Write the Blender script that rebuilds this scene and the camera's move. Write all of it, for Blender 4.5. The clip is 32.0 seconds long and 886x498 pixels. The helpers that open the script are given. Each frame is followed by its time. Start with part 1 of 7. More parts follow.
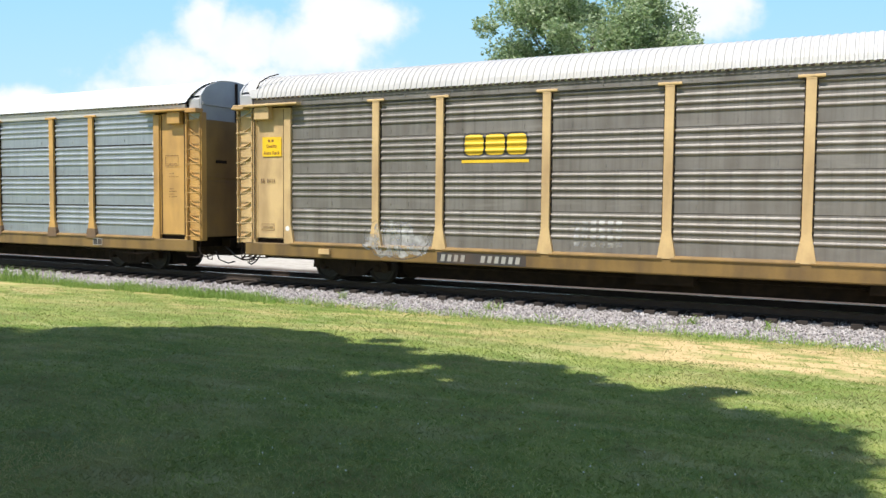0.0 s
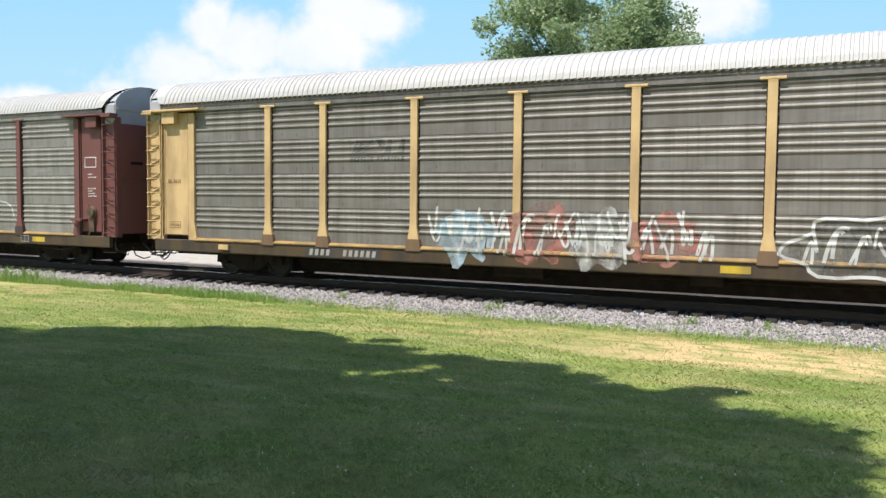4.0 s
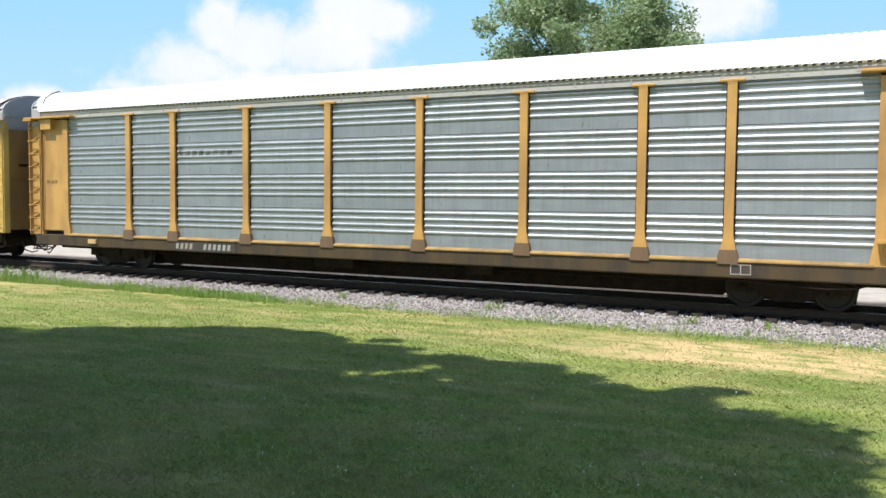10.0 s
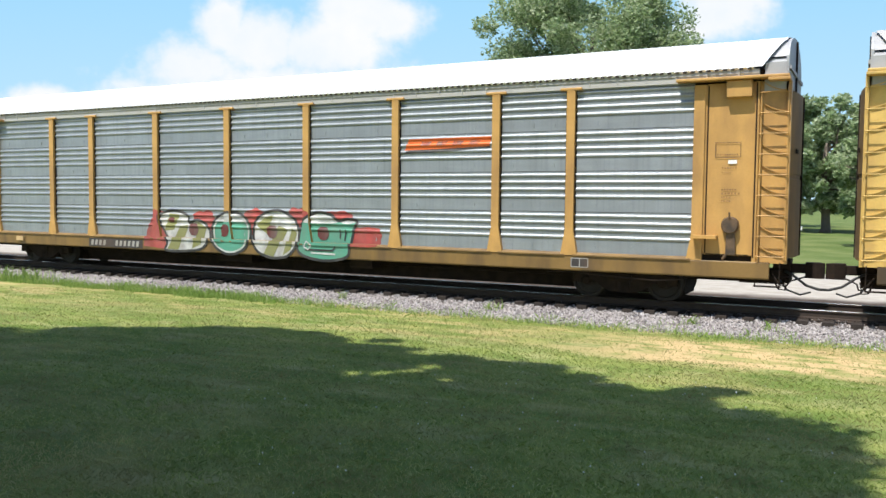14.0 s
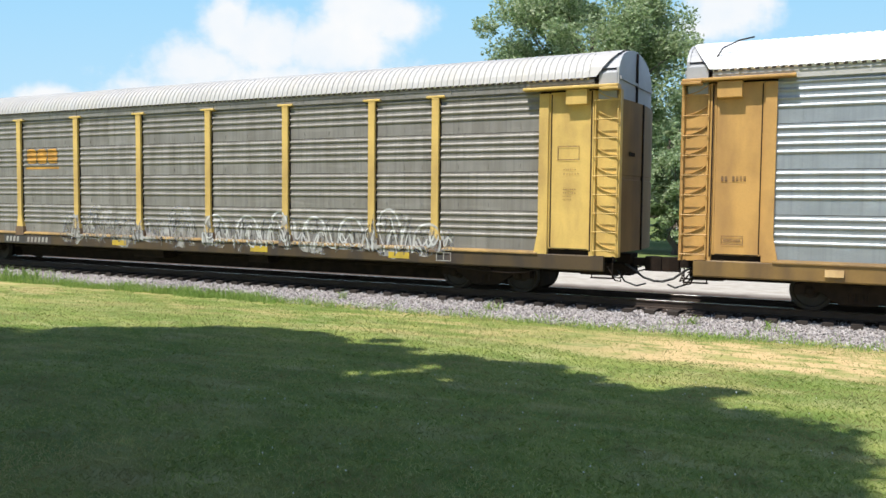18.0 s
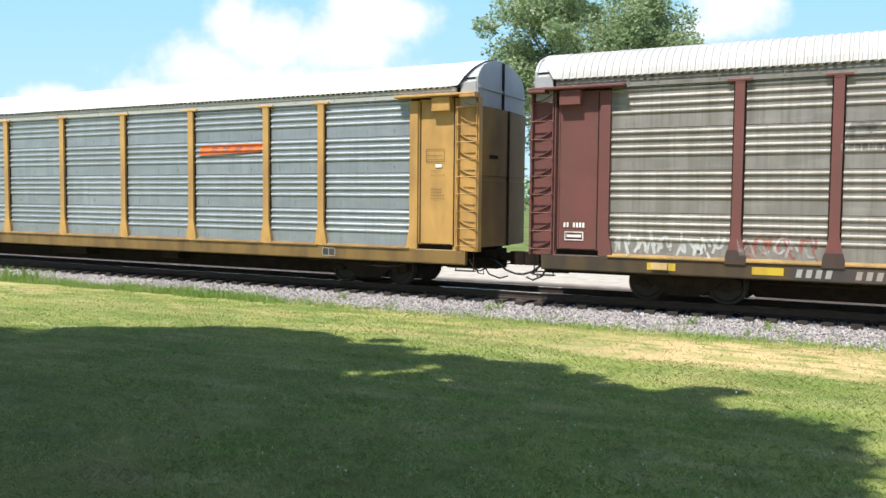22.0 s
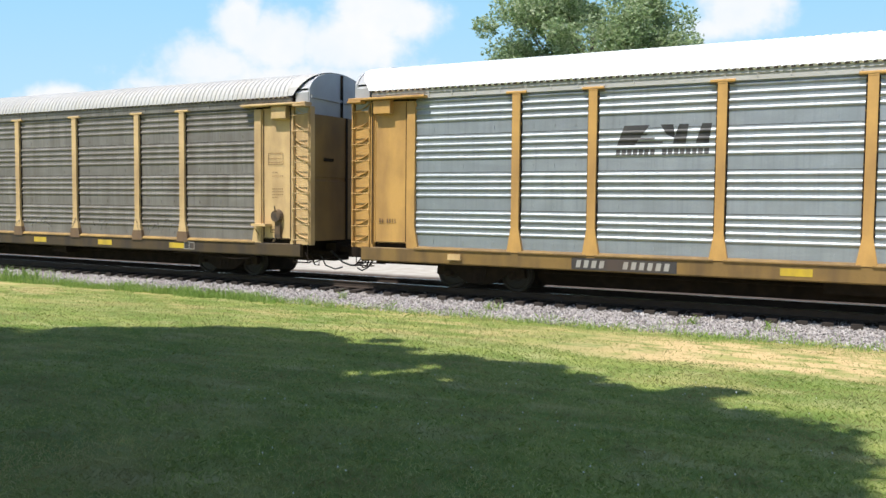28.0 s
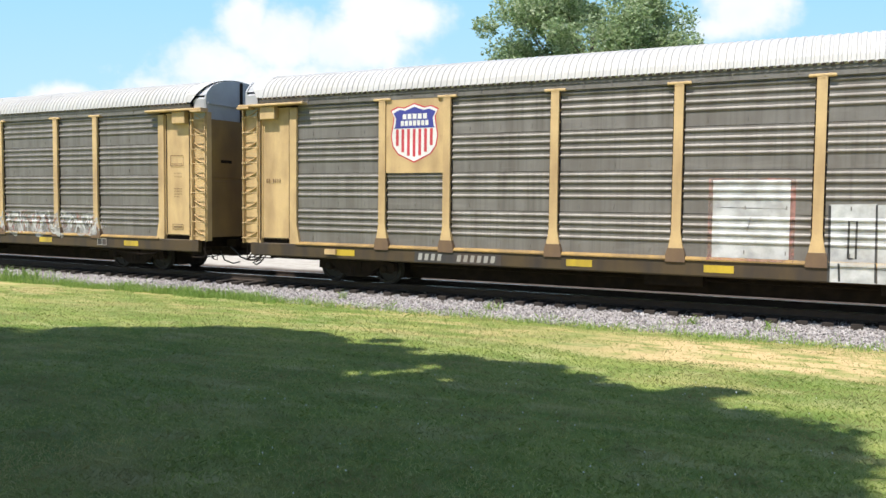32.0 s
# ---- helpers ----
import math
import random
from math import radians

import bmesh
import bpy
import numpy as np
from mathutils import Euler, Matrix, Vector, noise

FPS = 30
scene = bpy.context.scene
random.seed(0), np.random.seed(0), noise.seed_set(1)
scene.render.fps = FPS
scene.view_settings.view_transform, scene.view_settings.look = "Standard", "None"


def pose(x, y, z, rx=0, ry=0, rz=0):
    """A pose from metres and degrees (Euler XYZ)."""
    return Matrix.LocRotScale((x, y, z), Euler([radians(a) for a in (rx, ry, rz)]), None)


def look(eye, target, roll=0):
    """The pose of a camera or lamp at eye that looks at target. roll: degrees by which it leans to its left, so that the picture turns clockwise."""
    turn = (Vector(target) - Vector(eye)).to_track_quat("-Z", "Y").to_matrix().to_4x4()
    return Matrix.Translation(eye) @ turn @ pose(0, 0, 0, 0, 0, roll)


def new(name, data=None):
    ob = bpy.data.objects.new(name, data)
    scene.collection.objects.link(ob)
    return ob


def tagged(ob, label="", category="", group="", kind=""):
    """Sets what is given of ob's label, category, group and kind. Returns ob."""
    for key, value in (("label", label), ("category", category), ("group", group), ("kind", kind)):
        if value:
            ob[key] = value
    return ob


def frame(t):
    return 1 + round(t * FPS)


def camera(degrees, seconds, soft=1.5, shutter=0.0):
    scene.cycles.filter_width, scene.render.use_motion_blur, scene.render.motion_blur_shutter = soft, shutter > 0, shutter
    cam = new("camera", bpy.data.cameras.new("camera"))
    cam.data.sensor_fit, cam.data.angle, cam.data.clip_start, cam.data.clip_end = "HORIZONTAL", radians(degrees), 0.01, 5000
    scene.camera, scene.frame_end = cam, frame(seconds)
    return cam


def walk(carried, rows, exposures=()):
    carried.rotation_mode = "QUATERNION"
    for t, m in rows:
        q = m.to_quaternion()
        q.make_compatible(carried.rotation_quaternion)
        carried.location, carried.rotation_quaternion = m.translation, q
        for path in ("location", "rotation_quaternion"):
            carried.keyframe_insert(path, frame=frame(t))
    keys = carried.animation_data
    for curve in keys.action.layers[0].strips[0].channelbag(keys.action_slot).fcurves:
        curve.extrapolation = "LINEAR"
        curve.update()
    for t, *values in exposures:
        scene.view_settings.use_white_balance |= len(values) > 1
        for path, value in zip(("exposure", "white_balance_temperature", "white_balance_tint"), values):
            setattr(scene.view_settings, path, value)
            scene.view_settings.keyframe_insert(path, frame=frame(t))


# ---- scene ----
cam = camera(56.15, 32.0, soft=1.5, shutter=0.0)
EYE = (0.0, 0.0, 2.22)
YAW, PITCH, ROLL = radians(27.55), radians(-3.25), 0.55
AIM = (EYE[0] - math.sin(YAW) * math.cos(PITCH), EYE[1] + math.cos(YAW) * math.cos(PITCH), EYE[2] + math.sin(PITCH))
walk(cam, [(0.0, look(EYE, AIM, ROLL)), (32.0, look(EYE, AIM, ROLL))],
     [(0.0, 0.8), (1.0, 0.8), (3.0, 0.7), (6.0, 0.88), (7.0, 0.92), (9.0, 0.62), (10.0, 0.72), (12.0, 0.73), (14.0, 0.7), (17.0, 0.68), (18.0, 0.68), (19.0, 0.75), (20.0, 0.85), (22.0, 0.85), (24.0, 0.72), (25.0, 0.8), (28.0, 0.7), (30.0, 0.86), (31.0, 0.82), (32.0, 0.8)])

# ---- light ----
SUN_ELEVATION, SUN_SIDE = 63.0, -17.0      # high summer sun behind the camera; SUN_SIDE turns it along the track
world = bpy.data.worlds.new("sky")
scene.world = world
world.use_nodes = True
wn, wl = world.node_tree.nodes, world.node_tree.links
sky = wn.new("ShaderNodeTexSky")
sky.sky_type = "NISHITA"
sky.sun_disc = False
sky.sun_elevation = radians(SUN_ELEVATION)
sky.sun_rotation = radians(180.0 + SUN_SIDE)
sky.air_density, sky.dust_density, sky.ozone_density = 1.0, 0.3, 1.6
wl.new(sky.outputs[0], wn["Background"].inputs[0])
wn["Background"].inputs[1].default_value = 0.129
sun_data = bpy.data.lights.new("sun", "SUN")
sun_data.energy, sun_data.angle, sun_data.color = 4.4, radians(0.8), (1.0, 0.957, 0.89)
sun = new("sun", sun_data)
sun_from = Vector((math.sin(radians(SUN_SIDE)) * math.cos(radians(SUN_ELEVATION)),
                   -math.cos(radians(SUN_SIDE)) * math.cos(radians(SUN_ELEVATION)), math.sin(radians(SUN_ELEVATION))))
sun.matrix_world = look(sun_from * 60, (0, 0, 0))

# ---- measures ----
SPEED, START = 13.415, -2.889            # train: metres a second, and the first car's centre at the start
PITCH_CAR = 28.6                         # coupled length
TRACK = 19.994                            # distance of the track's centre line from the camera
HALF = 1.60                              # half width of a car
POSTS = (-8.94, -7.06, -4.24, -1.41, 1.41, 4.24, 7.06, 8.94)
UP = 0.16                                # height of the bodies over a low-floor frame
SILL0, SILL1, PANEL0, PANEL1, EAVE = 0.50, 0.84, 0.91, 4.67, 4.90
PANEL_H = (PANEL1 - PANEL0) / 4


# ---- materials ----
def material(name, base, rough=0.6, metal=0.0, spots=None, spot_amount=0.5, scale=3.0, stretch=(1, 1, 1), grain=0.15,
             bump=0.0, bump_scale=60.0, dirt=None, dirt_amount=0.0, dirt_scale=0.7, dirt_stretch=(1, 1, 1), per_piece=0.0, spec=0.5, streak=0.0):
    """A weathered surface: base colour, larger spots, fine grain, dirt with its own scale, and fine relief."""
    m = bpy.data.materials.new(name)
    m.use_nodes = True
    n, l = m.node_tree.nodes, m.node_tree.links
    b = n["Principled BSDF"]
    b.inputs["Roughness"].default_value = rough
    b.inputs["Metallic"].default_value = metal
    b.inputs["Specular IOR Level"].default_value = spec
    tc = n.new("ShaderNodeTexCoord")
    coords = tc.outputs["Object"]
    if per_piece:                        # alike pieces weather differently
        info, far_off, shift = n.new("ShaderNodeObjectInfo"), n.new("ShaderNodeVectorMath"), n.new("ShaderNodeVectorMath")
        far_off.operation = "SCALE"
        far_off.inputs[0].default_value = (41.0, 0.0, 23.0)
        l.new(info.outputs["Random"], far_off.inputs["Scale"])
        l.new(coords, shift.inputs[0])
        l.new(far_off.outputs[0], shift.inputs[1])
        coords = shift.outputs[0]

    def noise_at(sc, st, detail=5.0):
        mp = n.new("ShaderNodeMapping")
        mp.inputs["Scale"].default_value = st
        l.new(coords, mp.inputs[0])
        t = n.new("ShaderNodeTexNoise")
        t.inputs["Scale"].default_value, t.inputs["Detail"].default_value = sc, detail
        l.new(mp.outputs[0], t.inputs[0])
        return t.outputs[0]

    def mixed(fac, a, bcol, lo, hi, amount):
        r = n.new("ShaderNodeMapRange")
        r.inputs[1].default_value, r.inputs[2].default_value = lo, hi
        r.inputs[3].default_value, r.inputs[4].default_value = 0.0, amount
        l.new(fac, r.inputs[0])
        x = n.new("ShaderNodeMix")
        x.data_type = "RGBA"
        l.new(r.outputs[0], x.inputs[0])
        if isinstance(a, tuple):
            x.inputs[6].default_value = (*a, 1)
        else:
            l.new(a, x.inputs[6])
        x.inputs[7].default_value = (*bcol, 1)
        return x.outputs[2]

    col = mixed(noise_at(scale, stretch), base, spots or tuple(c * 0.75 for c in base), 0.4, 0.65, spot_amount)
    col = mixed(noise_at(scale * 14, stretch, 3.0), col, tuple(c * 0.55 for c in base), 0.45, 0.75, grain)
    if dirt:
        col = mixed(noise_at(dirt_scale, dirt_stretch), col, dirt, 0.42, 0.66, dirt_amount)
    if streak:
        col = mixed(noise_at(2.0, (6.5, 1, 0.13), 5.0), col, tuple(c * 0.45 for c in base), 0.5, 0.72, streak)
        col = mixed(noise_at(2.1, (0.35, 1, 3.0), 5.0), col, tuple(min(0.8, c * 1.45) for c in base), 0.56, 0.74, streak * 0.7)
    if per_piece:
        oi = n.new("ShaderNodeObjectInfo")
        col = mixed(oi.outputs["Random"], col, tuple(c * 0.6 for c in base), 0.0, 1.0, per_piece)
    l.new(col, b.inputs["Base Color"])
    if bump:
        bp = n.new("ShaderNodeBump")
        bp.inputs["Strength"].default_value, bp.inputs["Distance"].default_value = bump, 0.02
        l.new(noise_at(bump_scale, (1, 1, 1)), bp.inputs["Height"])
        l.new(bp.outputs[0], b.inputs["Normal"])
    return m


def galvanised(name, base, grime, amount, rough=0.5, metal=0.35, streak=0.5):
    return material(name, base, rough, metal, spots=tuple(c * 0.84 for c in base), spot_amount=0.7, scale=2.2, stretch=(0.5, 1, 1.6),
                    grain=0.25, bump=0.06, bump_scale=25, dirt=grime, dirt_amount=amount, dirt_scale=1.1, dirt_stretch=(2.2, 1, 0.35), per_piece=0.25, streak=streak)


PAINT = {}


def paint(name, base, rough=0.55, wear=0.45, rust=(0.16, 0.08, 0.04), thin=0.0):
    if name not in PAINT:
        if name.startswith("spray"):
            base, wear, rust = tuple(c * 0.82 for c in base), min(0.75, wear + 0.22), rust if rust[0] > 0.2 else (0.17, 0.155, 0.14)
        PAINT[name] = material(name, base, rough, 0.0, spots=tuple(c * 0.8 for c in base), spot_amount=0.6, scale=1.7, grain=0.2,
                               bump=0.05, bump_scale=18, dirt=rust, dirt_amount=wear, dirt_scale=1.3, dirt_stretch=(1.6, 1, 0.45))
        if thin:
            n, l = PAINT[name].node_tree.nodes, PAINT[name].node_tree.links
            tc, t, r = n.new("ShaderNodeTexCoord"), n.new("ShaderNodeTexNoise"), n.new("ShaderNodeMapRange")
            t.inputs["Scale"].default_value, t.inputs["Detail"].default_value = 3.5, 6.0
            r.inputs[1].default_value, r.inputs[2].default_value, r.inputs[3].default_value, r.inputs[4].default_value = 0.36, 0.62, 0.95, 0.95 - thin
            l.new(tc.outputs["Object"], t.inputs[0])
            l.new(t.outputs[0], r.inputs[0])
            l.new(r.outputs[0], n["Principled BSDF"].inputs["Alpha"])
    return PAINT[name]


SILVER = galvanised("galvanised bright", (0.36, 0.385, 0.415), (0.265, 0.29, 0.305), 0.5, 0.48, 0.62, 0.25)
SILVER_OLD = galvanised("galvanised greyed", (0.265, 0.275, 0.285), (0.185, 0.182, 0.178), 0.6, 0.55, 0.4, 0.4)
WEATHERED = galvanised("galvanised weathered brown grey", (0.225, 0.205, 0.185), (0.125, 0.105, 0.088), 0.65, 0.55, 0.35, 0.5)
WEATHERED_PALE = galvanised("galvanised weathered pale", (0.285, 0.266, 0.242), (0.16, 0.14, 0.118), 0.65, 0.55, 0.35, 0.5)
ROOF_WHITE = material("roof bright zinc", (0.76, 0.77, 0.78), 0.5, 0.1, spot_amount=0.25, scale=0.8, grain=0.1, bump=0.03)
ROOF_GREY = material("roof dull zinc", (0.42, 0.41, 0.395), 0.6, 0.05, spots=(0.34, 0.325, 0.305), spot_amount=0.45, scale=0.6, grain=0.2, bump=0.05,
                     dirt=(0.42, 0.39, 0.34), dirt_amount=0.35, dirt_scale=1.2, dirt_stretch=(2.5, 0.4, 0.4))
HOOD = material("end sheet silver", (0.35, 0.355, 0.365), 0.6, 0.1, spot_amount=0.4, scale=2.0, bump=0.03)
YELLOW = paint("rack yellow", (0.50, 0.285, 0.085), 0.5, 0.4)
YELLOW_PALE = paint("rack faded yellow", (0.56, 0.385, 0.185), 0.6, 0.4)
YELLOW_LEMON = paint("rack lemon yellow", (0.62, 0.42, 0.12), 0.55, 0.35)
RED_BROWN = paint("rack oxide red", (0.145, 0.047, 0.041), 0.6, 0.4, (0.10, 0.05, 0.04))
STEEL_DARK = material("grimy black steel", (0.016, 0.0115, 0.009), 0.9, 0.0, spec=0.15, spots=(0.032, 0.021, 0.015), spot_amount=0.6, scale=4, grain=0.3, bump=0.2)
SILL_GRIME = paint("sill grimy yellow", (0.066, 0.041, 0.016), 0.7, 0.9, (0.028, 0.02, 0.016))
LEDGE_WORN = paint("worn yellow ledge", (0.30, 0.185, 0.055), 0.65, 0.75, (0.085, 0.055, 0.032))
SILL_YELLOW = paint("sill worn yellow", (0.20, 0.118, 0.034), 0.6, 0.65, (0.07, 0.042, 0.022))
# end doors: real grime, and the shade on the car ends darkened into the yellow
END_GRIME_SHADE = paint("end door grimy shaded brown yellow", (0.225, 0.135, 0.045), 0.65, 0.55, (0.10, 0.058, 0.03))
FOOT_DARK = paint("blackened post foot", (0.055, 0.032, 0.026), 0.75, 0.5, (0.03, 0.02, 0.016))
FOOT_RUST = paint("rusty post foot", (0.16, 0.098, 0.052), 0.75, 0.6, (0.10, 0.06, 0.045))
WHEEL = material("rolled wheel steel", (0.02, 0.017, 0.015), 0.75, 0.2, spots=(0.035, 0.025, 0.02), spot_amount=0.6, scale=6)
RAIL_TOP = material("polished rail head", (0.62, 0.61, 0.60), 0.22, 1.0, grain=0.05, scale=2, stretch=(0.1, 1, 1))
RAIL_SIDE = material("rusty rail web", (0.03, 0.019, 0.013), 0.85, 0.0, spots=(0.05, 0.033, 0.023), scale=5, bump=0.2)
TIE = material("creosoted tie", (0.028, 0.02, 0.015), 0.9, 0.0, spots=(0.052, 0.038, 0.03), scale=3, stretch=(6, 0.6, 6), bump=0.4, bump_scale=30, per_piece=0.5)
BALLAST = material("crushed grey stone", (0.36, 0.335, 0.32), 0.95, 0.0, spots=(0.22, 0.20, 0.19), spot_amount=0.8, scale=9, grain=0.4, bump=0.5, bump_scale=40)
RUBBER = material("black rubber hose", (0.03, 0.03, 0.03), 0.6)


def piece_varied(name, colours, rough=0.95):
    """Loose small pieces: each island takes a colour of its own."""
    m = bpy.data.materials.new(name)
    m.use_nodes = True
    n, l = m.node_tree.nodes, m.node_tree.links
    b = n["Principled BSDF"]
    b.inputs["Roughness"].default_value = rough
    g = n.new("ShaderNodeNewGeometry")
    r = n.new("ShaderNodeValToRGB")
    els = r.color_ramp.elements
    for i, c in enumerate(colours):
        e = els[i] if i < 2 else els.new(i / (len(colours) - 1))
        e.position = i / (len(colours) - 1)
        e.color = (*c, 1)
    l.new(g.outputs["Random Per Island"], r.inputs[0])
    l.new(r.outputs[0], b.inputs["Base Color"])
    return m


STONES = piece_varied("ballast stones", [(0.10, 0.088, 0.084), (0.22, 0.20, 0.193), (0.31, 0.285, 0.275), (0.50, 0.47, 0.455), (0.21, 0.175, 0.155)])


def leafy(name, colours, through_it=0.25, dry=None):
    m = piece_varied(name, colours, 0.55)
    n, l = m.node_tree.nodes, m.node_tree.links
    b = n["Principled BSDF"]
    t = n.new("ShaderNodeBsdfTranslucent")
    ramp = next(x for x in n if x.bl_idname == "ShaderNodeValToRGB")
    colour = ramp.outputs[0]
    if dry:
        for size, lo, hi, amount, tone in ((0.8, 0.44, 0.66, 0.75, dry), (1.9, 0.48, 0.7, 0.6, tuple(c * 0.4 for c in dry))):
            tc, ns, mr, cm = n.new("ShaderNodeTexCoord"), n.new("ShaderNodeTexNoise"), n.new("ShaderNodeMapRange"), n.new("ShaderNodeMix")
            ns.inputs["Scale"].default_value, ns.inputs["Detail"].default_value = size, 5.0
            mr.inputs[1].default_value, mr.inputs[2].default_value, mr.inputs[4].default_value = lo, hi, amount
            cm.data_type = "RGBA"
            cm.inputs[7].default_value = (*tone, 1)
            l.new(tc.outputs["Object"], ns.inputs[0])
            l.new(ns.outputs[0], mr.inputs[0])
            l.new(mr.outputs[0], cm.inputs[0])
            l.new(colour, cm.inputs[6])
            colour = cm.outputs[2]
        l.new(colour, b.inputs["Base Color"])
    l.new(colour, t.inputs[0])
    mx = n.new("ShaderNodeMixShader")
    mx.inputs[0].default_value = through_it
    l.new(b.outputs[0], mx.inputs[1])
    l.new(t.outputs[0], mx.inputs[2])
    l.new(mx.outputs[0], n["Material Output"].inputs[0])
    return m


LEAVES = leafy("broad leaves", [(0.145, 0.22, 0.085), (0.245, 0.33, 0.15), (0.34, 0.42, 0.22), (0.50, 0.55, 0.36)], 0.52)
LEAVES_DENSE = leafy("dense overhead leaves", [(0.05, 0.09, 0.028), (0.075, 0.125, 0.04), (0.11, 0.16, 0.06)], 0.2)
GRASS_BLADES = leafy("grass blades", [(0.125, 0.20, 0.032), (0.21, 0.29, 0.058), (0.31, 0.38, 0.098), (0.48, 0.48, 0.21)], 0.5, (0.42, 0.375, 0.165))
WEEDS = leafy("tall weeds", [(0.17, 0.29, 0.055), (0.26, 0.39, 0.09), (0.38, 0.48, 0.15)], 0.45)
BARK = material("grey bark", (0.14, 0.115, 0.09), 0.95, spots=(0.08, 0.065, 0.05), scale=4, stretch=(3, 3, 0.6), bump=0.8, bump_scale=14)


# ---- mesh building ----
class Geo:
    """Collects vertices and faces of one mesh."""

    def __init__(self):
        self.v, self.f = [], []

    def add(self, verts, faces):
        k = len(self.v)
        self.v.extend(verts)
        self.f.extend([tuple(i + k for i in fc) for fc in faces])
        return self

    def box(self, x0, x1, y0, y1, z0, z1, b=0.0):
        if b <= 0:
            vs = [(x, y, z) for x in (x0, x1) for y in (y0, y1) for z in (z0, z1)]
            return self.add(vs, [(0, 1, 3, 2), (4, 6, 7, 5), (0, 4, 5, 1), (2, 3, 7, 6), (0, 2, 6, 4), (1, 5, 7, 3)])
        # long edges chamfered along x
        ring = [(y0 + b, z0), (y1 - b, z0), (y1, z0 + b), (y1, z1 - b), (y1 - b, z1), (y0 + b, z1), (y0, z1 - b), (y0, z0 + b)]
        return self.prism_x(ring, x0, x1)

    def prism_x(self, ring, x0, x1):
        n = len(ring)
        vs = [(x0, y, z) for y, z in ring] + [(x1, y, z) for y, z in ring]
        fs = [(i, (i + 1) % n, n + (i + 1) % n, n + i) for i in range(n)]
        return self.add(vs, fs + [tuple(range(n))[::-1], tuple(range(n, 2 * n))])

    def prism_y(self, ring, y0, y1):
        n = len(ring)
        vs = [(x, y0, z) for x, z in ring] + [(x, y1, z) for x, z in ring]
        fs = [(i, n + i, n + (i + 1) % n, (i + 1) % n) for i in range(n)]
        return self.add(vs, fs + [tuple(range(n)), tuple(range(n, 2 * n))[::-1]])

    def prism_z(self, ring, z0, z1):
        n = len(ring)
        vs = [(x, y, z0) for x, y in ring] + [(x, y, z1) for x, y in ring]
        fs = [(i, (i + 1) % n, n + (i + 1) % n, n + i) for i in range(n)]
        return self.add(vs, fs + [tuple(range(n))[::-1], tuple(range(n, 2 * n))])

    def tube(self, pts, r, n=8, taper=None):
        pts = [Vector(p) for p in pts]
        rings = []
        for i, p in enumerate(pts):
            d = (pts[min(i + 1, len(pts) - 1)] - pts[max(i - 1, 0)]).normalized()
            a = d.cross(Vector((0.31, 0.2, 0.93)))
            if a.length < 0.1:
                a = d.cross(Vector((1, 0, 0)))
            a.normalize()
            b = d.cross(a)
            rr = r if taper is None else taper[i]
            rings.append([tuple(p + (a * math.cos(t) + b * math.sin(t)) * rr) for t in (2 * math.pi * k / n for k in range(n))])
        vs = [v for ring in rings for v in ring]
        fs = []
        for i in range(len(rings) - 1):
            for k in range(n):
                fs.append((i * n + k, i * n + (k + 1) % n, (i + 1) * n + (k + 1) % n, (i + 1) * n + k))
        fs += [tuple(range(n))[::-1], tuple(range((len(rings) - 1) * n, len(rings) * n))]
        return self.add(vs, fs)

    def lathe_y(self, profile, n=24, cx=0.0, cz=0.0):
        """profile: (y, radius) pairs round an axis along y."""
        vs = [(cx + r * math.cos(2 * math.pi * k / n), y, cz + r * math.sin(2 * math.pi * k / n)) for y, r in profile for k in range(n)]
        fs = [(i * n + k, (i + 1) * n + k, (i + 1) * n + (k + 1) % n, i * n + (k + 1) % n) for i in range(len(profile) - 1) for k in range(n)]
        fs += [tuple(range(n)), tuple(range((len(profile) - 1) * n, len(profile) * n))[::-1]]
        return self.add(vs, fs)

    def grid(self, xs, ring):
        """ring(x) gives the same number of (y, z) points at every x: an open sheet."""
        rows = [[(x, y, z) for y, z in ring(x)] for x in xs]
        n = len(rows[0])
        vs = [p for row in rows for p in row]
        fs = [(i * n + k, i * n + k + 1, (i + 1) * n + k + 1, (i + 1) * n + k) for i in range(len(rows) - 1) for k in range(n - 1)]
        return self.add(vs, fs)

    def mesh(self, name, mat, smooth=False):
        me = bpy.data.meshes.new(name)
        me.from_pydata(self.v, [], self.f)
        if mat:
            me.materials.append(mat)
        if smooth:
            me.polygons.foreach_set("use_smooth", [True] * len(me.polygons))
        me.update()
        return me


MESHES = {}


def cached(key, make):
    if key not in MESHES:
        MESHES[key] = make()
    return MESHES[key]


def part(name, me, parent, at=None, label=""):
    """Links one mesh object under a thing or part."""
    ob = new(name, me)
    ob.parent = parent
    if at is not None:
        ob.matrix_basis = at
    if label:
        ob["label"] = label
    return ob


def thing(name, label, category, at=None, group="", kind="", me=None):
    ob = new(name, me)
    if me is None:
        ob.empty_display_size = 0.3
    if at is not None:
        ob.matrix_basis = at
    return tagged(ob, label, category, group, kind)


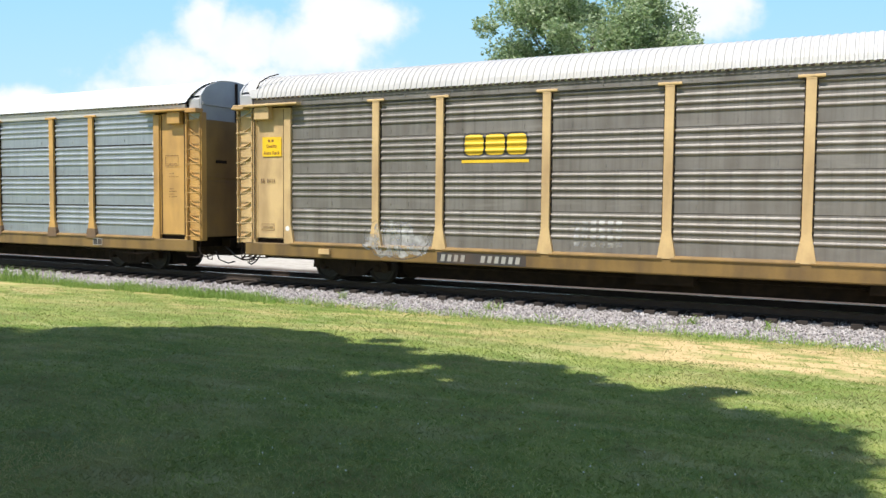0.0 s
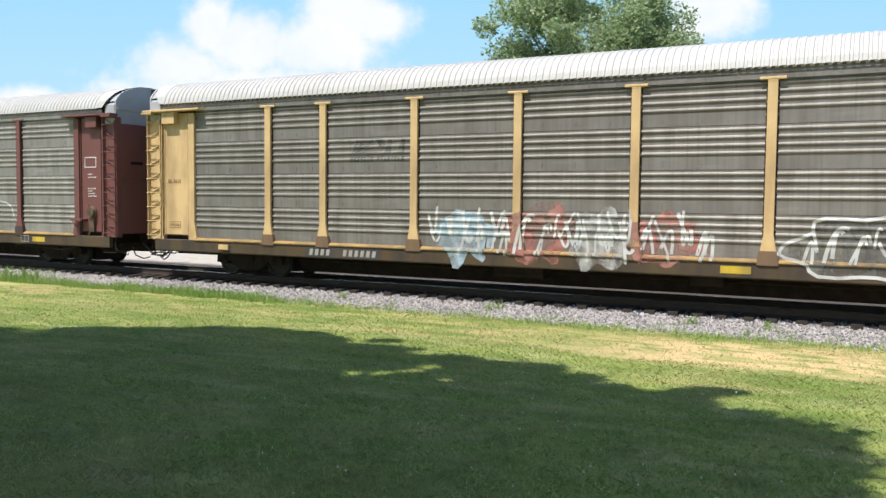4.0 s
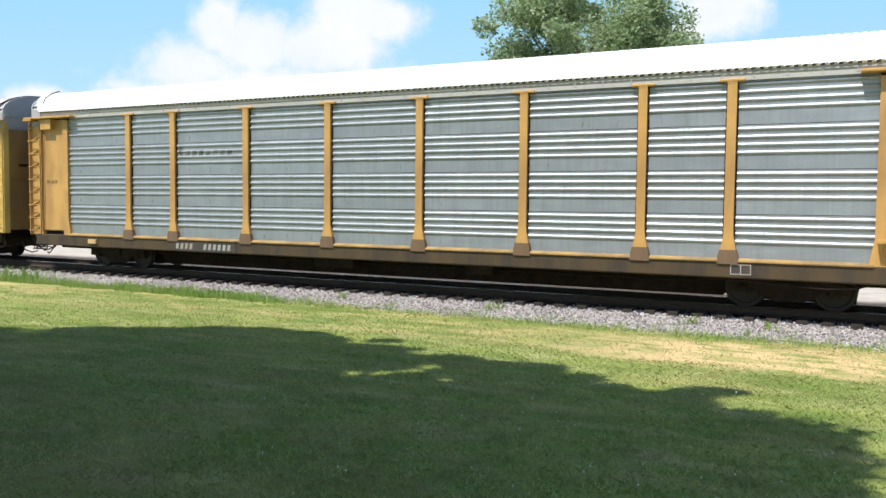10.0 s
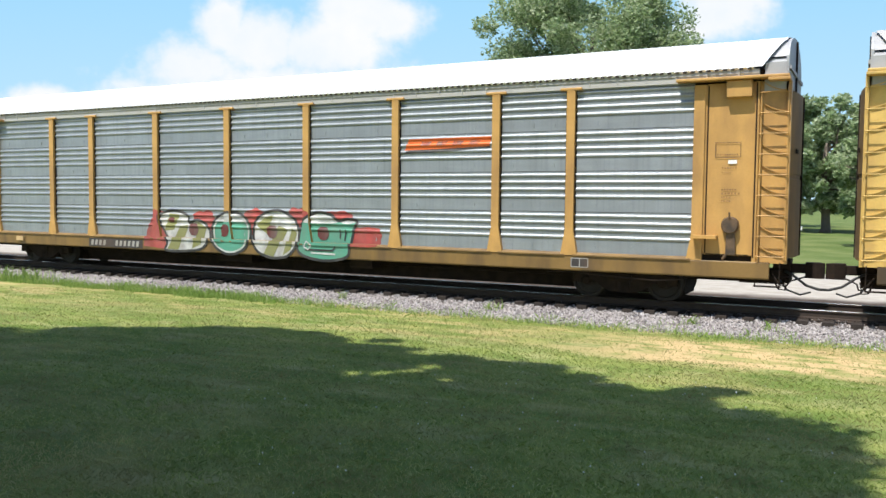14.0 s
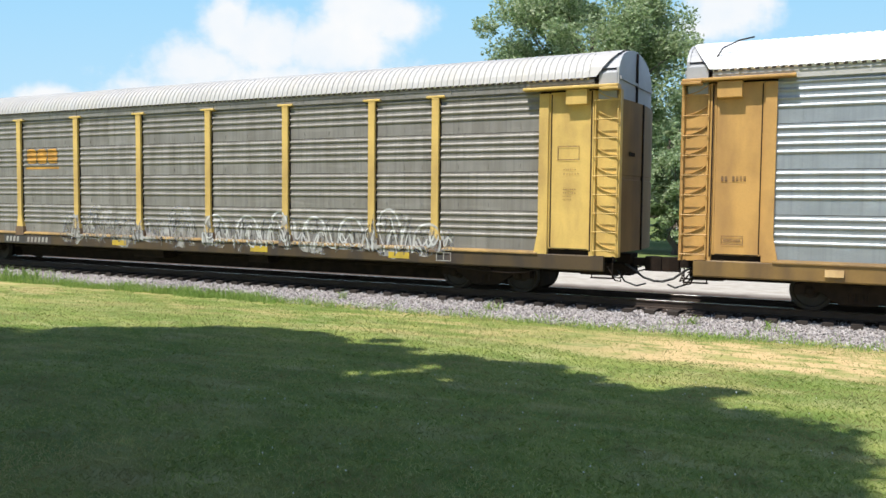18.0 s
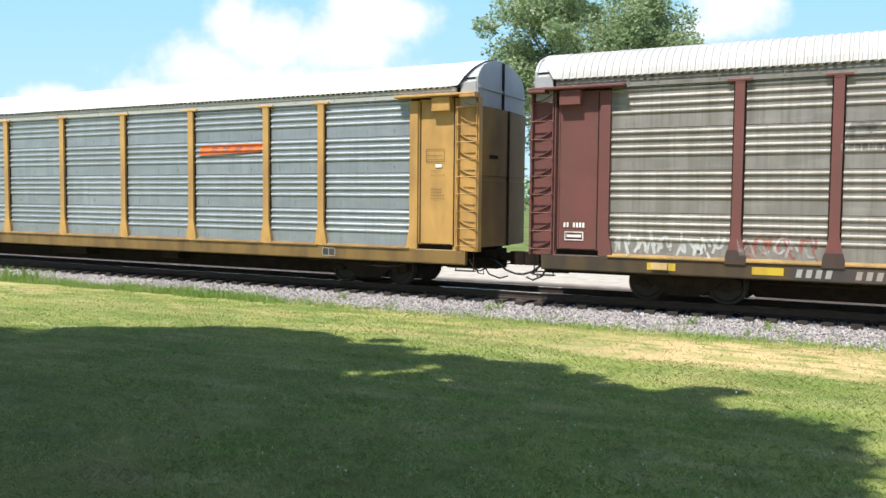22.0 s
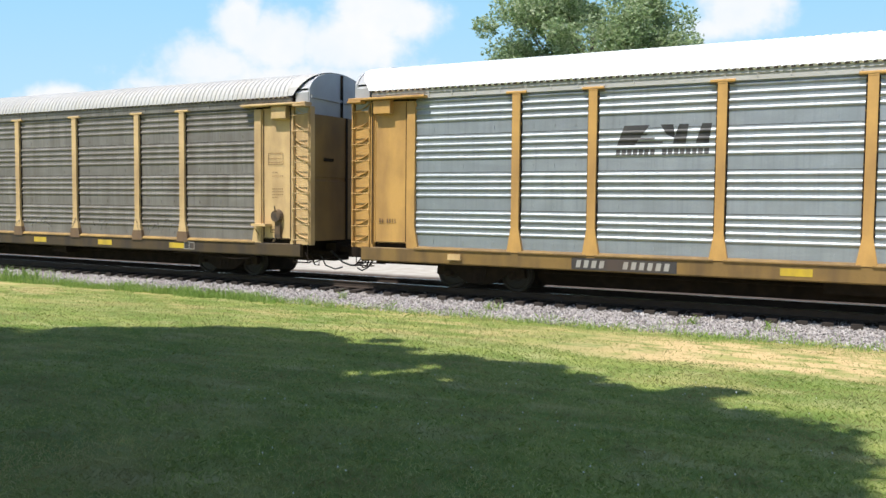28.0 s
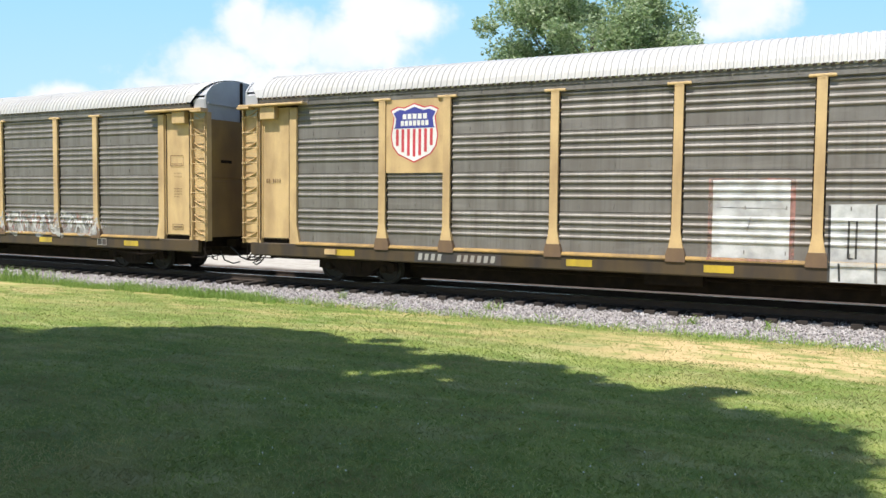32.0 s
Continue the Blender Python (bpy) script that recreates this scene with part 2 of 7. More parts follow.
# ---- ground: lawn, ballast bed, gravel road, far lawn; one sheet ----
def ground_height(x, y):
    """Height over the rail heads across the track."""
    pts = ((-900, 2.2), (-40, 0.8), (0, 0.46), (8.5, 0.0), (13.5, -0.31), (16.7, -0.49), (17.75, -0.53), (18.05, -0.47), (18.68, -0.30), (19.1, -0.25),
           (20.92, -0.25), (21.37, -0.30), (22.77, -0.62), (24.5, -0.58), (60, -0.45), (140, 0.1), (4000, 6.0))
    for (a, za), (b, zb) in zip(pts, pts[1:]):
        if y <= b:
            k = (y - a) / (b - a)
            z = za + (zb - za) * k
            break
    else:
        z = 6.0
    if y < 17:
        z += 0.03 * noise.noise((x * 0.25, y * 0.25, 0.3)) * min(1.0, (17 - y) / 3)
    return z


def ground_material():
    m = bpy.data.materials.new("lawn and gravel ground")
    m.use_nodes = True
    n, l = m.node_tree.nodes, m.node_tree.links
    b = n["Principled BSDF"]
    b.inputs["Roughness"].default_value = 0.95
    b.inputs["Specular IOR Level"].default_value = 0.2
    tc = n.new("ShaderNodeTexCoord")
    sep = n.new("ShaderNodeSeparateXYZ")
    l.new(tc.outputs["Object"], sep.inputs[0])

    def noise_at(sc, st=(1, 1, 1), detail=6.0):
        mp = n.new("ShaderNodeMapping")
        mp.inputs["Scale"].default_value = st
        l.new(tc.outputs["Object"], mp.inputs[0])
        t = n.new("ShaderNodeTexNoise")
        t.inputs["Scale"].default_value, t.inputs["Detail"].default_value = sc, detail
        l.new(mp.outputs[0], t.inputs[0])
        return t.outputs[0]

    def ramp(v, lo, hi, a=0.0, z=1.0):
        r = n.new("ShaderNodeMapRange")
        r.inputs[1].default_value, r.inputs[2].default_value, r.inputs[3].default_value, r.inputs[4].default_value = lo, hi, a, z
        l.new(v, r.inputs[0])
        return r.outputs[0]

    def math_of(op, a, c):
        x = n.new("ShaderNodeMath")
        x.operation = op
        for i, v in enumerate((a, c)):
            if isinstance(v, (int, float)):
                x.inputs[i].default_value = v
            else:
                l.new(v, x.inputs[i])
        return x.outputs[0]

    def mix(fac, a, c):
        x = n.new("ShaderNodeMix")
        x.data_type = "RGBA"
        l.new(fac, x.inputs[0])
        for i, v in ((6, a), (7, c)):
            if isinstance(v, tuple):
                x.inputs[i].default_value = (*v, 1)
            else:
                l.new(v, x.inputs[i])
        return x.outputs[2]

    wob = math_of("MULTIPLY", math_of("SUBTRACT", noise_at(1.3), 0.5), 0.9)
    y = math_of("ADD", sep.outputs[1], wob)
    grass = mix(ramp(noise_at(0.75, (0.8, 1.2, 1)), 0.36, 0.64), (0.125, 0.185, 0.036), (0.26, 0.285, 0.08))
    grass = mix(ramp(noise_at(4.0, (0.6, 1.5, 1)), 0.42, 0.72, 0, 0.55), grass, (0.085, 0.145, 0.026))
    grass = mix(ramp(noise_at(1.4, (0.7, 1.4, 1)), 0.50, 0.70, 0, 0.6), grass, (0.38, 0.355, 0.175))
    grass = mix(ramp(noise_at(2.3, (0.8, 1.3, 1)), 0.45, 0.7, 0, 0.45), grass, (0.095, 0.165, 0.03))
    # thin dry turf beside the stones and in patches
    band = math_of("MULTIPLY", math_of("MULTIPLY", ramp(y, 12.6, 13.8), ramp(y, 17.4, 16.7)), ramp(sep.outputs[0], -6.5, -3.2, 0.0, 1.0))
    dry = math_of("MULTIPLY", band, ramp(noise_at(1.7, (0.9, 1.1, 1), 8.0), 0.38, 0.54))
    edge = math_of("MULTIPLY", ramp(y, 12.5, 14.5), ramp(noise_at(0.8, (0.6, 1.6, 1)), 0.47, 0.64, 0, 0.7))
    dry = math_of("MAXIMUM", dry, edge)
    dry = math_of("MAXIMUM", dry, ramp(noise_at(0.37, (0.7, 1.6, 1)), 0.56, 0.72, 0, 0.4))
    grass = mix(dry, grass, mix(noise_at(3.0), (0.44, 0.31, 0.145), (0.56, 0.425, 0.23)))
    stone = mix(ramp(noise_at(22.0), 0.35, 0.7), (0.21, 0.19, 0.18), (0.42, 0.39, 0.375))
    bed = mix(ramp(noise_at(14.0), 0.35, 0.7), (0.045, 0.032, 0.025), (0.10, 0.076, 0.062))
    road = mix(ramp(noise_at(2.0), 0.3, 0.7), (0.33, 0.30, 0.255), (0.43, 0.395, 0.34))
    lawn = mix(ramp(noise_at(0.3), 0.4, 0.65), (0.085, 0.125, 0.03), (0.145, 0.175, 0.058))
    c = mix(ramp(y, 17.8, 17.95), grass, stone)
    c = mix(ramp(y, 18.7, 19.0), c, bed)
    c = mix(ramp(y, 26.6, 27.6), c, road)
    c = mix(ramp(y, 36.0, 37.0), c, lawn)
    l.new(c, b.inputs["Base Color"])
    bp = n.new("ShaderNodeBump")
    bp.inputs["Strength"].default_value, bp.inputs["Distance"].default_value = 0.8, 0.03
    l.new(noise_at(30.0), bp.inputs["Height"])
    l.new(bp.outputs[0], b.inputs["Normal"])
    return m


def build_ground():
    ys = [-900, -300, -80, -40, -20, -10, -5] + [i * 0.5 for i in range(0, 34)] + [17.3, 17.75, 17.9, 18.05, 18.35, 18.68, 19.1, 20, 20.92, 21.37, 22.1, 22.77, 23.5, 24.5, 30, 36, 45, 60, 90, 140, 300, 800, 2000, 4000]
    xs = [-3500, -1500, -600, -250, -120, -80] + [-60 + i for i in range(0, 81)] + [30, 60, 120, 300, 800, 2000, 3500]
    g = Geo()
    n = len(ys)
    g.v = [(x, y, ground_height(x, y)) for x in xs for y in ys]
    g.f = [(i * n + k, (i + 1) * n + k, (i + 1) * n + k + 1, i * n + k + 1) for i in range(len(xs) - 1) for k in range(n - 1)]
    thing("ground", "mown green lawn with dry straw patches and a gravel strip", "ground", kind="structure", me=g.mesh("ground", ground_material(), True))


build_ground()


# ---- track ----
def build_track():
    track = thing("railway_track", "steel rails on dark creosoted wooden ties in grey ballast", "railway track", pose(0, TRACK, 0), kind="structure")
    for side in (-1, 1):
        yc = side * 0.7525
        ring = [(yc - 0.07, -0.18), (yc + 0.07, -0.18), (yc + 0.07, -0.165), (yc + 0.012, -0.145), (yc + 0.012, -0.05), (yc + 0.036, -0.035),
                (yc + 0.036, -0.012), (yc + 0.03, -0.004), (yc - 0.03, -0.004), (yc - 0.036, -0.012), (yc - 0.036, -0.035), (yc - 0.012, -0.05), (yc - 0.012, -0.145), (yc - 0.07, -0.165)]
        rail = part("rail", Geo().prism_x(ring, -900, 500).mesh("rail", RAIL_SIDE), track, label="rusty steel rail")
        part("running_surface", Geo().prism_x([(yc - 0.03, -0.0045), (yc + 0.03, -0.0045), (yc + 0.026, 0.0), (yc - 0.026, 0.0)], -900, 500).mesh("running_surface", RAIL_TOP), rail, label="polished bright rail head")
    rng = random.Random(5)
    tie_me = [Geo().box(-0.115, 0.115, -1.27, 1.27, -0.36, -0.185, 0.0).mesh("tie", TIE),
              Geo().prism_y([(-0.12, -0.36), (0.11, -0.36), (0.115, -0.20), (0.09, -0.186), (-0.10, -0.188), (-0.118, -0.21)], -1.25, 1.28).mesh("tie", TIE)]
    plate_me = Geo().box(-0.09, 0.09, -0.16, 0.16, -0.186, -0.178).box(-0.07, -0.045, -0.125, -0.1, -0.18, -0.15).box(0.045, 0.07, 0.1, 0.125, -0.18, -0.15).mesh("tie_plate", RAIL_SIDE)
    x = -66.0
    while x < 16.0:
        t = part("tie", tie_me[rng.randrange(2)], track, pose(x + rng.uniform(-0.03, 0.03), rng.uniform(-0.04, 0.05), rng.uniform(-0.01, 0.004), 0, 0, rng.uniform(-1, 1)))
        if -34 < x < 2:
            part("tie_plate", plate_me, t, pose(0, -0.7525, 0))
        x += 0.53
    far = Geo()
    for i in range(900):
        for sx, x0 in ((-1, -66.4), (1, 16.4)):
            xx = x0 + sx * i * 0.53
            if -500 < xx < 300:
                far.box(xx - 0.115, xx + 0.115, -1.3, 1.3, -0.36, -0.185)
    tagged(part("far_ties", far.mesh("far_ties", TIE), track), kind="stuff")


build_track()


def build_stones():
    """Ballast stones along the near shoulder and between the ties: uneven little blocks."""
    rng = random.Random(11)
    protos = []
    for k in range(7):
        vs = []
        for p in ((1, 0, 0), (-1, 0, 0), (0, 1, 0), (0, -1, 0), (0, 0, 1), (0, 0, -1), (0.6, 0.6, 0.55), (-0.6, 0.55, 0.5), (-0.5, -0.6, 0.6), (0.6, -0.55, 0.6)):
            vs.append(Vector(p) * rng.uniform(0.75, 1.2))
        bm = bmesh.new()
        for v in vs:
            bm.verts.new(v)
        bmesh.ops.convex_hull(bm, input=bm.verts)
        bm.verts.ensure_lookup_table()
        idx = {v: i for i, v in enumerate([v for v in bm.verts if v.link_faces])}
        protos.append(([tuple(v.co) for v in idx], [tuple(idx[v] for v in f.verts) for f in bm.faces]))
        bm.free()
    g = Geo()

    def scatter(count, x0, x1, y0, y1, lift=0.0, edge=False):
        for _ in range(count):
            x, y = rng.uniform(x0, x1), rng.uniform(y0, y1)
            if edge and rng.random() < (18.12 - y) * 1.8:
                continue
            s = rng.uniform(0.013, 0.032)
            vs, fs = protos[rng.randrange(7)]
            m = pose(x, y, ground_height(x, y) + s * rng.uniform(0.1, 0.7) + lift, rng.uniform(0, 360), rng.uniform(0, 360), rng.uniform(0, 360))
            m = m @ Matrix.Diagonal((s * rng.uniform(0.8, 1.5), s, s * rng.uniform(0.6, 1.0), 1))
            g.add([tuple(m @ Vector(v)) for v in vs], fs)

    scatter(17000, -20, 1.5, 17.6, 19.0, edge=True)
    scatter(9000, -42, -20, 17.6, 19.0, edge=True)
    scatter(2200, -34, 1.5, 18.9, 20.7)
    scatter(900, -14, 1.5, 20.7, 22.7)
    thing("ballast_stones", "loose crushed grey ballast stones beside the ties", "ballast", kind="stuff", me=g.mesh("ballast_stones", STONES))


build_stones()


# ---- autorack cars ----
RIBS = (0.085, 0.25, 0.415, 0.58)
RIB = 0.031
RIB_W = 0.047
RIB_STEPS = (-0.047, -0.038, -0.021, 0.0, 0.021, 0.038, 0.047)


def side_profile(z):
    """How far the corrugated side stands out at height z over the rail."""
    if z < PANEL0 or z > PANEL1:
        return 0.0
    d = (PANEL1 - z) % PANEL_H
    best = 0.0
    for c in RIBS:
        e = abs(d - c)
        if e < RIB_W:
            best = max(best, RIB * math.cos(e / RIB_W * math.pi / 2) ** 0.8)
    return best


BREAKS = sorted({round(PANEL1 - k * PANEL_H - c - e, 4) for k in range(4) for c in RIBS for e in RIB_STEPS})


def panel_mesh(width, mat):
    """One corrugated side screen, four ribs above a flat strip, with a turned-in lower lip."""
    def make():
        prof = [(0.035, PANEL_H), (0.0, PANEL_H), (0.0, PANEL_H - 0.012)]
        for c in RIBS:
            prof += [(-side_profile(PANEL1 - c - e), PANEL_H - c - e) for e in RIB_STEPS]
        prof += [(0.0, 0.012), (0.035, 0.012)]
        g = Geo().grid([-width / 2, width / 2], lambda x: prof)
        for k in range(3):
            x = (k - 1) * width * 0.31
            g.box(x - 0.012, x + 0.012, -0.012, 0.0, 0.11, 0.19)      # clip on the flat strip
        return g.mesh("screen_panel", mat)
    return cached(("panel", round(width, 3), mat.name), make)


def post_mesh(mat, foot_mat):
    def make():
        w, f = 0.098, 0.20
        g = Geo()
        ring = [(-f, 0.86), (f, 0.86), (f * 0.93, 0.95), (w, 1.45), (w, 4.62), (-w, 4.62), (-w, 1.45), (-f * 0.93, 0.95)]
        g.prism_y(ring, -HALF, -1.50)
        for k in range(12):
            z = 1.55 + k * 0.265
            for s in (-1, 1):
                g.box(s * 0.118 - 0.009, s * 0.118 + 0.009, -1.548, -1.53, z - 0.009, z + 0.009)
        return g.mesh("side_post", mat)
    return cached(("post", mat.name), make)


def cap_mesh(mat):
    return cached(("cap", mat.name), lambda: Geo().box(-0.255, 0.255, -HALF - 0.012, -1.5, 4.64, 4.70, 0.012).box(-0.10, 0.10, -HALF - 0.006, -1.55, 4.61, 4.64).mesh("post_cap", mat))


def roof_height(a):
    """a runs 0 at the eave to 1 at the crown: inset from the eave and height."""
    pts = ((0.0, 0.0, 0.0), (0.16, 0.06, 0.22), (0.3, 0.20, 0.42), (0.44, 0.44, 0.58), (0.6, 0.75, 0.68), (0.8, 1.15, 0.76), (1.0, 1.58, 0.79))
    for (a0, i0, r0), (a1, i1, r1) in zip(pts, pts[1:]):
        if a <= a1:
            k = (a - a0) / (a1 - a0)
            return i0 + (i1 - i0) * k, r0 + (r1 - r0) * k
    return 1.58, 0.79


def roof_mesh(mat):
    def make():
        g = Geo()
        xs, x = [], -13.0
        pitch = 0.165
        while x < 13.0 - pitch:
            for dx, h in ((0.0, 0), (0.05, 0), (0.065, 1), (0.15, 1)):
                xs.append((x + dx, h))
            x += pitch
        hs = dict(xs)
        steps = 9

        def ring(xx):
            h = hs[xx] * 0.020
            pts = []
            for i in range(-steps, steps + 1):
                inset, rise = roof_height(1 - abs(i) / steps)
                s = -1 if i < 0 else 1
                yy = (1.60 - inset) * s if i else 0.0
                pts.append((yy + (s * h if i else 0), EAVE + rise + h * 0.6))
            return [(-1.57, EAVE - 0.03), *pts, (1.57, EAVE - 0.03)]
        g.grid([a for a, _ in xs], ring)
        return g.mesh("roof_sheet", mat)
    return cached(("roof", mat.name), make)


def rake(rise):
    """Where the roof ends: short at the eave, longer at the crown."""
    return 13.06 + 0.42 * min(1.0, rise / 0.62)


def roof_cap_mesh(mat):
    """Smooth end length of the roof, cut on a rake."""
    def make():
        g = Geo()
        steps = 12
        rows = []
        for k in range(4):
            row = []
            for i in range(-steps, steps + 1):
                inset, rise = roof_height(1 - abs(i) / steps)
                s = -1 if i < 0 else 1
                x = 12.9 + (rake(rise) - 12.9) * k / 3
                row.append((x, ((1.615 - inset) * s if i else 0.0), EAVE + rise + 0.018))
            rows.append(row)
        n = 2 * steps + 1
        g.v = [p for r in rows for p in r]
        g.f = [(i * n + k, i * n + k + 1, (i + 1) * n + k + 1, (i + 1) * n + k) for i in range(3) for k in range(n - 1)]
        return g.mesh("roof_cap", mat)
    return cached(("roofcap", mat.name), make)


def end_sheet_mesh():
    """Arched upper end sheet with a folded rim and a strap."""
    def make():
        g = Geo()
        ring = []
        steps = 12
        for i in range(-steps, steps + 1):
            inset, rise = roof_height(1 - abs(i) / steps)
            s = -1 if i < 0 else 1
            ring.append((((1.56 - inset) * s if i else 0.0), EAVE + rise))
        ring = [(-1.50, 4.42), *[(max(-1.5, min(1.5, y)), z) for y, z in ring], (1.50, 4.42)]
        g.prism_x(ring, 13.50, 13.56)
        g.prism_x([(-1.52, 4.42), (-1.40, 4.42), (-1.40, EAVE + 0.2), (-1.52, EAVE + 0.1)], 13.10, 13.52)
        rim = [p for p in ring if p[1] > EAVE + 0.17]
        n = len(rim)
        g.add([(x, y * 0.985, z - 0.015) for x in (12.92, 13.51) for y, z in rim], [(k, k + 1, n + k + 1, n + k) for k in range(n - 1)])
        g.box(13.56, 13.60, -1.45, 1.45, 4.86, 4.94)
        g.box(13.56, 13.585, -0.03, 0.03, 4.42, EAVE + 0.72)
        return g.mesh("end_sheet", HOOD)
    return cached("endsheet", make)


def end_door_mesh(mat):
    """Two curved clamshell leaves that close the end."""
    def make():
        g = Geo()
        ys = [-1.48 + i * 2.96 / 14 for i in range(15)]
        zs = [0.95, 2.6, 2.62, 2.70, 2.72, 4.42]
        out = [0, 0, -0.02, -0.02, 0, 0]
        n = len(zs)
        vs, fs = [], []
        for y in ys:
            for z, o in zip(zs, out):
                vs.append((13.50 + 0.24 * math.cos(y / 1.48 * 1.3) ** 0.6 + o, y, z))
        for i in range(len(ys) - 1):
            for k in range(n - 1):
                fs.append((i * n + k, (i + 1) * n + k, (i + 1) * n + k + 1, i * n + k + 1))
        g.add(vs, fs)
        return g.mesh("end_door", mat, False)
    return cached(("enddoor", mat.name), make)


def corner_mesh(mat):
    """Corner column behind the ladder: shallow trough with a stiff edge."""
    def make():
        g = Geo()
        g.prism_z([(12.95, -1.50), (12.95, -1.575), (13.02, -1.575), (13.06, -1.50), (13.56, -1.50), (13.58, -1.56), (13.63, -1.56), (13.63, -1.36), (12.95, -1.36)], 0.84, 4.62)
        return g.mesh("corner_column", mat)
    return cached(("corner", mat.name), make)


def ladder_mesh(mat):
    def make():
        g = Geo()
        for x in (13.06, 13.58):
            g.box(x - 0.014, x + 0.014, -1.60, -1.545, 0.86, 4.50)
        return g.mesh("ladder", mat)
    return cached(("ladder", mat.name), make)


def rung_mesh(mat):
    return cached(("rung", mat.name), lambda: Geo().tube([(13.03, -1.60, 0), (13.05, -1.635, 0), (13.59, -1.635, 0), (13.61, -1.60, 0)], 0.013, 6)
                  .add(*wedge(13.1, 13.54)).mesh("rung", mat))


def wedge(x0, x1):
    """Curved anti-skid strip behind a rung."""
    vs, fs = [], []
    for i in range(7):
        k = i / 6
        z = 0.20 - 0.17 * (1 - (1 - k) ** 2)
        for y in (-1.50, -1.545):
            vs.append((x0 + (x1 - x0) * k, y, z))
            vs.append((x0 + (x1 - x0) * k, y, z + 0.02))
    for i in range(6):
        a, b = i * 4, i * 4 + 4
        fs += [(a + 2, b + 2, b + 3, a + 3), (a + 1, a + 3, b + 3, b + 1), (a, b, b + 2, a + 2)]
    return vs, fs


def edge_post_mesh(mat):
    return cached(("edge", mat.name), lambda: Geo().prism_y([(11.60, 0.86), (11.93, 0.86), (11.93, 4.60), (11.70, 4.60), (11.70, 1.4)], -1.585, -1.48)
                  .box(11.93, 11.97, -1.535, -1.48, 1.0, 4.6).mesh("edge_post", mat))


def door_sheet_mesh(mat):
    return cached(("sheet", mat.name), lambda: Geo().box(11.97, 12.95, -1.515, -1.46, 0.98, 4.62).box(12.90, 12.95, -1.53, -1.51, 1.0, 4.6)
                  .mesh("end_panel", mat))


def header_mesh(mat):
    return cached(("header", mat.name), lambda: Geo().box(11.35, 13.60, -1.78, -1.46, 4.66, 4.725, 0.015).box(13.2, 13.62, -1.80, -1.5, 4.60, 4.66, 0.01)
                  .mesh("door_header", mat))


def bracket_mesh(mat):
    return cached(("bracket", mat.name), lambda: Geo().box(12.38, 12.88, -1.69, -1.515, 4.30, 4.65, 0.015).mesh("header_bracket", mat))


def sill_mesh(mat):
    def make():
        g = Geo()
        g.prism_x([(-1.57, SILL0), (-1.45, SILL0), (-1.45, SILL1 + 0.02), (-1.57, SILL1 + 0.02), (-1.585, SILL1), (-1.585, SILL0 + 0.03)], -13.3, 13.3)
        return g.mesh("side_sill", mat)
    return cached(("sill", mat.name), make)


def lip_mesh(w, mat):
    return cached(("lip", round(w, 3), mat.name), lambda: Geo().prism_x([(-1.615, 0.845), (-1.50, 0.845), (-1.50, 0.925), (-1.53, 0.925), (-1.615, 0.872)], -w / 2, w / 2).mesh("sill_ledge", mat))


def fascia_mesh(mat):
    def make():
        g = Geo().box(-13.0, 13.0, -1.565, -1.50, 4.66, EAVE - 0.02)
        for i in range(40):
            x = -12.6 + i * 0.646
            g.box(x - 0.012, x + 0.012, -1.58, -1.56, 4.72, 4.80)
        g.box(-13.0, 13.0, -1.585, -1.565, 4.795, 4.815)
        return g.mesh("roof_rail", mat)
    return cached(("fascia", mat.name), make)


def notch_shade_mesh():
    """Dark boxes painting the shade in the notches where the roof corrugation meets the eave."""
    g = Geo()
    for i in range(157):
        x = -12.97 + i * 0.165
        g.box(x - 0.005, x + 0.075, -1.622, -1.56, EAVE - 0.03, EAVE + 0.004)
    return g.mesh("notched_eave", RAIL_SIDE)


def core_mesh():
    def make():
        g = Geo()
        g.box(-13.2, 13.2, -1.45, 1.45, 0.86, 4.88)      # deck stack
        g.box(-13.0, 13.0, -1.4, 1.4, 0.62, 0.86)         # floor frame
        g.prism_x([(-0.35, 0.34), (0.35, 0.34), (0.40, 0.62), (-0.40, 0.62)], -13.6, 13.6)   # centre sill
        g.prism_y([(-8.98, 0.34), (-8.66, 0.0), (8.66, 0.0), (8.98, 0.34)], -0.34, 0.34)   # its deep middle
        g.box(-2.2, -0.9, -1.1, -0.55, 0.22, 0.6, 0.05)      # brake reservoir and valves
        g.box(2.6, 3.3, -1.2, -0.7, 0.25, 0.6, 0.05)
        g.tube([(-8.5, -0.75, 0.36), (8.5, -0.75, 0.34)], 0.03, 6)
        for x in (-6.5, -3.9, -1.3, 1.3, 3.9, 6.5):
            g.prism_x([(-1.45, 0.55), (-0.4, 0.38), (0.4, 0.38), (1.45, 0.55), (1.45, 0.64), (-1.45, 0.64)], x - 0.06, x + 0.06)
        return g.mesh("underframe", STEEL_DARK)
    return cached("core", make)


def far_side_mesh(mat):
    def make():
        prof = [(1.5, PANEL0)]
        for z in BREAKS:
            prof.append((1.5 + side_profile(z), z))
        prof.append((1.5, PANEL1))
        prof.append((1.5, EAVE))
        return Geo().grid([-12.9, 12.9], lambda x: prof).mesh("far_side_screen", mat)
    return cached(("far", mat.name), make)


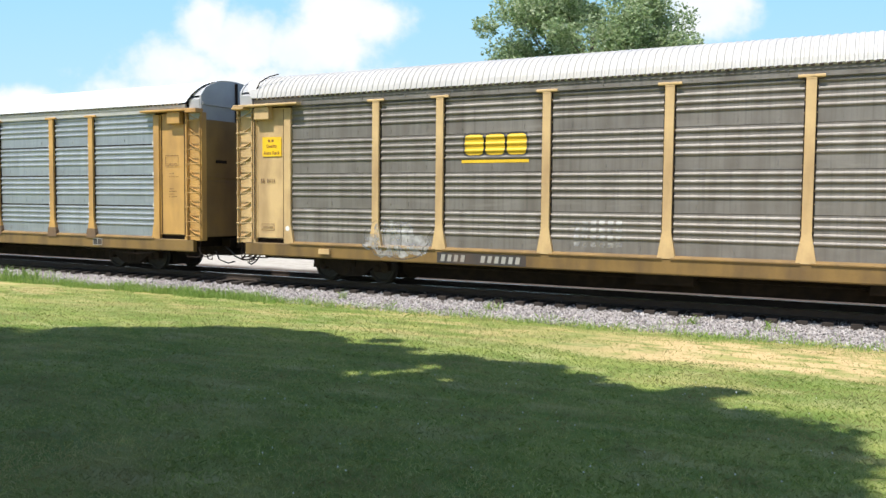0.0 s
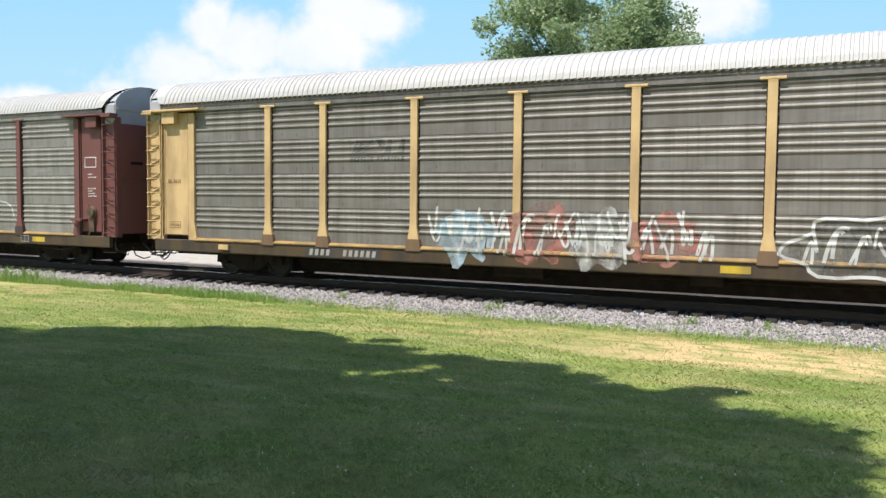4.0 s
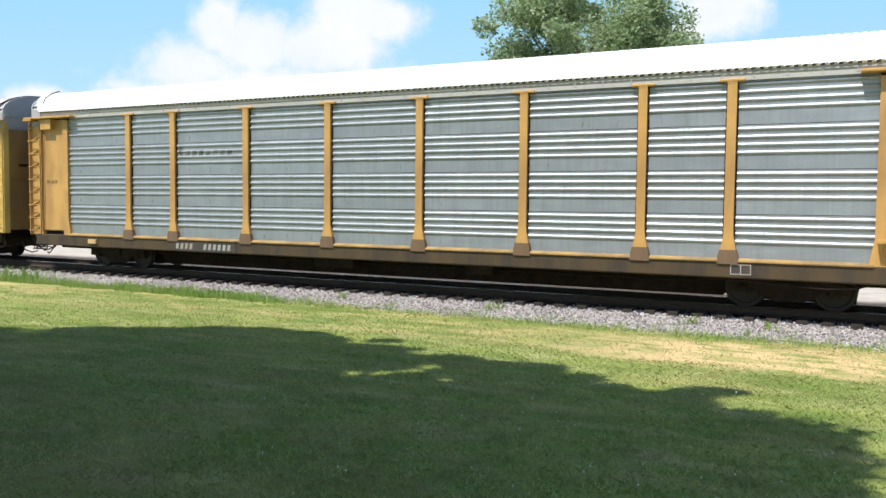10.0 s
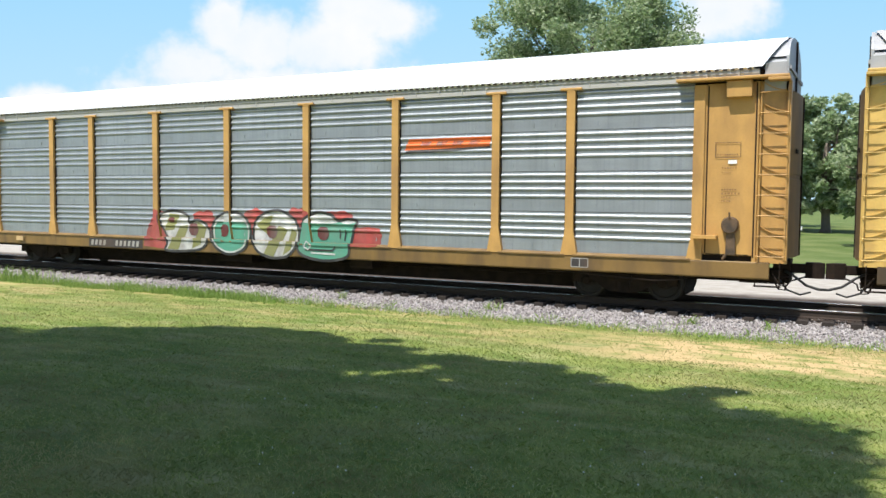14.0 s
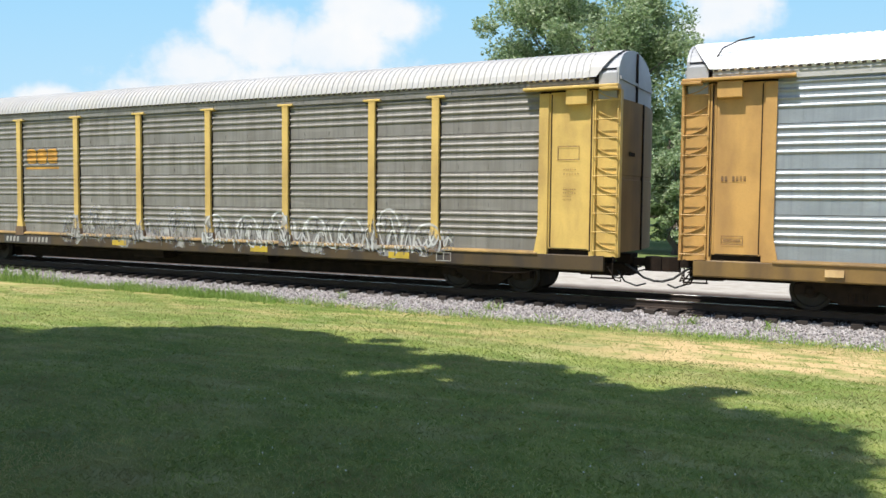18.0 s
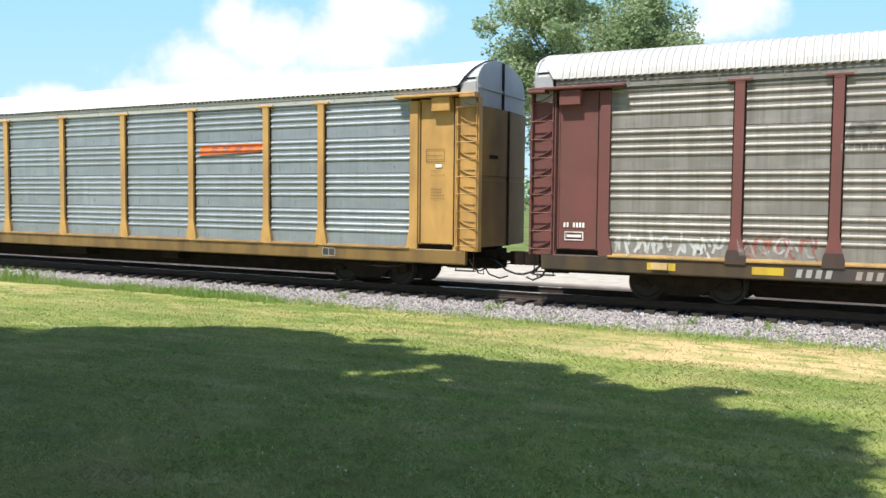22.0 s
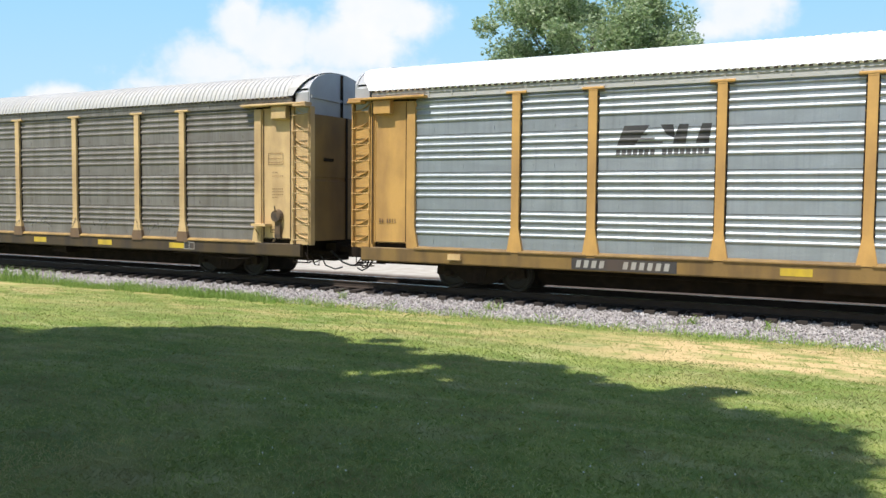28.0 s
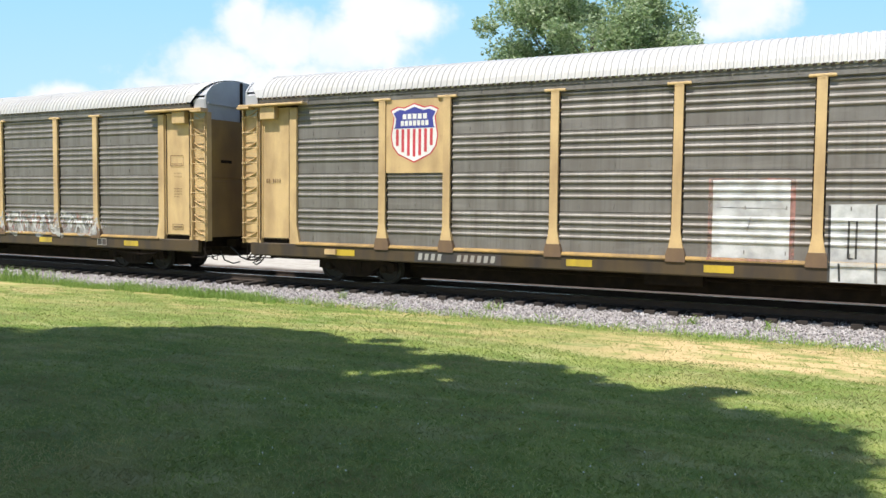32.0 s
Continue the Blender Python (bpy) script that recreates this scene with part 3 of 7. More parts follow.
def truck_mesh():
    def make():
        g = Geo()
        for s in (-1, 1):
            y0, y1 = s * 0.96 - 0.08, s * 0.96 + 0.08
            g.prism_y([(-1.22, 0.36), (-1.2, 0.56), (-0.9, 0.60), (-0.42, 0.70), (0.42, 0.70), (0.9, 0.60), (1.2, 0.56), (1.22, 0.36), (0.98, 0.35), (0.72, 0.42), (0.46, 0.24), (0.30, 0.17),
                       (-0.30, 0.17), (-0.46, 0.24), (-0.72, 0.42), (-0.98, 0.35)], y0, y1)
            for bx in (-0.14, 0.0, 0.14):
                g.tube([(bx, s * 1.0, 0.24), (bx, s * 1.0, 0.5)], 0.06, 8)
            for ax in (-0.89, 0.89):
                g.lathe_y([(s * 0.88, 0.11), (s * 1.06, 0.11), (s * 1.09, 0.06)][:: 1], 12, ax, 0.42)
        g.prism_x([(-1.1, 0.42), (1.1, 0.42), (1.1, 0.58), (-1.1, 0.58)], -0.2, 0.2)
        g.box(-1.3, 1.3, -0.55, 0.55, 0.14, 0.62, 0.03)      # plain filler block, added to darken the space between the wheels
        g.box(-0.5, 0.5, -0.9, 0.9, 0.2, 0.66, 0.03)
        return g.mesh("truck", STEEL_DARK)
    return cached("truck", make)


def wheelset_mesh():
    def make():
        g = Geo()
        for s in (-1, 1):
            a = s * 0.71
            prof = [(a - s * 0.045, 0.17), (a - s * 0.045, 0.38), (a - s * 0.04, 0.447), (a - s * 0.015, 0.447), (a, 0.424), (a + s * 0.085, 0.418), (a + s * 0.09, 0.36), (a + s * 0.05, 0.33), (a + s * 0.035, 0.17), (a + s * 0.09, 0.11)]
            g.lathe_y(prof, 28)
            g.box(-0.03, 0.03, min(a + s * 0.05, a + s * 0.07), max(a + s * 0.05, a + s * 0.07), 0.2, 0.3)
        g.lathe_y([(-0.95, 0.075), (-0.7, 0.08), (0.7, 0.08), (0.95, 0.075)], 12)
        return g.mesh("wheelset", WHEEL)
    return cached("wheelset", make)


def coupler_mesh():
    def make():
        g = Geo()
        g.box(13.3, 13.95, -0.09, 0.09, 0.56, 0.76, 0.02)
        g.prism_z([(13.9, -0.14), (14.12, -0.2), (14.29, -0.16), (14.29, -0.02), (14.16, 0.02), (14.2, 0.14), (14.05, 0.2), (13.9, 0.12)], 0.46, 0.80)
        g.box(13.25, 13.6, -0.32, 0.32, 0.48, 0.86, 0.02)
        return g.mesh("coupler", STEEL_DARK)
    return cached("coupler", make)


def hose_mesh():
    return cached("hose", lambda: Geo().tube([(13.5, -0.42, 0.62), (13.7, -0.46, 0.52), (13.95, -0.48, 0.33), (14.2, -0.45, 0.25), (14.3, -0.43, 0.25)], 0.028, 8).mesh("air_hose", RUBBER, True))


def step_mesh(mat):
    def make():
        g = Geo()
        for x in (13.02, 13.5):
            g.tube([(x, -1.5, 0.86), (x, -1.52, 0.36)], 0.014, 6)
        g.box(13.0, 13.52, -1.56, -1.40, 0.34, 0.365)
        g.tube([(12.6, -1.3, 0.55), (12.7, -1.35, 0.42), (13.6, -1.35, 0.42)], 0.018, 6)
        g.tube([(13.1, -1.2, 0.55), (13.6, -0.6, 0.5), (13.62, 0.6, 0.5)], 0.016, 6)
        return g.mesh("step", mat)
    return cached(("step", mat.name), make)


def brake_mesh(mat):
    """Hand brake housing with its wheel, and a little platform."""
    def make():
        g = Geo()
        g.lathe_y([(-1.66, 0.16), (-1.53, 0.19)], 14, 12.5, 1.62)
        g.prism_y([(12.42, 1.0), (12.62, 1.0), (12.60, 1.6), (12.44, 1.6)], -1.60, -1.52)
        g.tube([(12.5, -1.66, 1.75), (12.5, -1.70, 1.9)], 0.02, 6)
        g.tube([(12.44, -1.58, 1.0), (12.36, -1.57, 0.9)], 0.03, 6)
        return g.mesh("hand_brake", mat)
    return cached(("brake", mat.name), make)


def brake_step_mesh(mat):
    return cached(("brakestep", mat.name), lambda: Geo().box(11.75, 12.25, -1.80, -1.52, 1.33, 1.40).tube([(11.8, -1.76, 1.33), (11.85, -1.55, 1.05)], 0.015, 6).mesh("brake_step", mat))


def pipe_mesh():
    return cached("pipe", lambda: Geo().tube([(8.3, -1.3, 0.44), (9.0, -1.5, 0.47), (9.4, -1.5, 0.44), (10.0, -1.48, 0.40), (10.9, -1.5, 0.36), (11.4, -1.5, 0.40), (11.9, -1.5, 0.56)], 0.022, 6).mesh("brake_pipe", STEEL_DARK, True))


def whip_mesh():
    return cached("whip", lambda: Geo().tube([(12.95, -1.5, 4.9), (12.95, -1.52, 5.15), (12.82, -1.52, 5.36), (12.5, -1.5, 5.5), (12.2, -1.45, 5.56)], 0.016, 6).mesh("roof_cable", STEEL_DARK, True))


def mirrored(me):
    """The same piece for the other end of the car: turned over in x."""
    def make():
        c = me.copy()
        c.transform(Matrix.Diagonal((-1, 1, 1, 1)))
        c.flip_normals()
        return c
    return cached((me.name, "mirror"), make)


def screen_bays():
    xs = [-11.70, *POSTS, 11.70]
    out = []
    for i, (a, b) in enumerate(zip(xs, xs[1:])):
        a += 0.0 if i == 0 else 0.10
        b -= 0.0 if i == len(xs) - 2 else 0.10
        out.append((a, b))
    return out


def build_car(index, spec):
    """One enclosed autorack."""
    trim, screen, roof, sill = spec["trim"], spec["screen"], spec["roof"], spec["sill"]
    door = spec.get("door", trim)
    lift = pose(0, 0, UP)
    car = thing("autorack_car", spec["label"], "freight car", pose(START - index * PITCH_CAR, TRACK, 0), group="autorack cars of the train")
    part("underframe", core_mesh(), car, lift, label="grimy black underframe and decks")
    part("roof_sheet", roof_mesh(roof), car, lift, label="ribbed arched metal roof")
    part("roof_rail", fascia_mesh(ROOF_GREY if screen is SILVER else screen), car, lift)
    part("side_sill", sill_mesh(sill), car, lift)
    tagged(part("notched_eave", cached("notches", notch_shade_mesh), car, lift), kind="stuff")
    part("far_side_screen", far_side_mesh(screen), car, lift)
    for i, (a, b) in enumerate(screen_bays()):
        for k in range(4):
            if (i, k) in spec.get("blank", ()):
                part("plain_panel", cached(("blank", round(b - a, 3), trim.name), lambda: Geo().box(-(b - a) / 2, (b - a) / 2, -1.56, -1.50, 0, PANEL_H).mesh("plain_panel", trim)), car, pose((a + b) / 2, 0, PANEL0 + k * PANEL_H + UP))
                continue
            part("screen_panel", panel_mesh(b - a, screen), car, pose((a + b) / 2, -1.50 - spec.get("jog", 0) * (0.0012 * ((i * 7 + k * 3) % 3)), PANEL0 + k * PANEL_H + UP))
        if spec.get("jog"):
            for k in (1, 2, 3):
                seam = part("panel_seam", cached(("seam", round(b - a, 3)), lambda: Geo().box(-(b - a) / 2, (b - a) / 2, -1.516, -1.49, -0.016, 0.016).mesh("panel_seam", STEEL_DARK)), car, pose((a + b) / 2, 0, PANEL0 + k * PANEL_H + UP))
                part("latch", cached("latch", lambda: Geo().box(-0.05, 0.05, -1.56, -1.50, -0.06, 0.06, 0.01).mesh("latch", LATCH)), seam, pose((b - a) / 2 - 0.02, 0, 0.03))
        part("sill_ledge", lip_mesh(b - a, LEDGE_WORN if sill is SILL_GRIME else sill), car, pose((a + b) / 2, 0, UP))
    for x in POSTS:
        p = part("side_post", post_mesh(trim, sill), car, pose(x, 0, UP))
        # black strip behind the post: shade of the gap beside it, put in as colour
        part("post_gap", cached("postgapshade", lambda: Geo().box(-0.128, 0.128, -1.534, -1.48, 1.28, 4.62).mesh("post_gap", STEEL_DARK)), p, label="dark strip painted as the shade between post and screens")
        part("post_cap", cap_mesh(spec.get("cap", trim)), p)
        if spec.get("foot", sill is SILL_GRIME or spec.get("jog")):
            part("post_foot", cached(("foot", trim is RED_BROWN), lambda: Geo().prism_y([(-0.215, 0.80), (0.215, 0.80), (0.205, 0.98), (0.17, 1.1), (-0.17, 1.1), (-0.205, 0.98)], -HALF - 0.018, -1.50).mesh("post_foot", FOOT_DARK if trim is RED_BROWN else FOOT_RUST)), p, label="rusty brown foot plate")
    for end in (1, -1):
        pick = (lambda me: me) if end == 1 else (lambda me: mirrored(me))
        part("edge_post", pick(edge_post_mesh(trim)), car, lift)
        part("end_panel", pick(door_sheet_mesh(door)), car, lift)
        part("door_header", pick(header_mesh(trim)), car, lift)
        part("header_bracket", pick(bracket_mesh(door)), car, lift)
        part("corner_column", pick(corner_mesh(door)), car, lift)
        part("door_slot", pick(cached("slot", lambda: Geo().box(12.955, 12.985, -1.583, -1.50, 0.95, 4.6).mesh("door_slot", STEEL_DARK))), car, lift, "dark slot beside the ladder")
        lad = part("ladder", pick(ladder_mesh(trim)), car, lift)
        for k in range(9):
            part("rung", pick(rung_mesh(trim)), lad, pose(0, 0, 0.98 + k * 0.425))
        part("end_door", pick(end_door_mesh(RED_BROWN if trim is RED_BROWN else END_GRIME_SHADE)), car, lift)
        part("door_seam", pick(cached("seam", lambda: Geo().box(13.60, 13.765, -0.045, 0.045, 0.95, 4.42).box(13.565, 13.60, -0.045, 0.045, 4.42, EAVE + 0.74)
                                      .box(13.70, 13.72, -1.05, -0.35, 3.15, 3.24).mesh("door_seam", STEEL_DARK))), car, lift, "dark seam and latch bar between the end doors")
        part("roof_cap", pick(roof_cap_mesh(roof)), car, lift)
        part("end_sheet", pick(end_sheet_mesh()), car, lift, label="silver arched end sheet")
        drawn = pose(end * 0.18 if (index, end) in ((14, -1), (15, 1)) else 0, 0, UP)      # slack run out here
        part("coupler", pick(coupler_mesh()), car, drawn)
        part("air_hose", pick(hose_mesh()), car, drawn)
        part("step", pick(step_mesh(STEEL_DARK)), car, lift)
        part("uncoupling_lever", pick(cached("lever", lambda: Geo().tube([(13.35, -1.42, 0.62), (13.5, -1.45, 0.40), (13.62, -1.38, 0.36), (13.66, -0.9, 0.44), (13.8, -0.3, 0.46), (13.95, -0.12, 0.5)], 0.017, 6)
                                                   .tube([(13.3, -1.1, 0.6), (13.45, -1.12, 0.28), (13.58, -1.1, 0.26), (13.6, -1.08, 0.5)], 0.02, 6).mesh("uncoupling_lever", STEEL_DARK, True))), car, lift)
        part("signal_hose", pick(cached("hose2", lambda: Geo().tube([(13.4, -0.75, 0.5), (13.6, -0.8, 0.24), (13.85, -0.7, 0.14), (14.05, -0.62, 0.2)], 0.022, 6).mesh("signal_hose", RUBBER, True))), car, lift)
        truck = part("truck", truck_mesh(), car, pose(end * 10.1, 0, 0))
        for ax in (-0.89, 0.89):
            WHEELS.append((index, part("wheelset", wheelset_mesh(), truck, pose(ax, 0, 0.418))))
        part("panel_groove", pick(cached("groove", lambda: Geo().box(11.978, 12.0, -1.522, -1.50, 1.02, 4.58).box(12.0, 12.88, -1.522, -1.50, 0.985, 1.005).mesh("panel_groove", STEEL_DARK))), car, lift, "dark groove along the end panel")
        if end == 1 and index in (3, 5, 7, 8, 12, 13, 14, 15):
            part("hand_brake", brake_mesh(BRAKE_DARK), car, lift, "rusty dark hand brake housing")
            part("brake_step", brake_step_mesh(door), car, lift)
        if end == 1:
            part("brake_pipe", pipe_mesh(), car, lift)
        elif spec.get("whip"):
            part("roof_cable", pick(whip_mesh()), car, lift)
    CARS.append(car)
    return car


WHEELS, CARS = [], []
BRAKE_DARK = material("greasy brake housing", (0.12, 0.075, 0.042), 0.7, 0.1, spots=(0.03, 0.024, 0.02), spot_amount=0.8, scale=5, bump=0.2)
LATCH = paint("pale latch paint", (0.6, 0.6, 0.58), 0.5, 0.2)
SPECS = [
    dict(trim=YELLOW_PALE, screen=WEATHERED, roof=ROOF_GREY, sill=SILL_YELLOW, whip=True, label="weathered grey autorack, pale yellow posts, white scrawl near the sill"),
    dict(trim=YELLOW, screen=SILVER, roof=ROOF_WHITE, sill=SILL_YELLOW, jog=1, label="bright galvanised autorack with yellow posts and black logo shapes"),
    dict(trim=YELLOW_PALE, screen=WEATHERED, roof=ROOF_GREY, sill=SILL_GRIME, label="weathered brown-grey autorack with white and red graffiti"),
    dict(trim=RED_BROWN, screen=WEATHERED_PALE, roof=ROOF_GREY, sill=SILL_GRIME, label="pale weathered autorack, oxide red posts, green graffiti along the sill"),
    dict(trim=YELLOW_PALE, screen=SILVER_OLD, roof=ROOF_WHITE, sill=SILL_GRIME, label="grey autorack, yellow posts, large pale yellow and blue letters"),
    dict(trim=YELLOW, screen=SILVER, roof=ROOF_WHITE, sill=SILL_GRIME, whip=True, label="clean galvanised autorack with yellow posts and a dark name"),
    dict(trim=YELLOW_LEMON, screen=WEATHERED, roof=ROOF_GREY, sill=SILL_GRIME, whip=True, label="weathered brown-grey autorack covered with colourful graffiti"),
    dict(trim=YELLOW, screen=SILVER, roof=ROOF_WHITE, sill=SILL_YELLOW, whip=True, label="galvanised autorack, yellow posts, round green and red graffiti letters"),
    dict(trim=YELLOW, screen=SILVER, roof=ROOF_WHITE, sill=SILL_YELLOW, whip=True, label="clean galvanised autorack with yellow posts and an orange stripe"),
    dict(trim=YELLOW_LEMON, screen=WEATHERED_PALE, roof=ROOF_GREY, sill=SILL_GRIME, whip=True, label="weathered autorack, lemon yellow posts, white scrawled graffiti"),
    dict(trim=RED_BROWN, screen=WEATHERED_PALE, roof=ROOF_GREY, sill=SILL_GRIME, label="pale weathered autorack, oxide red posts, white bubble graffiti"),
    dict(trim=YELLOW, screen=SILVER, roof=ROOF_WHITE, sill=SILL_YELLOW, whip=True, label="clean galvanised autorack, yellow posts, orange stripe over one bay"),
    dict(blank=((1, 2), (1, 3)), trim=YELLOW_LEMON, screen=SILVER_OLD, roof=ROOF_GREY, sill=SILL_GRIME, whip=True, label="grey autorack, yellow posts, shield sign, turquoise and red graffiti"),
    dict(trim=YELLOW, screen=SILVER, roof=ROOF_WHITE, sill=SILL_YELLOW, label="bright galvanised autorack with deep yellow ends and black logo"),
    dict(trim=YELLOW_PALE, screen=WEATHERED, roof=ROOF_GREY, sill=SILL_GRIME, whip=True, label="brown weathered autorack, pale yellow posts, small lavender tag"),
    dict(blank=((1, 2), (1, 3)), trim=YELLOW_PALE, screen=WEATHERED, roof=ROOF_GREY, sill=SILL_GRIME, label="weathered autorack, shield sign, white painted blocks on the side"),
    dict(trim=YELLOW_PALE, screen=WEATHERED, roof=ROOF_GREY, sill=SILL_GRIME, label="weathered grey autorack with pinkish white scrawl on its side"),
]
for number, spec in enumerate(SPECS):
    build_car(number, spec)


# ---- sky and distance ----
def cloud_material():
    """White summer clouds on clear air: soft heaps with ragged edges."""
    m = bpy.data.materials.new("summer clouds")
    m.use_nodes = True
    n, l = m.node_tree.nodes, m.node_tree.links
    n.remove(n["Principled BSDF"])
    tc = n.new("ShaderNodeTexCoord")

    def op(kind, a, b=0.0):
        x = n.new("ShaderNodeMath")
        x.operation = kind
        for i, v in enumerate((a, b)):
            if isinstance(v, (int, float)):
                x.inputs[i].default_value = v
            else:
                l.new(v, x.inputs[i])
        return x.outputs[0]

    def noise_at(scale, detail, stretch=(1, 1, 1)):
        mp = n.new("ShaderNodeMapping")
        mp.inputs["Scale"].default_value = stretch
        l.new(tc.outputs["Object"], mp.inputs[0])
        t = n.new("ShaderNodeTexNoise")
        t.inputs["Scale"].default_value, t.inputs["Detail"].default_value, t.inputs["Roughness"].default_value = scale, detail, 0.55
        l.new(mp.outputs[0], t.inputs[0])
        return t.outputs[0]

    sep = n.new("ShaderNodeSeparateXYZ")
    l.new(tc.outputs["Object"], sep.inputs[0])
    rag = op("ADD", op("MULTIPLY", op("SUBTRACT", noise_at(0.005, 7.0), 0.5), 0.95), op("MULTIPLY", op("SUBTRACT", noise_at(0.019, 6.0), 0.5), 0.75))
    field = None
    # heaps: place and half sizes in metres on the far sheet, and how dense
    for cx, cy, ax, ay, w in ((-713, 665, 85, 112, 1), (-611, 614, 156, 116, 1), (-798, 538, 196, 94, 0.85), (-968, 469, 187, 61, 0.7), (-304, 708, 162, 112, 1), (-398, 606, 204, 99, 1), (-197, 682, 112, 75, 0.95), (-568, 486, 561, 99, 0.8), (-1266, 447, 119, 48, 1), (801, 725, 156, 102, 1), (691, 657, 187, 58, 0.6), (-1078, 356, 561, 68, 0.85)):
        dx = op("DIVIDE", op("SUBTRACT", sep.outputs[0], cx), ax)
        dy = op("DIVIDE", op("SUBTRACT", sep.outputs[1], cy), ay)
        d = op("SQRT", op("ADD", op("MULTIPLY", dx, dx), op("MULTIPLY", dy, dy)))
        v = op("MULTIPLY", op("SUBTRACT", 1.4, d), w)
        field = v if field is None else op("MAXIMUM", field, v)
    r = n.new("ShaderNodeMapRange")
    r.interpolation_type = "SMOOTHSTEP"
    r.inputs[1].default_value, r.inputs[2].default_value = 0.16, 0.90
    l.new(op("ADD", field, rag), r.inputs[0])
    shade = n.new("ShaderNodeMix")
    shade.data_type = "RGBA"
    rr = n.new("ShaderNodeMapRange")
    rr.inputs[1].default_value, rr.inputs[2].default_value = 0.35, 0.7
    l.new(noise_at(0.004, 4.0), rr.inputs[0])
    l.new(rr.outputs[0], shade.inputs[0])
    shade.inputs[6].default_value, shade.inputs[7].default_value = (0.86, 0.93, 1.0, 1), (1.0, 1.0, 1.0, 1)
    # clear air behind: deeper blue overhead, paler near the horizon
    air, up = n.new("ShaderNodeMix"), n.new("ShaderNodeMapRange")
    air.data_type = "RGBA"
    up.inputs[1].default_value, up.inputs[2].default_value = 100.0, 800.0
    l.new(sep.outputs[1], up.inputs[0])
    l.new(up.outputs[0], air.inputs[0])
    air.inputs[6].default_value, air.inputs[7].default_value = (0.62, 0.86, 1.0, 1), (0.37, 0.71, 1.0, 1)
    both = n.new("ShaderNodeMix")
    both.data_type = "RGBA"
    l.new(r.outputs[0], both.inputs[0])
    l.new(air.outputs[2], both.inputs[6])
    l.new(shade.outputs[2], both.inputs[7])
    e = n.new("ShaderNodeEmission")
    l.new(both.outputs[2], e.inputs[0])
    e.inputs[1].default_value = 0.62
    # the sheet thins out into the open sky at its borders
    side = n.new("ShaderNodeMapRange")
    side.interpolation_type = "SMOOTHSTEP"
    side.inputs[1].default_value, side.inputs[2].default_value, side.inputs[3].default_value, side.inputs[4].default_value = 1500.0, 2100.0, 1.0, 0.0
    l.new(op("ABSOLUTE", sep.outputs[0]), side.inputs[0])
    above = n.new("ShaderNodeMapRange")
    above.interpolation_type = "SMOOTHSTEP"
    above.inputs[1].default_value, above.inputs[2].default_value, above.inputs[3].default_value, above.inputs[4].default_value = 900.0, 1450.0, 1.0, 0.0
    l.new(sep.outputs[1], above.inputs[0])
    t = n.new("ShaderNodeBsdfTransparent")
    mx = n.new("ShaderNodeMixShader")
    l.new(op("MULTIPLY", side.outputs[0], above.outputs[0]), mx.inputs[0])
    l.new(t.outputs[0], mx.inputs[1])
    l.new(e.outputs[0], mx.inputs[2])
    l.new(mx.outputs[0], n["Material Output"].inputs[0])
    return m


FAR = 2500.0
CLOUD_POSE = look(EYE, AIM, ROLL) @ pose(0, 0, -FAR)
sheet = Geo().add([(-2600, -60, 0), (2200, -60, 0), (2200, 1500, 0), (-2600, 1500, 0)], [(0, 1, 2, 3)])
CLOUDS = thing("cloud_backdrop", "bright white summer clouds drifting over clear blue sky", "clouds", CLOUD_POSE, kind="structure", me=sheet.mesh("cloud_backdrop", cloud_material()))


# ---- trees ----
def leaf_cloud(g, rng, centres, per, leaf):
    """Leaves as small bent diamonds in clumps."""
    for c, r in centres:
        for _ in range(per):
            d = Vector((rng.gauss(0, 1), rng.gauss(0, 1), rng.gauss(0, 1))).normalized() * (r * rng.random() ** 0.45)
            p = Vector(c) + Vector((d.x, d.y, d.z * 0.8))
            a = Vector((rng.gauss(0, 1), rng.gauss(0, 1), rng.gauss(0, 0.6))).normalized()
            b = a.cross(Vector((rng.gauss(0, 1), rng.gauss(0, 1), rng.gauss(0, 1)))).normalized()
            s = leaf * rng.uniform(0.6, 1.3)
            bend = a.cross(b) * s * 0.25
            g.add([tuple(p - a * s), tuple(p + b * s * 0.55 + bend), tuple(p + a * s), tuple(p - b * s * 0.55 + bend)], [(0, 1, 2), (0, 2, 3)])


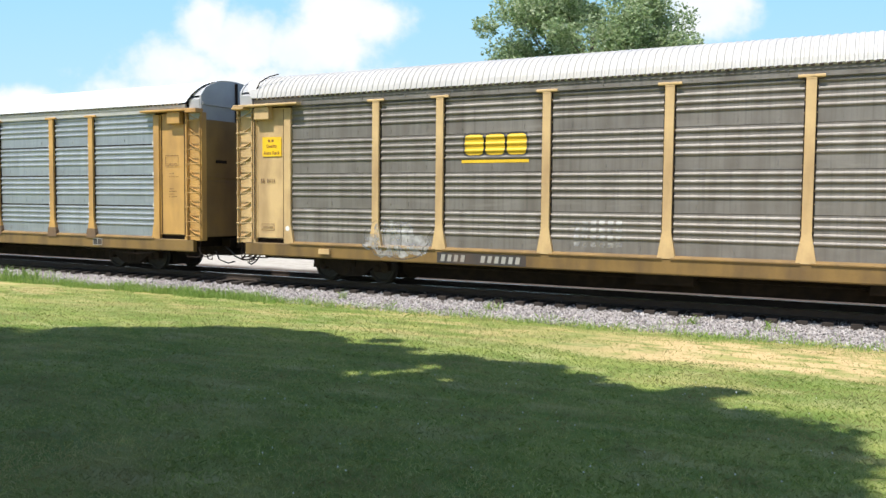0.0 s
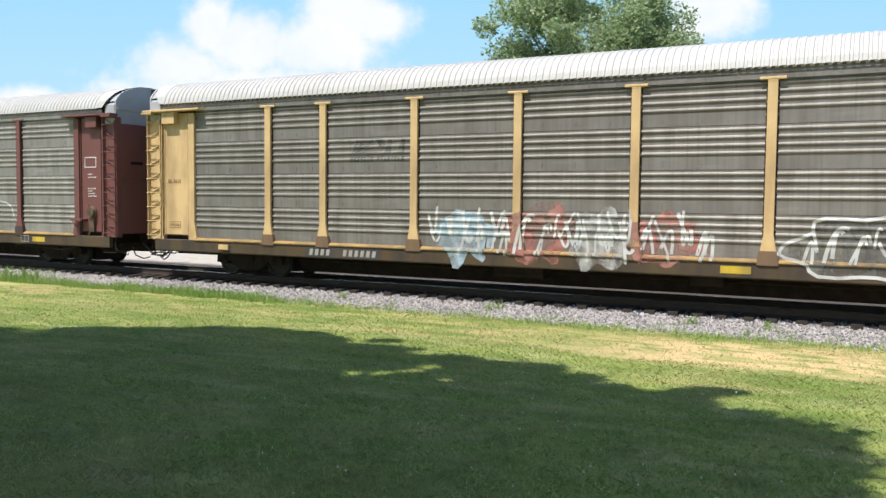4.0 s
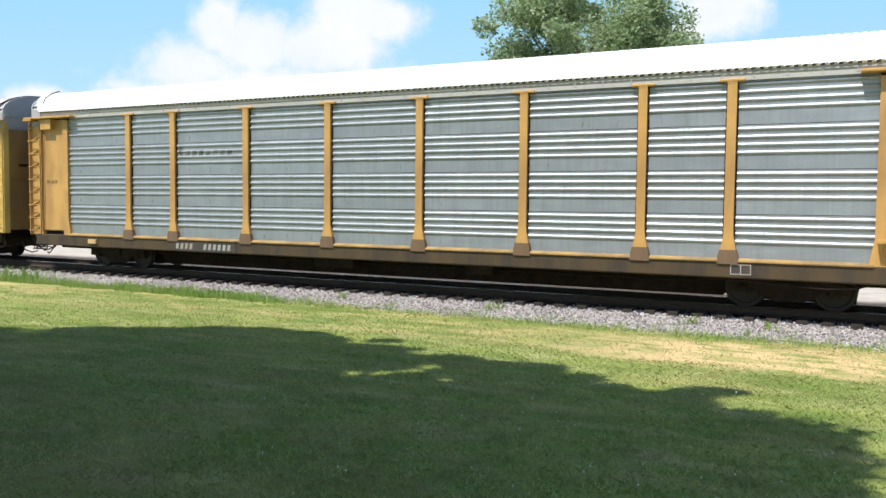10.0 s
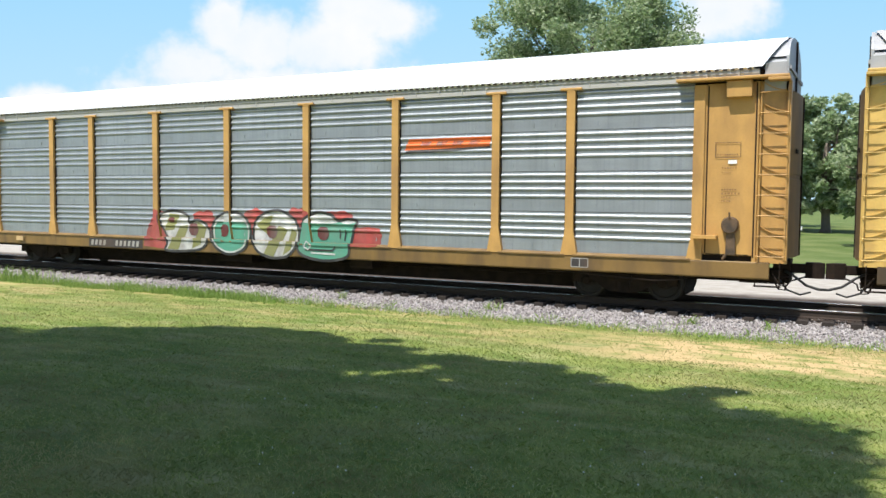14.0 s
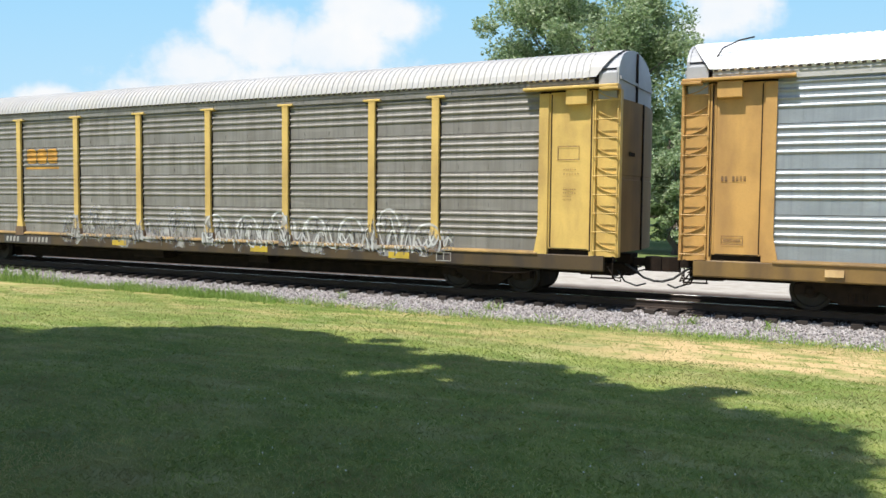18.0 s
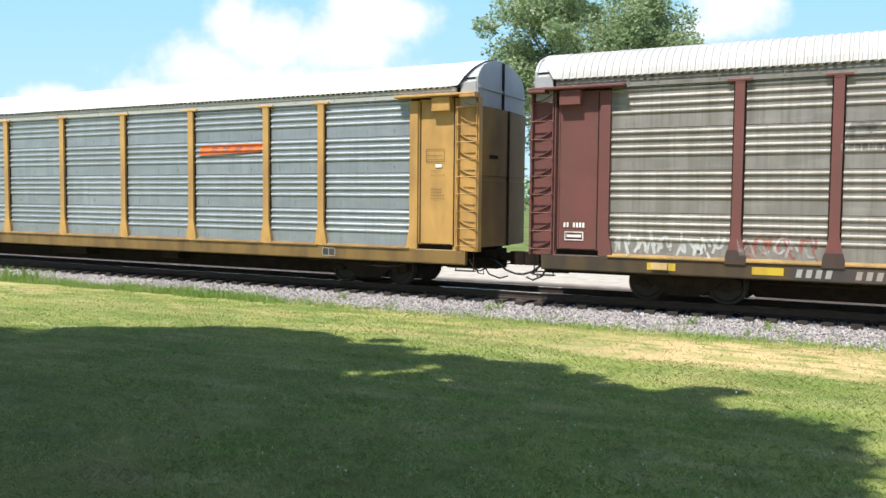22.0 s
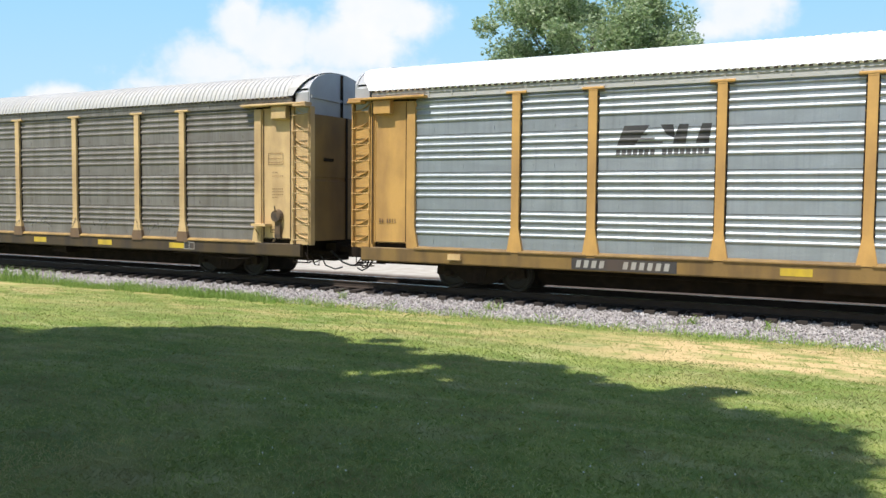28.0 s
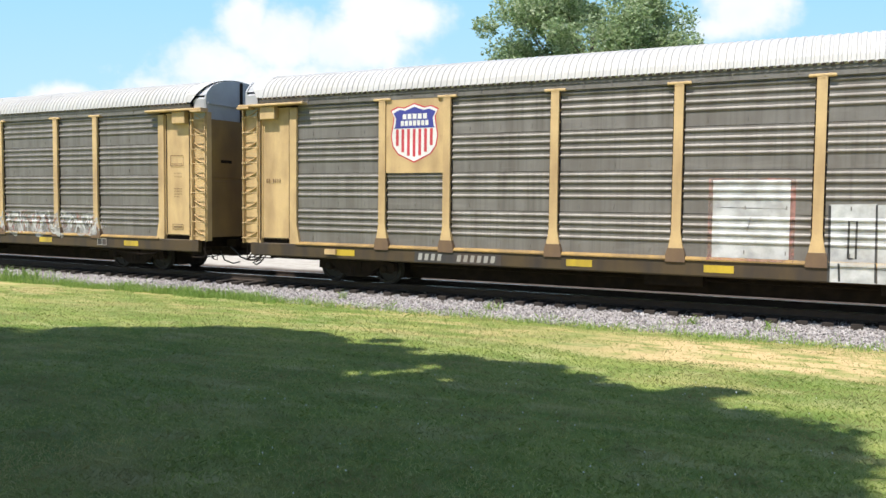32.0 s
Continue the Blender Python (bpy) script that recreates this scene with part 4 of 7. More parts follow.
def build_tree(x, y, height, width, crown_low, seed, label, leaf=0.16, clumps=150, per=130, lean=(0, 0), reach=None, z0=None, mat=LEAVES):
    rng = random.Random(seed)
    z0 = ground_height(x, y) - 0.1 if z0 is None else z0
    tree = thing("tree", label, "tree", pose(x, y, z0))
    top = Vector((lean[0], lean[1], height * 0.72))
    pts = [Vector((0, 0, 0)), Vector((0.05, 0.03, 0.5))] + [top * (k / 5) + Vector((rng.uniform(-0.25, 0.25), rng.uniform(-0.25, 0.25), 0)) for k in range(1, 6)]
    r0 = height * 0.028
    part("trunk", Geo().tube(pts, r0, 10, [r0 * 1.5, r0 * 1.1] + [r0 * (1 - 0.16 * k) for k in range(5)]).mesh("trunk", BARK, True), tree)
    mid = Vector((lean[0] * 1.3, lean[1] * 1.3, (height + crown_low) / 2))
    half = Vector((width / 2, (reach or width) / 2, (height - crown_low) / 2))
    centres = []
    tries = 0
    while len(centres) < clumps and tries < 20000:
        tries += 1
        d = Vector((rng.uniform(-1, 1), rng.uniform(-1, 1), rng.uniform(-1, 1)))
        q = d.length
        edge = 0.86 + 0.22 * noise.noise(d.normalized() * 2.1 + Vector((seed, 0, 0)))
        if q > edge or (q < 0.4 and rng.random() < 0.7):
            continue
        c = mid + Vector((d.x * half.x, d.y * half.y, d.z * half.z))
        centres.append((c, rng.uniform(0.05, 0.105) * width))
    limbs = Geo()
    for c, _ in rng.sample(centres, min(26, len(centres))):
        s = top * rng.uniform(0.4, 0.95)
        m = (s + c) / 2 + Vector((rng.uniform(-0.6, 0.6), rng.uniform(-0.6, 0.6), -0.4))
        r = r0 * rng.uniform(0.16, 0.34)
        limbs.tube([s, m, c], r, 6, [r, r * 0.7, r * 0.25])
    part("branching", limbs.mesh("branching", BARK, True), tree)
    g = Geo()
    leaf_cloud(g, rng, centres, per, leaf)
    part("crown", g.mesh("crown", mat), tree)
    return tree


def shade_edge(x):
    """How far the shade of the tree reaches over the lawn, by the place along the track."""
    pts = ((-30, 5.0), (-19, 7.0), (-13.3, 9.0), (-12.4, 10.9), (-11.5, 12.3), (-10.4, 12.9), (-9.6, 13.1), (-8.2, 12.4), (-7.4, 12.7), (-6.9, 12.4), (-5.7, 11.1), (-4.5, 11.5), (-3.8, 11.6), (-3.2, 11.1), (-2.4, 10.0), (-1.4, 9.7), (-0.6, 9.5), (-0.38, 8.6), (-0.14, 7.8), (-0.07, 6.4), (-0.04, -9.0))
    for (a, ya), (b, yb) in zip(pts, pts[1:]):
        if a <= x <= b:
            return ya + (yb - ya) * (x - a) / (b - a)
    return -99.0


def build_shade_tree():
    """The old tree beside the camera; its crown spreads overhead."""
    rng = random.Random(3)
    bx, by = -9.0, -5.0
    z0 = ground_height(bx, by) - 0.1
    tree = thing("tree", "broad old shade tree spreading over the lawn", "tree", pose(bx, by, z0))
    part("trunk", Geo().tube([(0, 0, 0), (0.05, 0.05, 0.6), (0.2, 0.4, 3), (0.5, 1.0, 6), (0.6, 1.6, 9), (0.7, 2.0, 13)], 0.5, 12, [0.75, 0.52, 0.45, 0.38, 0.25, 0.08]).mesh("trunk", BARK, True), tree)
    slope = 1 / math.tan(radians(SUN_ELEVATION))
    centres = []
    while len(centres) < 1700:
        x, y, h, r = rng.uniform(-24, 3), rng.uniform(-9, 12.5), rng.uniform(7.5, 13.0), rng.uniform(0.55, 1.15)
        if y > shade_edge(x) - 2.2:
            r *= 0.5
        if y > min(shade_edge(x - r), shade_edge(x), shade_edge(x + r)) - r * 0.5:
            continue
        centres.append((Vector((x + slope * h * math.sin(radians(SUN_SIDE)) - bx, y - slope * h * math.cos(radians(SUN_SIDE)) - by, h)), r))
    extra = 0
    while extra < 260:
        x, y, h, r = rng.uniform(-3.5, -0.5), rng.uniform(0, 9), rng.uniform(7.5, 12.0), rng.uniform(0.5, 0.9)
        if y < shade_edge(x) - r:
            extra += 1
            centres.append((Vector((x + slope * h * math.sin(radians(SUN_SIDE)) - bx, y - slope * h * math.cos(radians(SUN_SIDE)) - by, h)), r))
    # a twig that reaches out past the rest
    for k in range(26):
        f = k / 25
        x, y, h, r = -2.15 + 0.15 * f + 0.32 * f * f + rng.uniform(-0.06, 0.06), 9.5 + 1.1 * math.sin(f * 1.5) + rng.uniform(-0.08, 0.08), 8.2, rng.uniform(0.14, 0.24)
        centres.append((Vector((x + slope * h * math.sin(radians(SUN_SIDE)) - bx, y - slope * h * math.cos(radians(SUN_SIDE)) - by, h)), r))
    limbs = Geo()
    for c, _ in rng.sample(centres, 34):
        s = Vector((0.5, 1.2, rng.uniform(4.5, 9)))
        m = (s + c) / 2 + Vector((rng.uniform(-0.6, 0.6), rng.uniform(-0.6, 0.6), 0.3))
        limbs.tube([s, m, c], 0.12, 6, [0.14, 0.09, 0.03])
    part("branching", limbs.mesh("branching", BARK, True), tree)
    g = Geo()
    leaf_cloud(g, rng, centres, 90, 0.2)
    part("crown", g.mesh("crown", LEAVES_DENSE), tree)


build_shade_tree()
# the large tree behind the train, and what stands across the far lawn
build_tree(-15.6, 49.0, 17.9, 14.4, 4.0, 8, "large green leafy tree beyond the tracks", leaf=0.125, clumps=230, per=330)

build_tree(-9.6, 45.5, 6.4, 6.0, 0.0, 31, "overgrown green bush at the edge of the far lawn", leaf=0.12, clumps=110, per=150)
build_tree(-12.8, 46.5, 5.2, 5.0, 0.0, 32, "low green bush under the large tree", leaf=0.12, clumps=80, per=140)
build_tree(-14.5, 66.0, 11.5, 9.0, 1.2, 10, "green tree behind the far lawn", leaf=0.22, clumps=90, per=90)
build_tree(-4.2, 84.0, 13.6, 10.5, 0.8, 12, "dense green tree behind the parked vehicles", leaf=0.26, clumps=140, per=120)
build_tree(0.6, 60.0, 10.5, 7.0, 0.6, 9, "bushy green tree beyond the gravel strip", leaf=0.2, clumps=90, per=100)
build_tree(-10.5, 100.0, 15.0, 12.0, 2.0, 14, "tall green tree behind the houses", leaf=0.28, clumps=90, per=80)
build_tree(6.5, 78.0, 13.0, 10.0, 1.5, 15, "green tree beside the pale house", leaf=0.25, clumps=80, per=80)
build_tree(-20.5, 92.0, 14.0, 12.0, 1.5, 16, "green tree at the edge of the far lawn", leaf=0.27, clumps=90, per=80)


def build_far_woods():
    rng = random.Random(77)
    g = Geo()
    centres = []
    for i in range(260):
        x = rng.uniform(-330, 150)
        y = 190 + abs(x + 40) * 0.25 + rng.uniform(-10, 10)
        centres.append((Vector((x, y, ground_height(x, y) + rng.uniform(1, 7.5))), rng.uniform(3, 5.5)))
    leaf_cloud(g, rng, centres, 60, 0.9)
    thing("far_woods", "low green woods along the horizon", "woods", kind="stuff", me=g.mesh("far_woods", LEAVES))


build_far_woods()

# ---- houses and vehicles across the far lawn ----
SIDING_RED = material("faded red siding", (0.30, 0.10, 0.09), 0.8, spot_amount=0.4, scale=1.2, stretch=(0.3, 0.3, 6), bump=0.1)
SIDING_PALE = material("pale blue-grey siding", (0.62, 0.66, 0.70), 0.7, spot_amount=0.3, scale=1.2, stretch=(0.3, 0.3, 6), bump=0.1)
SHINGLE = material("grey asphalt shingle", (0.17, 0.165, 0.165), 0.95, spots=(0.11, 0.105, 0.105), scale=5, bump=0.3)
TRIM_WHITE = material("white trim paint", (0.74, 0.73, 0.70), 0.6, spot_amount=0.2)
PANE = material("dark window glass", (0.03, 0.035, 0.04), 0.06, spec=0.6, grain=0.0, spot_amount=0.1)
CAR_WHITE = material("white car paint", (0.75, 0.75, 0.74), 0.25, spot_amount=0.1, grain=0.03)
TYRE = material("tyre rubber", (0.025, 0.025, 0.025), 0.85)
CHROME = material("dull alloy", (0.45, 0.45, 0.46), 0.35, 0.9)


def build_house(x, y, w, d, h, rise, wall, label):
    z = ground_height(x, y) - 0.05
    house = thing("house", label, "house", pose(x, y, z))
    part("foundation", Geo().box(-w / 2 - 0.05, w / 2 + 0.05, -d / 2 - 0.05, d / 2 + 0.05, 0, 0.4).mesh("foundation", BALLAST), house)
    part("wall", Geo().box(-w / 2, w / 2, -d / 2, d / 2, 0.4, h).mesh("wall", wall), house)
    board = Geo().prism_x([(-d / 2 - 0.02, 0), (-d / 2 + 0.01, 0), (-d / 2 + 0.01, 0.19)], -w / 2, w / 2).mesh("clapboard", wall)
    for i in range(int((h - 0.5) / 0.2)):
        part("clapboard", board, house, pose(0, 0, 0.5 + i * 0.2))
    part("gable", Geo().prism_x([(-d / 2, h), (d / 2, h), (0, h + rise)], -w / 2, w / 2).mesh("gable", wall), house)
    o = 0.4
    for s in (-1, 1):
        part("roof", Geo().prism_x([(s * (d / 2 + o), h - 0.12), (s * (d / 2 + o), h + 0.02), (0, h + rise + 0.16), (0, h + rise + 0.02)], -w / 2 - o, w / 2 + o).mesh("roof", SHINGLE), house)
    for wx in (-w * 0.3, w * 0.28):
        win = part("window", Geo().box(-0.55, 0.55, -0.06, 0.02, 0.0, 1.3).mesh("window", TRIM_WHITE), house, pose(wx, -d / 2 - 0.02, 1.2))
        for k in (0, 1):
            part("pane", Geo().box(-0.46, 0.46, -0.075, -0.062, 0.08 + 0.6 * k, 0.6 + 0.6 * k).mesh("pane", PANE), win)
    part("door", Geo().box(-0.48, 0.48, -0.06, 0.02, 0.4, 2.45).mesh("door", TRIM_WHITE), house, pose(0, -d / 2 - 0.02, 0))
    part("porch_roof", Geo().box(-w * 0.42, w * 0.42, -1.7, 0.0, 2.62, 2.74).mesh("porch_roof", TRIM_WHITE), house, pose(0, -d / 2, 0))
    for px in (-w * 0.4, -w * 0.13, w * 0.13, w * 0.4):
        part("porch_post", Geo().box(-0.06, 0.06, -1.6, -1.48, 0, 2.62).mesh("porch_post", TRIM_WHITE), house, pose(px, -d / 2, 0))
    return house


build_house(-14.4, 88.0, 7.4, 7.0, 3.0, 2.6, SIDING_RED, "small red-sided house with grey roof and white porch")
build_house(2.6, 96.0, 8.5, 7.5, 3.6, 2.6, SIDING_PALE, "pale blue-grey house among the trees")


def build_vehicle(x, y, turn, tall, label, name):
    car = thing(name, label, "car", pose(x, y, ground_height(x, y), 0, 0, turn))
    hood = 0.95 if tall else 0.82
    top = 1.72 if tall else 1.42
    side = [(-2.25, 0.42), (-2.3, 0.62), (-2.22, hood + 0.05), (-1.75, hood + 0.08)] if tall else [(-2.2, 0.4), (-2.25, 0.6), (-2.15, hood), (-1.55, hood + 0.06)]
    side += [(1.0, hood + 0.05), (2.0, hood - 0.08), (2.25, 0.62), (2.22, 0.42), (1.85, 0.36), (1.65, 0.62), (1.2, 0.62), (1.0, 0.34), (-1.0, 0.34), (-1.2, 0.62), (-1.65, 0.62), (-1.85, 0.38)]
    part("body", Geo().prism_y(side, -0.9, 0.9).mesh("body", CAR_WHITE), car)
    back = -2.05 if tall else -1.5
    part("cabin", Geo().prism_y([(back, hood + 0.02), (back + 0.25, top - 0.04), (back + 0.5, top), (0.0, top), (0.3, top - 0.06), (1.05, hood + 0.02)], -0.78, 0.78).mesh("cabin", CAR_WHITE), car)
    for s in (-1, 1):
        part("side_window", Geo().prism_y([(back + 0.32, hood + 0.1), (back + 0.45, top - 0.1), (0.0, top - 0.1), (0.7, hood + 0.1)], s * 0.785 - 0.008, s * 0.785 + 0.008).mesh("side_window", PANE), car)
    part("windscreen", Geo().add([(1.0, -0.68, hood + 0.09), (1.0, 0.68, hood + 0.09), (0.36, 0.66, top - 0.07), (0.36, -0.66, top - 0.07)], [(0, 1, 2, 3)]).mesh("windscreen", PANE), car)
    for wx in (-1.42, 1.42):
        for s in (-1, 1):
            wh = part("wheel", Geo().lathe_y([(-0.1, 0.2), (-0.1, 0.31), (-0.08, 0.33), (0.08, 0.33), (0.1, 0.31), (0.1, 0.2)], 18).mesh("wheel", TYRE), car, pose(wx, s * 0.8, 0.33))
            part("rim", Geo().lathe_y([(-0.105, 0.05), (-0.105, 0.2), (0.105, 0.2), (0.105, 0.05)], 14).mesh("rim", CHROME), wh)
    for s in (-1, 1):
        part("headlight", Geo().box(2.2, 2.28, s * 0.68 - 0.14, s * 0.68 + 0.14, 0.62, 0.74).mesh("headlight", CHROME), car)


build_vehicle(-8.0, 78.0, 8, True, "white sport utility vehicle parked on the far lawn", "parked_vehicle")
build_vehicle(-7.0, 74.0, -70, False, "white sedan parked beside the bushes", "parked_vehicle")


# ---- grass, weeds, clover ----
def blades(name, label, mat, xy, height, width, seed, lean=0.5):
    """Single blades as thin bent triangles."""
    rs = np.random.RandomState(seed)
    n = len(xy)
    z = np.array([ground_height(float(a), float(b)) for a, b in xy]) - 0.005
    ang = rs.uniform(0, 2 * math.pi, n)
    hh = height * rs.uniform(0.55, 1.35, n)
    ww = width * rs.uniform(0.7, 1.3, n)
    dx, dy = np.cos(ang), np.sin(ang)
    tip = rs.normal(0, lean, (n, 2)) * hh[:, None]
    base = np.column_stack([xy, z])
    side = np.column_stack([dx * ww / 2, dy * ww / 2, np.zeros(n)])
    mid = base + np.column_stack([tip * 0.3, hh * 0.6])
    top = base + np.column_stack([tip, hh])
    v = np.stack([base - side, base + side, mid + side * 0.7, top, mid - side * 0.7], 1).reshape(-1, 3)
    k = np.arange(n) * 5
    f = np.stack([k, k + 1, k + 2, k + 3, k + 4], 1)
    me = bpy.data.meshes.new(name)
    me.from_pydata(v.tolist(), [], f.tolist())
    me.materials.append(mat)
    thing(name, label, "grass", kind="stuff", me=me)


def lawn_spots(count, seed, near, far):
    """Even scatter over the wedge of lawn before the track, denser close by."""
    rs = np.random.RandomState(seed)
    out = []
    while len(out) < count:
        d = near + (far - near) * rs.rand(count) ** 1.15
        a = radians(-27.55) + rs.uniform(radians(-31), radians(31), count)
        x, y = d * np.sin(a), d * np.cos(a)
        dry = (np.abs(y - 15.0 - 0.3 * np.sin(x * 2.1)) < 1.6) & (x > -5.0 + 0.8 * np.sin(y * 3.0)) & (rs.rand(count) < 0.72)
        keep = (y < 17.85) & (y > 2.0) & ~dry
        out.extend(zip(x[keep], y[keep]))
    return np.array(out[:count])


blades("lawn_grass", "short mown green grass blades", GRASS_BLADES, lawn_spots(150000, 3, 4.2, 28.0), 0.034, 0.008, 4, 1.1)
rs = np.random.RandomState(9)
edge_x = rs.uniform(-30, 0.5, 21000)
edge_x = edge_x[rs.rand(21000) < np.clip((-9.0 - edge_x) / 9.0, 0.28, 1.0)]
blades("edge_grass", "longer ragged grass along the ballast", WEEDS, np.column_stack([edge_x, 17.66 + 0.14 * np.sin(edge_x * 2.7) + 0.1 * np.sin(edge_x * 7.3) + rs.normal(0, 0.22, len(edge_x))]), 0.13, 0.010, 5, 0.4)
tufts = []
for cx, n, sp, dy in [(-25.4, 170, 0.45, -0.1), (-24.3, 120, 0.3, 0.0), (-23.2, 60, 0.35, 0.05)] + [(-20.4 + i * 0.42, 75, 0.22, 0.05 * math.sin(i * 2.1)) for i in range(15)]:
    tufts.append(np.column_stack([rs.normal(cx, sp, n), rs.normal(17.65 + dy, 0.16, n)]))
blades("tall_weeds", "tall bright green weeds in tufts beside the ballast", WEEDS, np.concatenate(tufts[3:]), 0.24, 0.014, 6, 0.3)
blades("tall_weeds", "tall bright green weeds in tufts beside the ballast", WEEDS, np.concatenate(tufts[:3]), 0.42, 0.016, 7, 0.25)
blades("ballast_weeds", "small weeds growing out of the ballast", WEEDS, np.concatenate([np.column_stack([rs.normal(cx, 0.09, 26), rs.normal(18.35, 0.06, 26)]) for cx in (-8.3, -8.1, -3.5, -12.6, -1.9)]), 0.2, 0.014, 8, 0.5)


def build_clover():
    rng = random.Random(21)
    g = Geo()
    for _ in range(85):
        d, a = rng.uniform(4.8, 12.0), radians(-27.55) + radians(rng.uniform(-14, 26))
        x, y = d * math.sin(a), d * math.cos(a)
        z = ground_height(x, y) + rng.uniform(0.045, 0.07)
        s = rng.uniform(0.006, 0.010)
        g.add([(x + s, y, z), (x - s, y, z), (x, y + s, z), (x, y - s, z), (x, y, z + s * 1.2), (x, y, z - s)],
              [(0, 2, 4), (2, 1, 4), (1, 3, 4), (3, 0, 4), (2, 0, 5), (1, 2, 5), (3, 1, 5), (0, 3, 5)])
    thing("clover_flowers", "tiny white clover flowers in the lawn", "flowers", kind="stuff", me=g.mesh("clover_flowers", TRIM_WHITE))


build_clover()

build_tree(-9.0, 88.0, 14.0, 8.5, 0.6, 18, "green tree beside the red house", leaf=0.26, clumps=120, per=110)


# ---- paint on the cars: logos, marks, graffiti ----
FOOTED = [False]


def face_region(x, z):
    """Which surface of the side lies at (x, z): post, ledge, sill or screen; gives its y, or None for the ribbed screen."""
    for p in POSTS:
        d = abs(x - p)
        w = 0.098 if z > 1.45 else 0.098 + (1.45 - z) * 0.18
        if FOOTED[0] and d < 0.215 and 0.80 < z < 1.1:
            return -HALF - 0.018
        if d < w and 0.86 < z < 4.62:
            return -HALF
    if z < 0.845:
        return -1.585
    if z < 0.925:
        return -1.615
    return None


def conform(bm, layer):
    """Cuts a flat shape (x, z in a car's space) along ribs, posts and sill, and lays it on them; later pieces lie a hair above earlier ones."""
    tag = bm.faces.layers.int["piece"]
    bmesh.ops.triangulate(bm, faces=bm.faces[:])
    g = Geo()
    if not bm.verts:
        return g
    xs = [v.co.x for v in bm.verts]
    zs = [v.co.z for v in bm.verts]
    x0, x1, z0, z1 = min(xs), max(xs), min(zs), max(zs)
    cuts = [((0, 0, z), (0, 0, 1)) for z in BREAKS + [0.80, 0.845, 0.925, 1.1] if z0 < z < z1]
    for p in POSTS:
        for s in (-1, 1):
            if x0 - 0.3 < p < x1 + 0.3:
                cuts.append(((p + s * 0.098, 0, 0), (1, 0, 0)))
                if FOOTED[0] and z0 < 1.1:
                    cuts.append(((p + s * 0.215, 0, 0), (1, 0, 0)))
                if z0 < 1.45:
                    cuts.append(((p + s * 0.098, 0, 1.45), (1.0, 0, s * 0.18)))
    for co, no in cuts:
        bmesh.ops.bisect_plane(bm, geom=bm.verts[:] + bm.edges[:] + bm.faces[:], plane_co=co, plane_no=no, dist=1e-5)
    index = {}
    for f in bm.faces:
        c = f.calc_center_median()
        y = face_region(c.x, c.z)
        lift = 0.004 + 0.003 * layer + 0.00025 * (f[tag] % 11)
        ids = []
        for v in f.verts:
            co = (round(v.co.x, 5), round((-1.50 - side_profile(v.co.z) if y is None else y) - lift, 5), round(v.co.z + UP, 5))
            if co not in index:
                index[co] = len(g.v)
                g.v.append(co)
            ids.append(index[co])
        if len(set(ids)) == len(ids):
            g.f.append(tuple(ids))
    return g


def shape(polys):
    """Flat pieces: outlines, or strips of a stroke."""
    bm = bmesh.new()
    tag = bm.faces.layers.int.new("piece")
    for k, p in enumerate(polys):
        if isinstance(p[0][0], (tuple, list)):
            for i, (a, b) in enumerate(zip(p, p[1:])):
                f = bm.faces.new([bm.verts.new((x, 0, z)) for x, z in (a[0], a[1], b[1], b[0])])
                f[tag] = k + i // 3
        else:
            bm.faces.new([bm.verts.new((x, 0, z)) for x, z in p])[tag] = k
    return bm


GLYPHS = {}


def glyph_mesh(text, fat):
    if (text, fat) not in GLYPHS:
        cu = bpy.data.curves.new("t", "FONT")
        cu.body, cu.size, cu.offset, cu.resolution_u = text, 1.0, fat, 3
        ob = bpy.data.objects.new("t", cu)
        GLYPHS[(text, fat)] = bpy.data.meshes.new_from_object(ob)
        bpy.data.objects.remove(ob)
        bpy.data.curves.remove(cu)
    return GLYPHS[(text, fat)]


def letters(text, x0, x1, z0, z1, fat=0.05, extra=0.0, dx=0.0, dz=0.0, lean=0.0):
    """Readable words, fitted to a box; extra makes them fatter for an outline."""
    base = glyph_mesh(text, fat)
    co = [v.co for v in base.vertices]
    ax, bx, ay, by = min(c.x for c in co), max(c.x for c in co), min(c.y for c in co), max(c.y for c in co)
    kx, kz = (x1 - x0) / (bx - ax), (z1 - z0) / (by - ay)
    me = glyph_mesh(text, fat + extra) if extra else base
    bm = bmesh.new()
    bm.from_mesh(me)
    tag = bm.faces.layers.int.new("piece")
    left, k = set(bm.faces), 0
    while left:
        heap = [left.pop()]
        while heap:
            f = heap.pop()
            f[tag] = k
            for v in f.verts:
                for o in v.link_faces:
                    if o in left:
                        left.discard(o)
                        heap.append(o)
        k += 1
    for v in bm.verts:
        u, w = (v.co.x - ax) * kx, (v.co.y - ay) * kz
        v.co = Vector((x0 + u + dx + lean * w, 0, z0 + w + dz))
    return bm


def blob(x0, x1, z0, z1, seed=0, wob=0.08, power=3.2, grow=0.0, n=44):
    """A rounded patch with an uneven edge."""
    cx, cz, a, b = (x0 + x1) / 2, (z0 + z1) / 2, (x1 - x0) / 2, (z1 - z0) / 2
    out = []
    for i in range(n):
        t = 2 * math.pi * i / n
        c, s = math.cos(t), math.sin(t)
        r = (abs(c) ** power + abs(s) ** power) ** (-1 / power)
        r *= 1 + wob * noise.noise((c * 2.2 + seed * 3.1, s * 2.2, seed * 1.7))
        out.append((cx + c * r * a + c * grow, cz + s * r * b + s * grow))
    return out


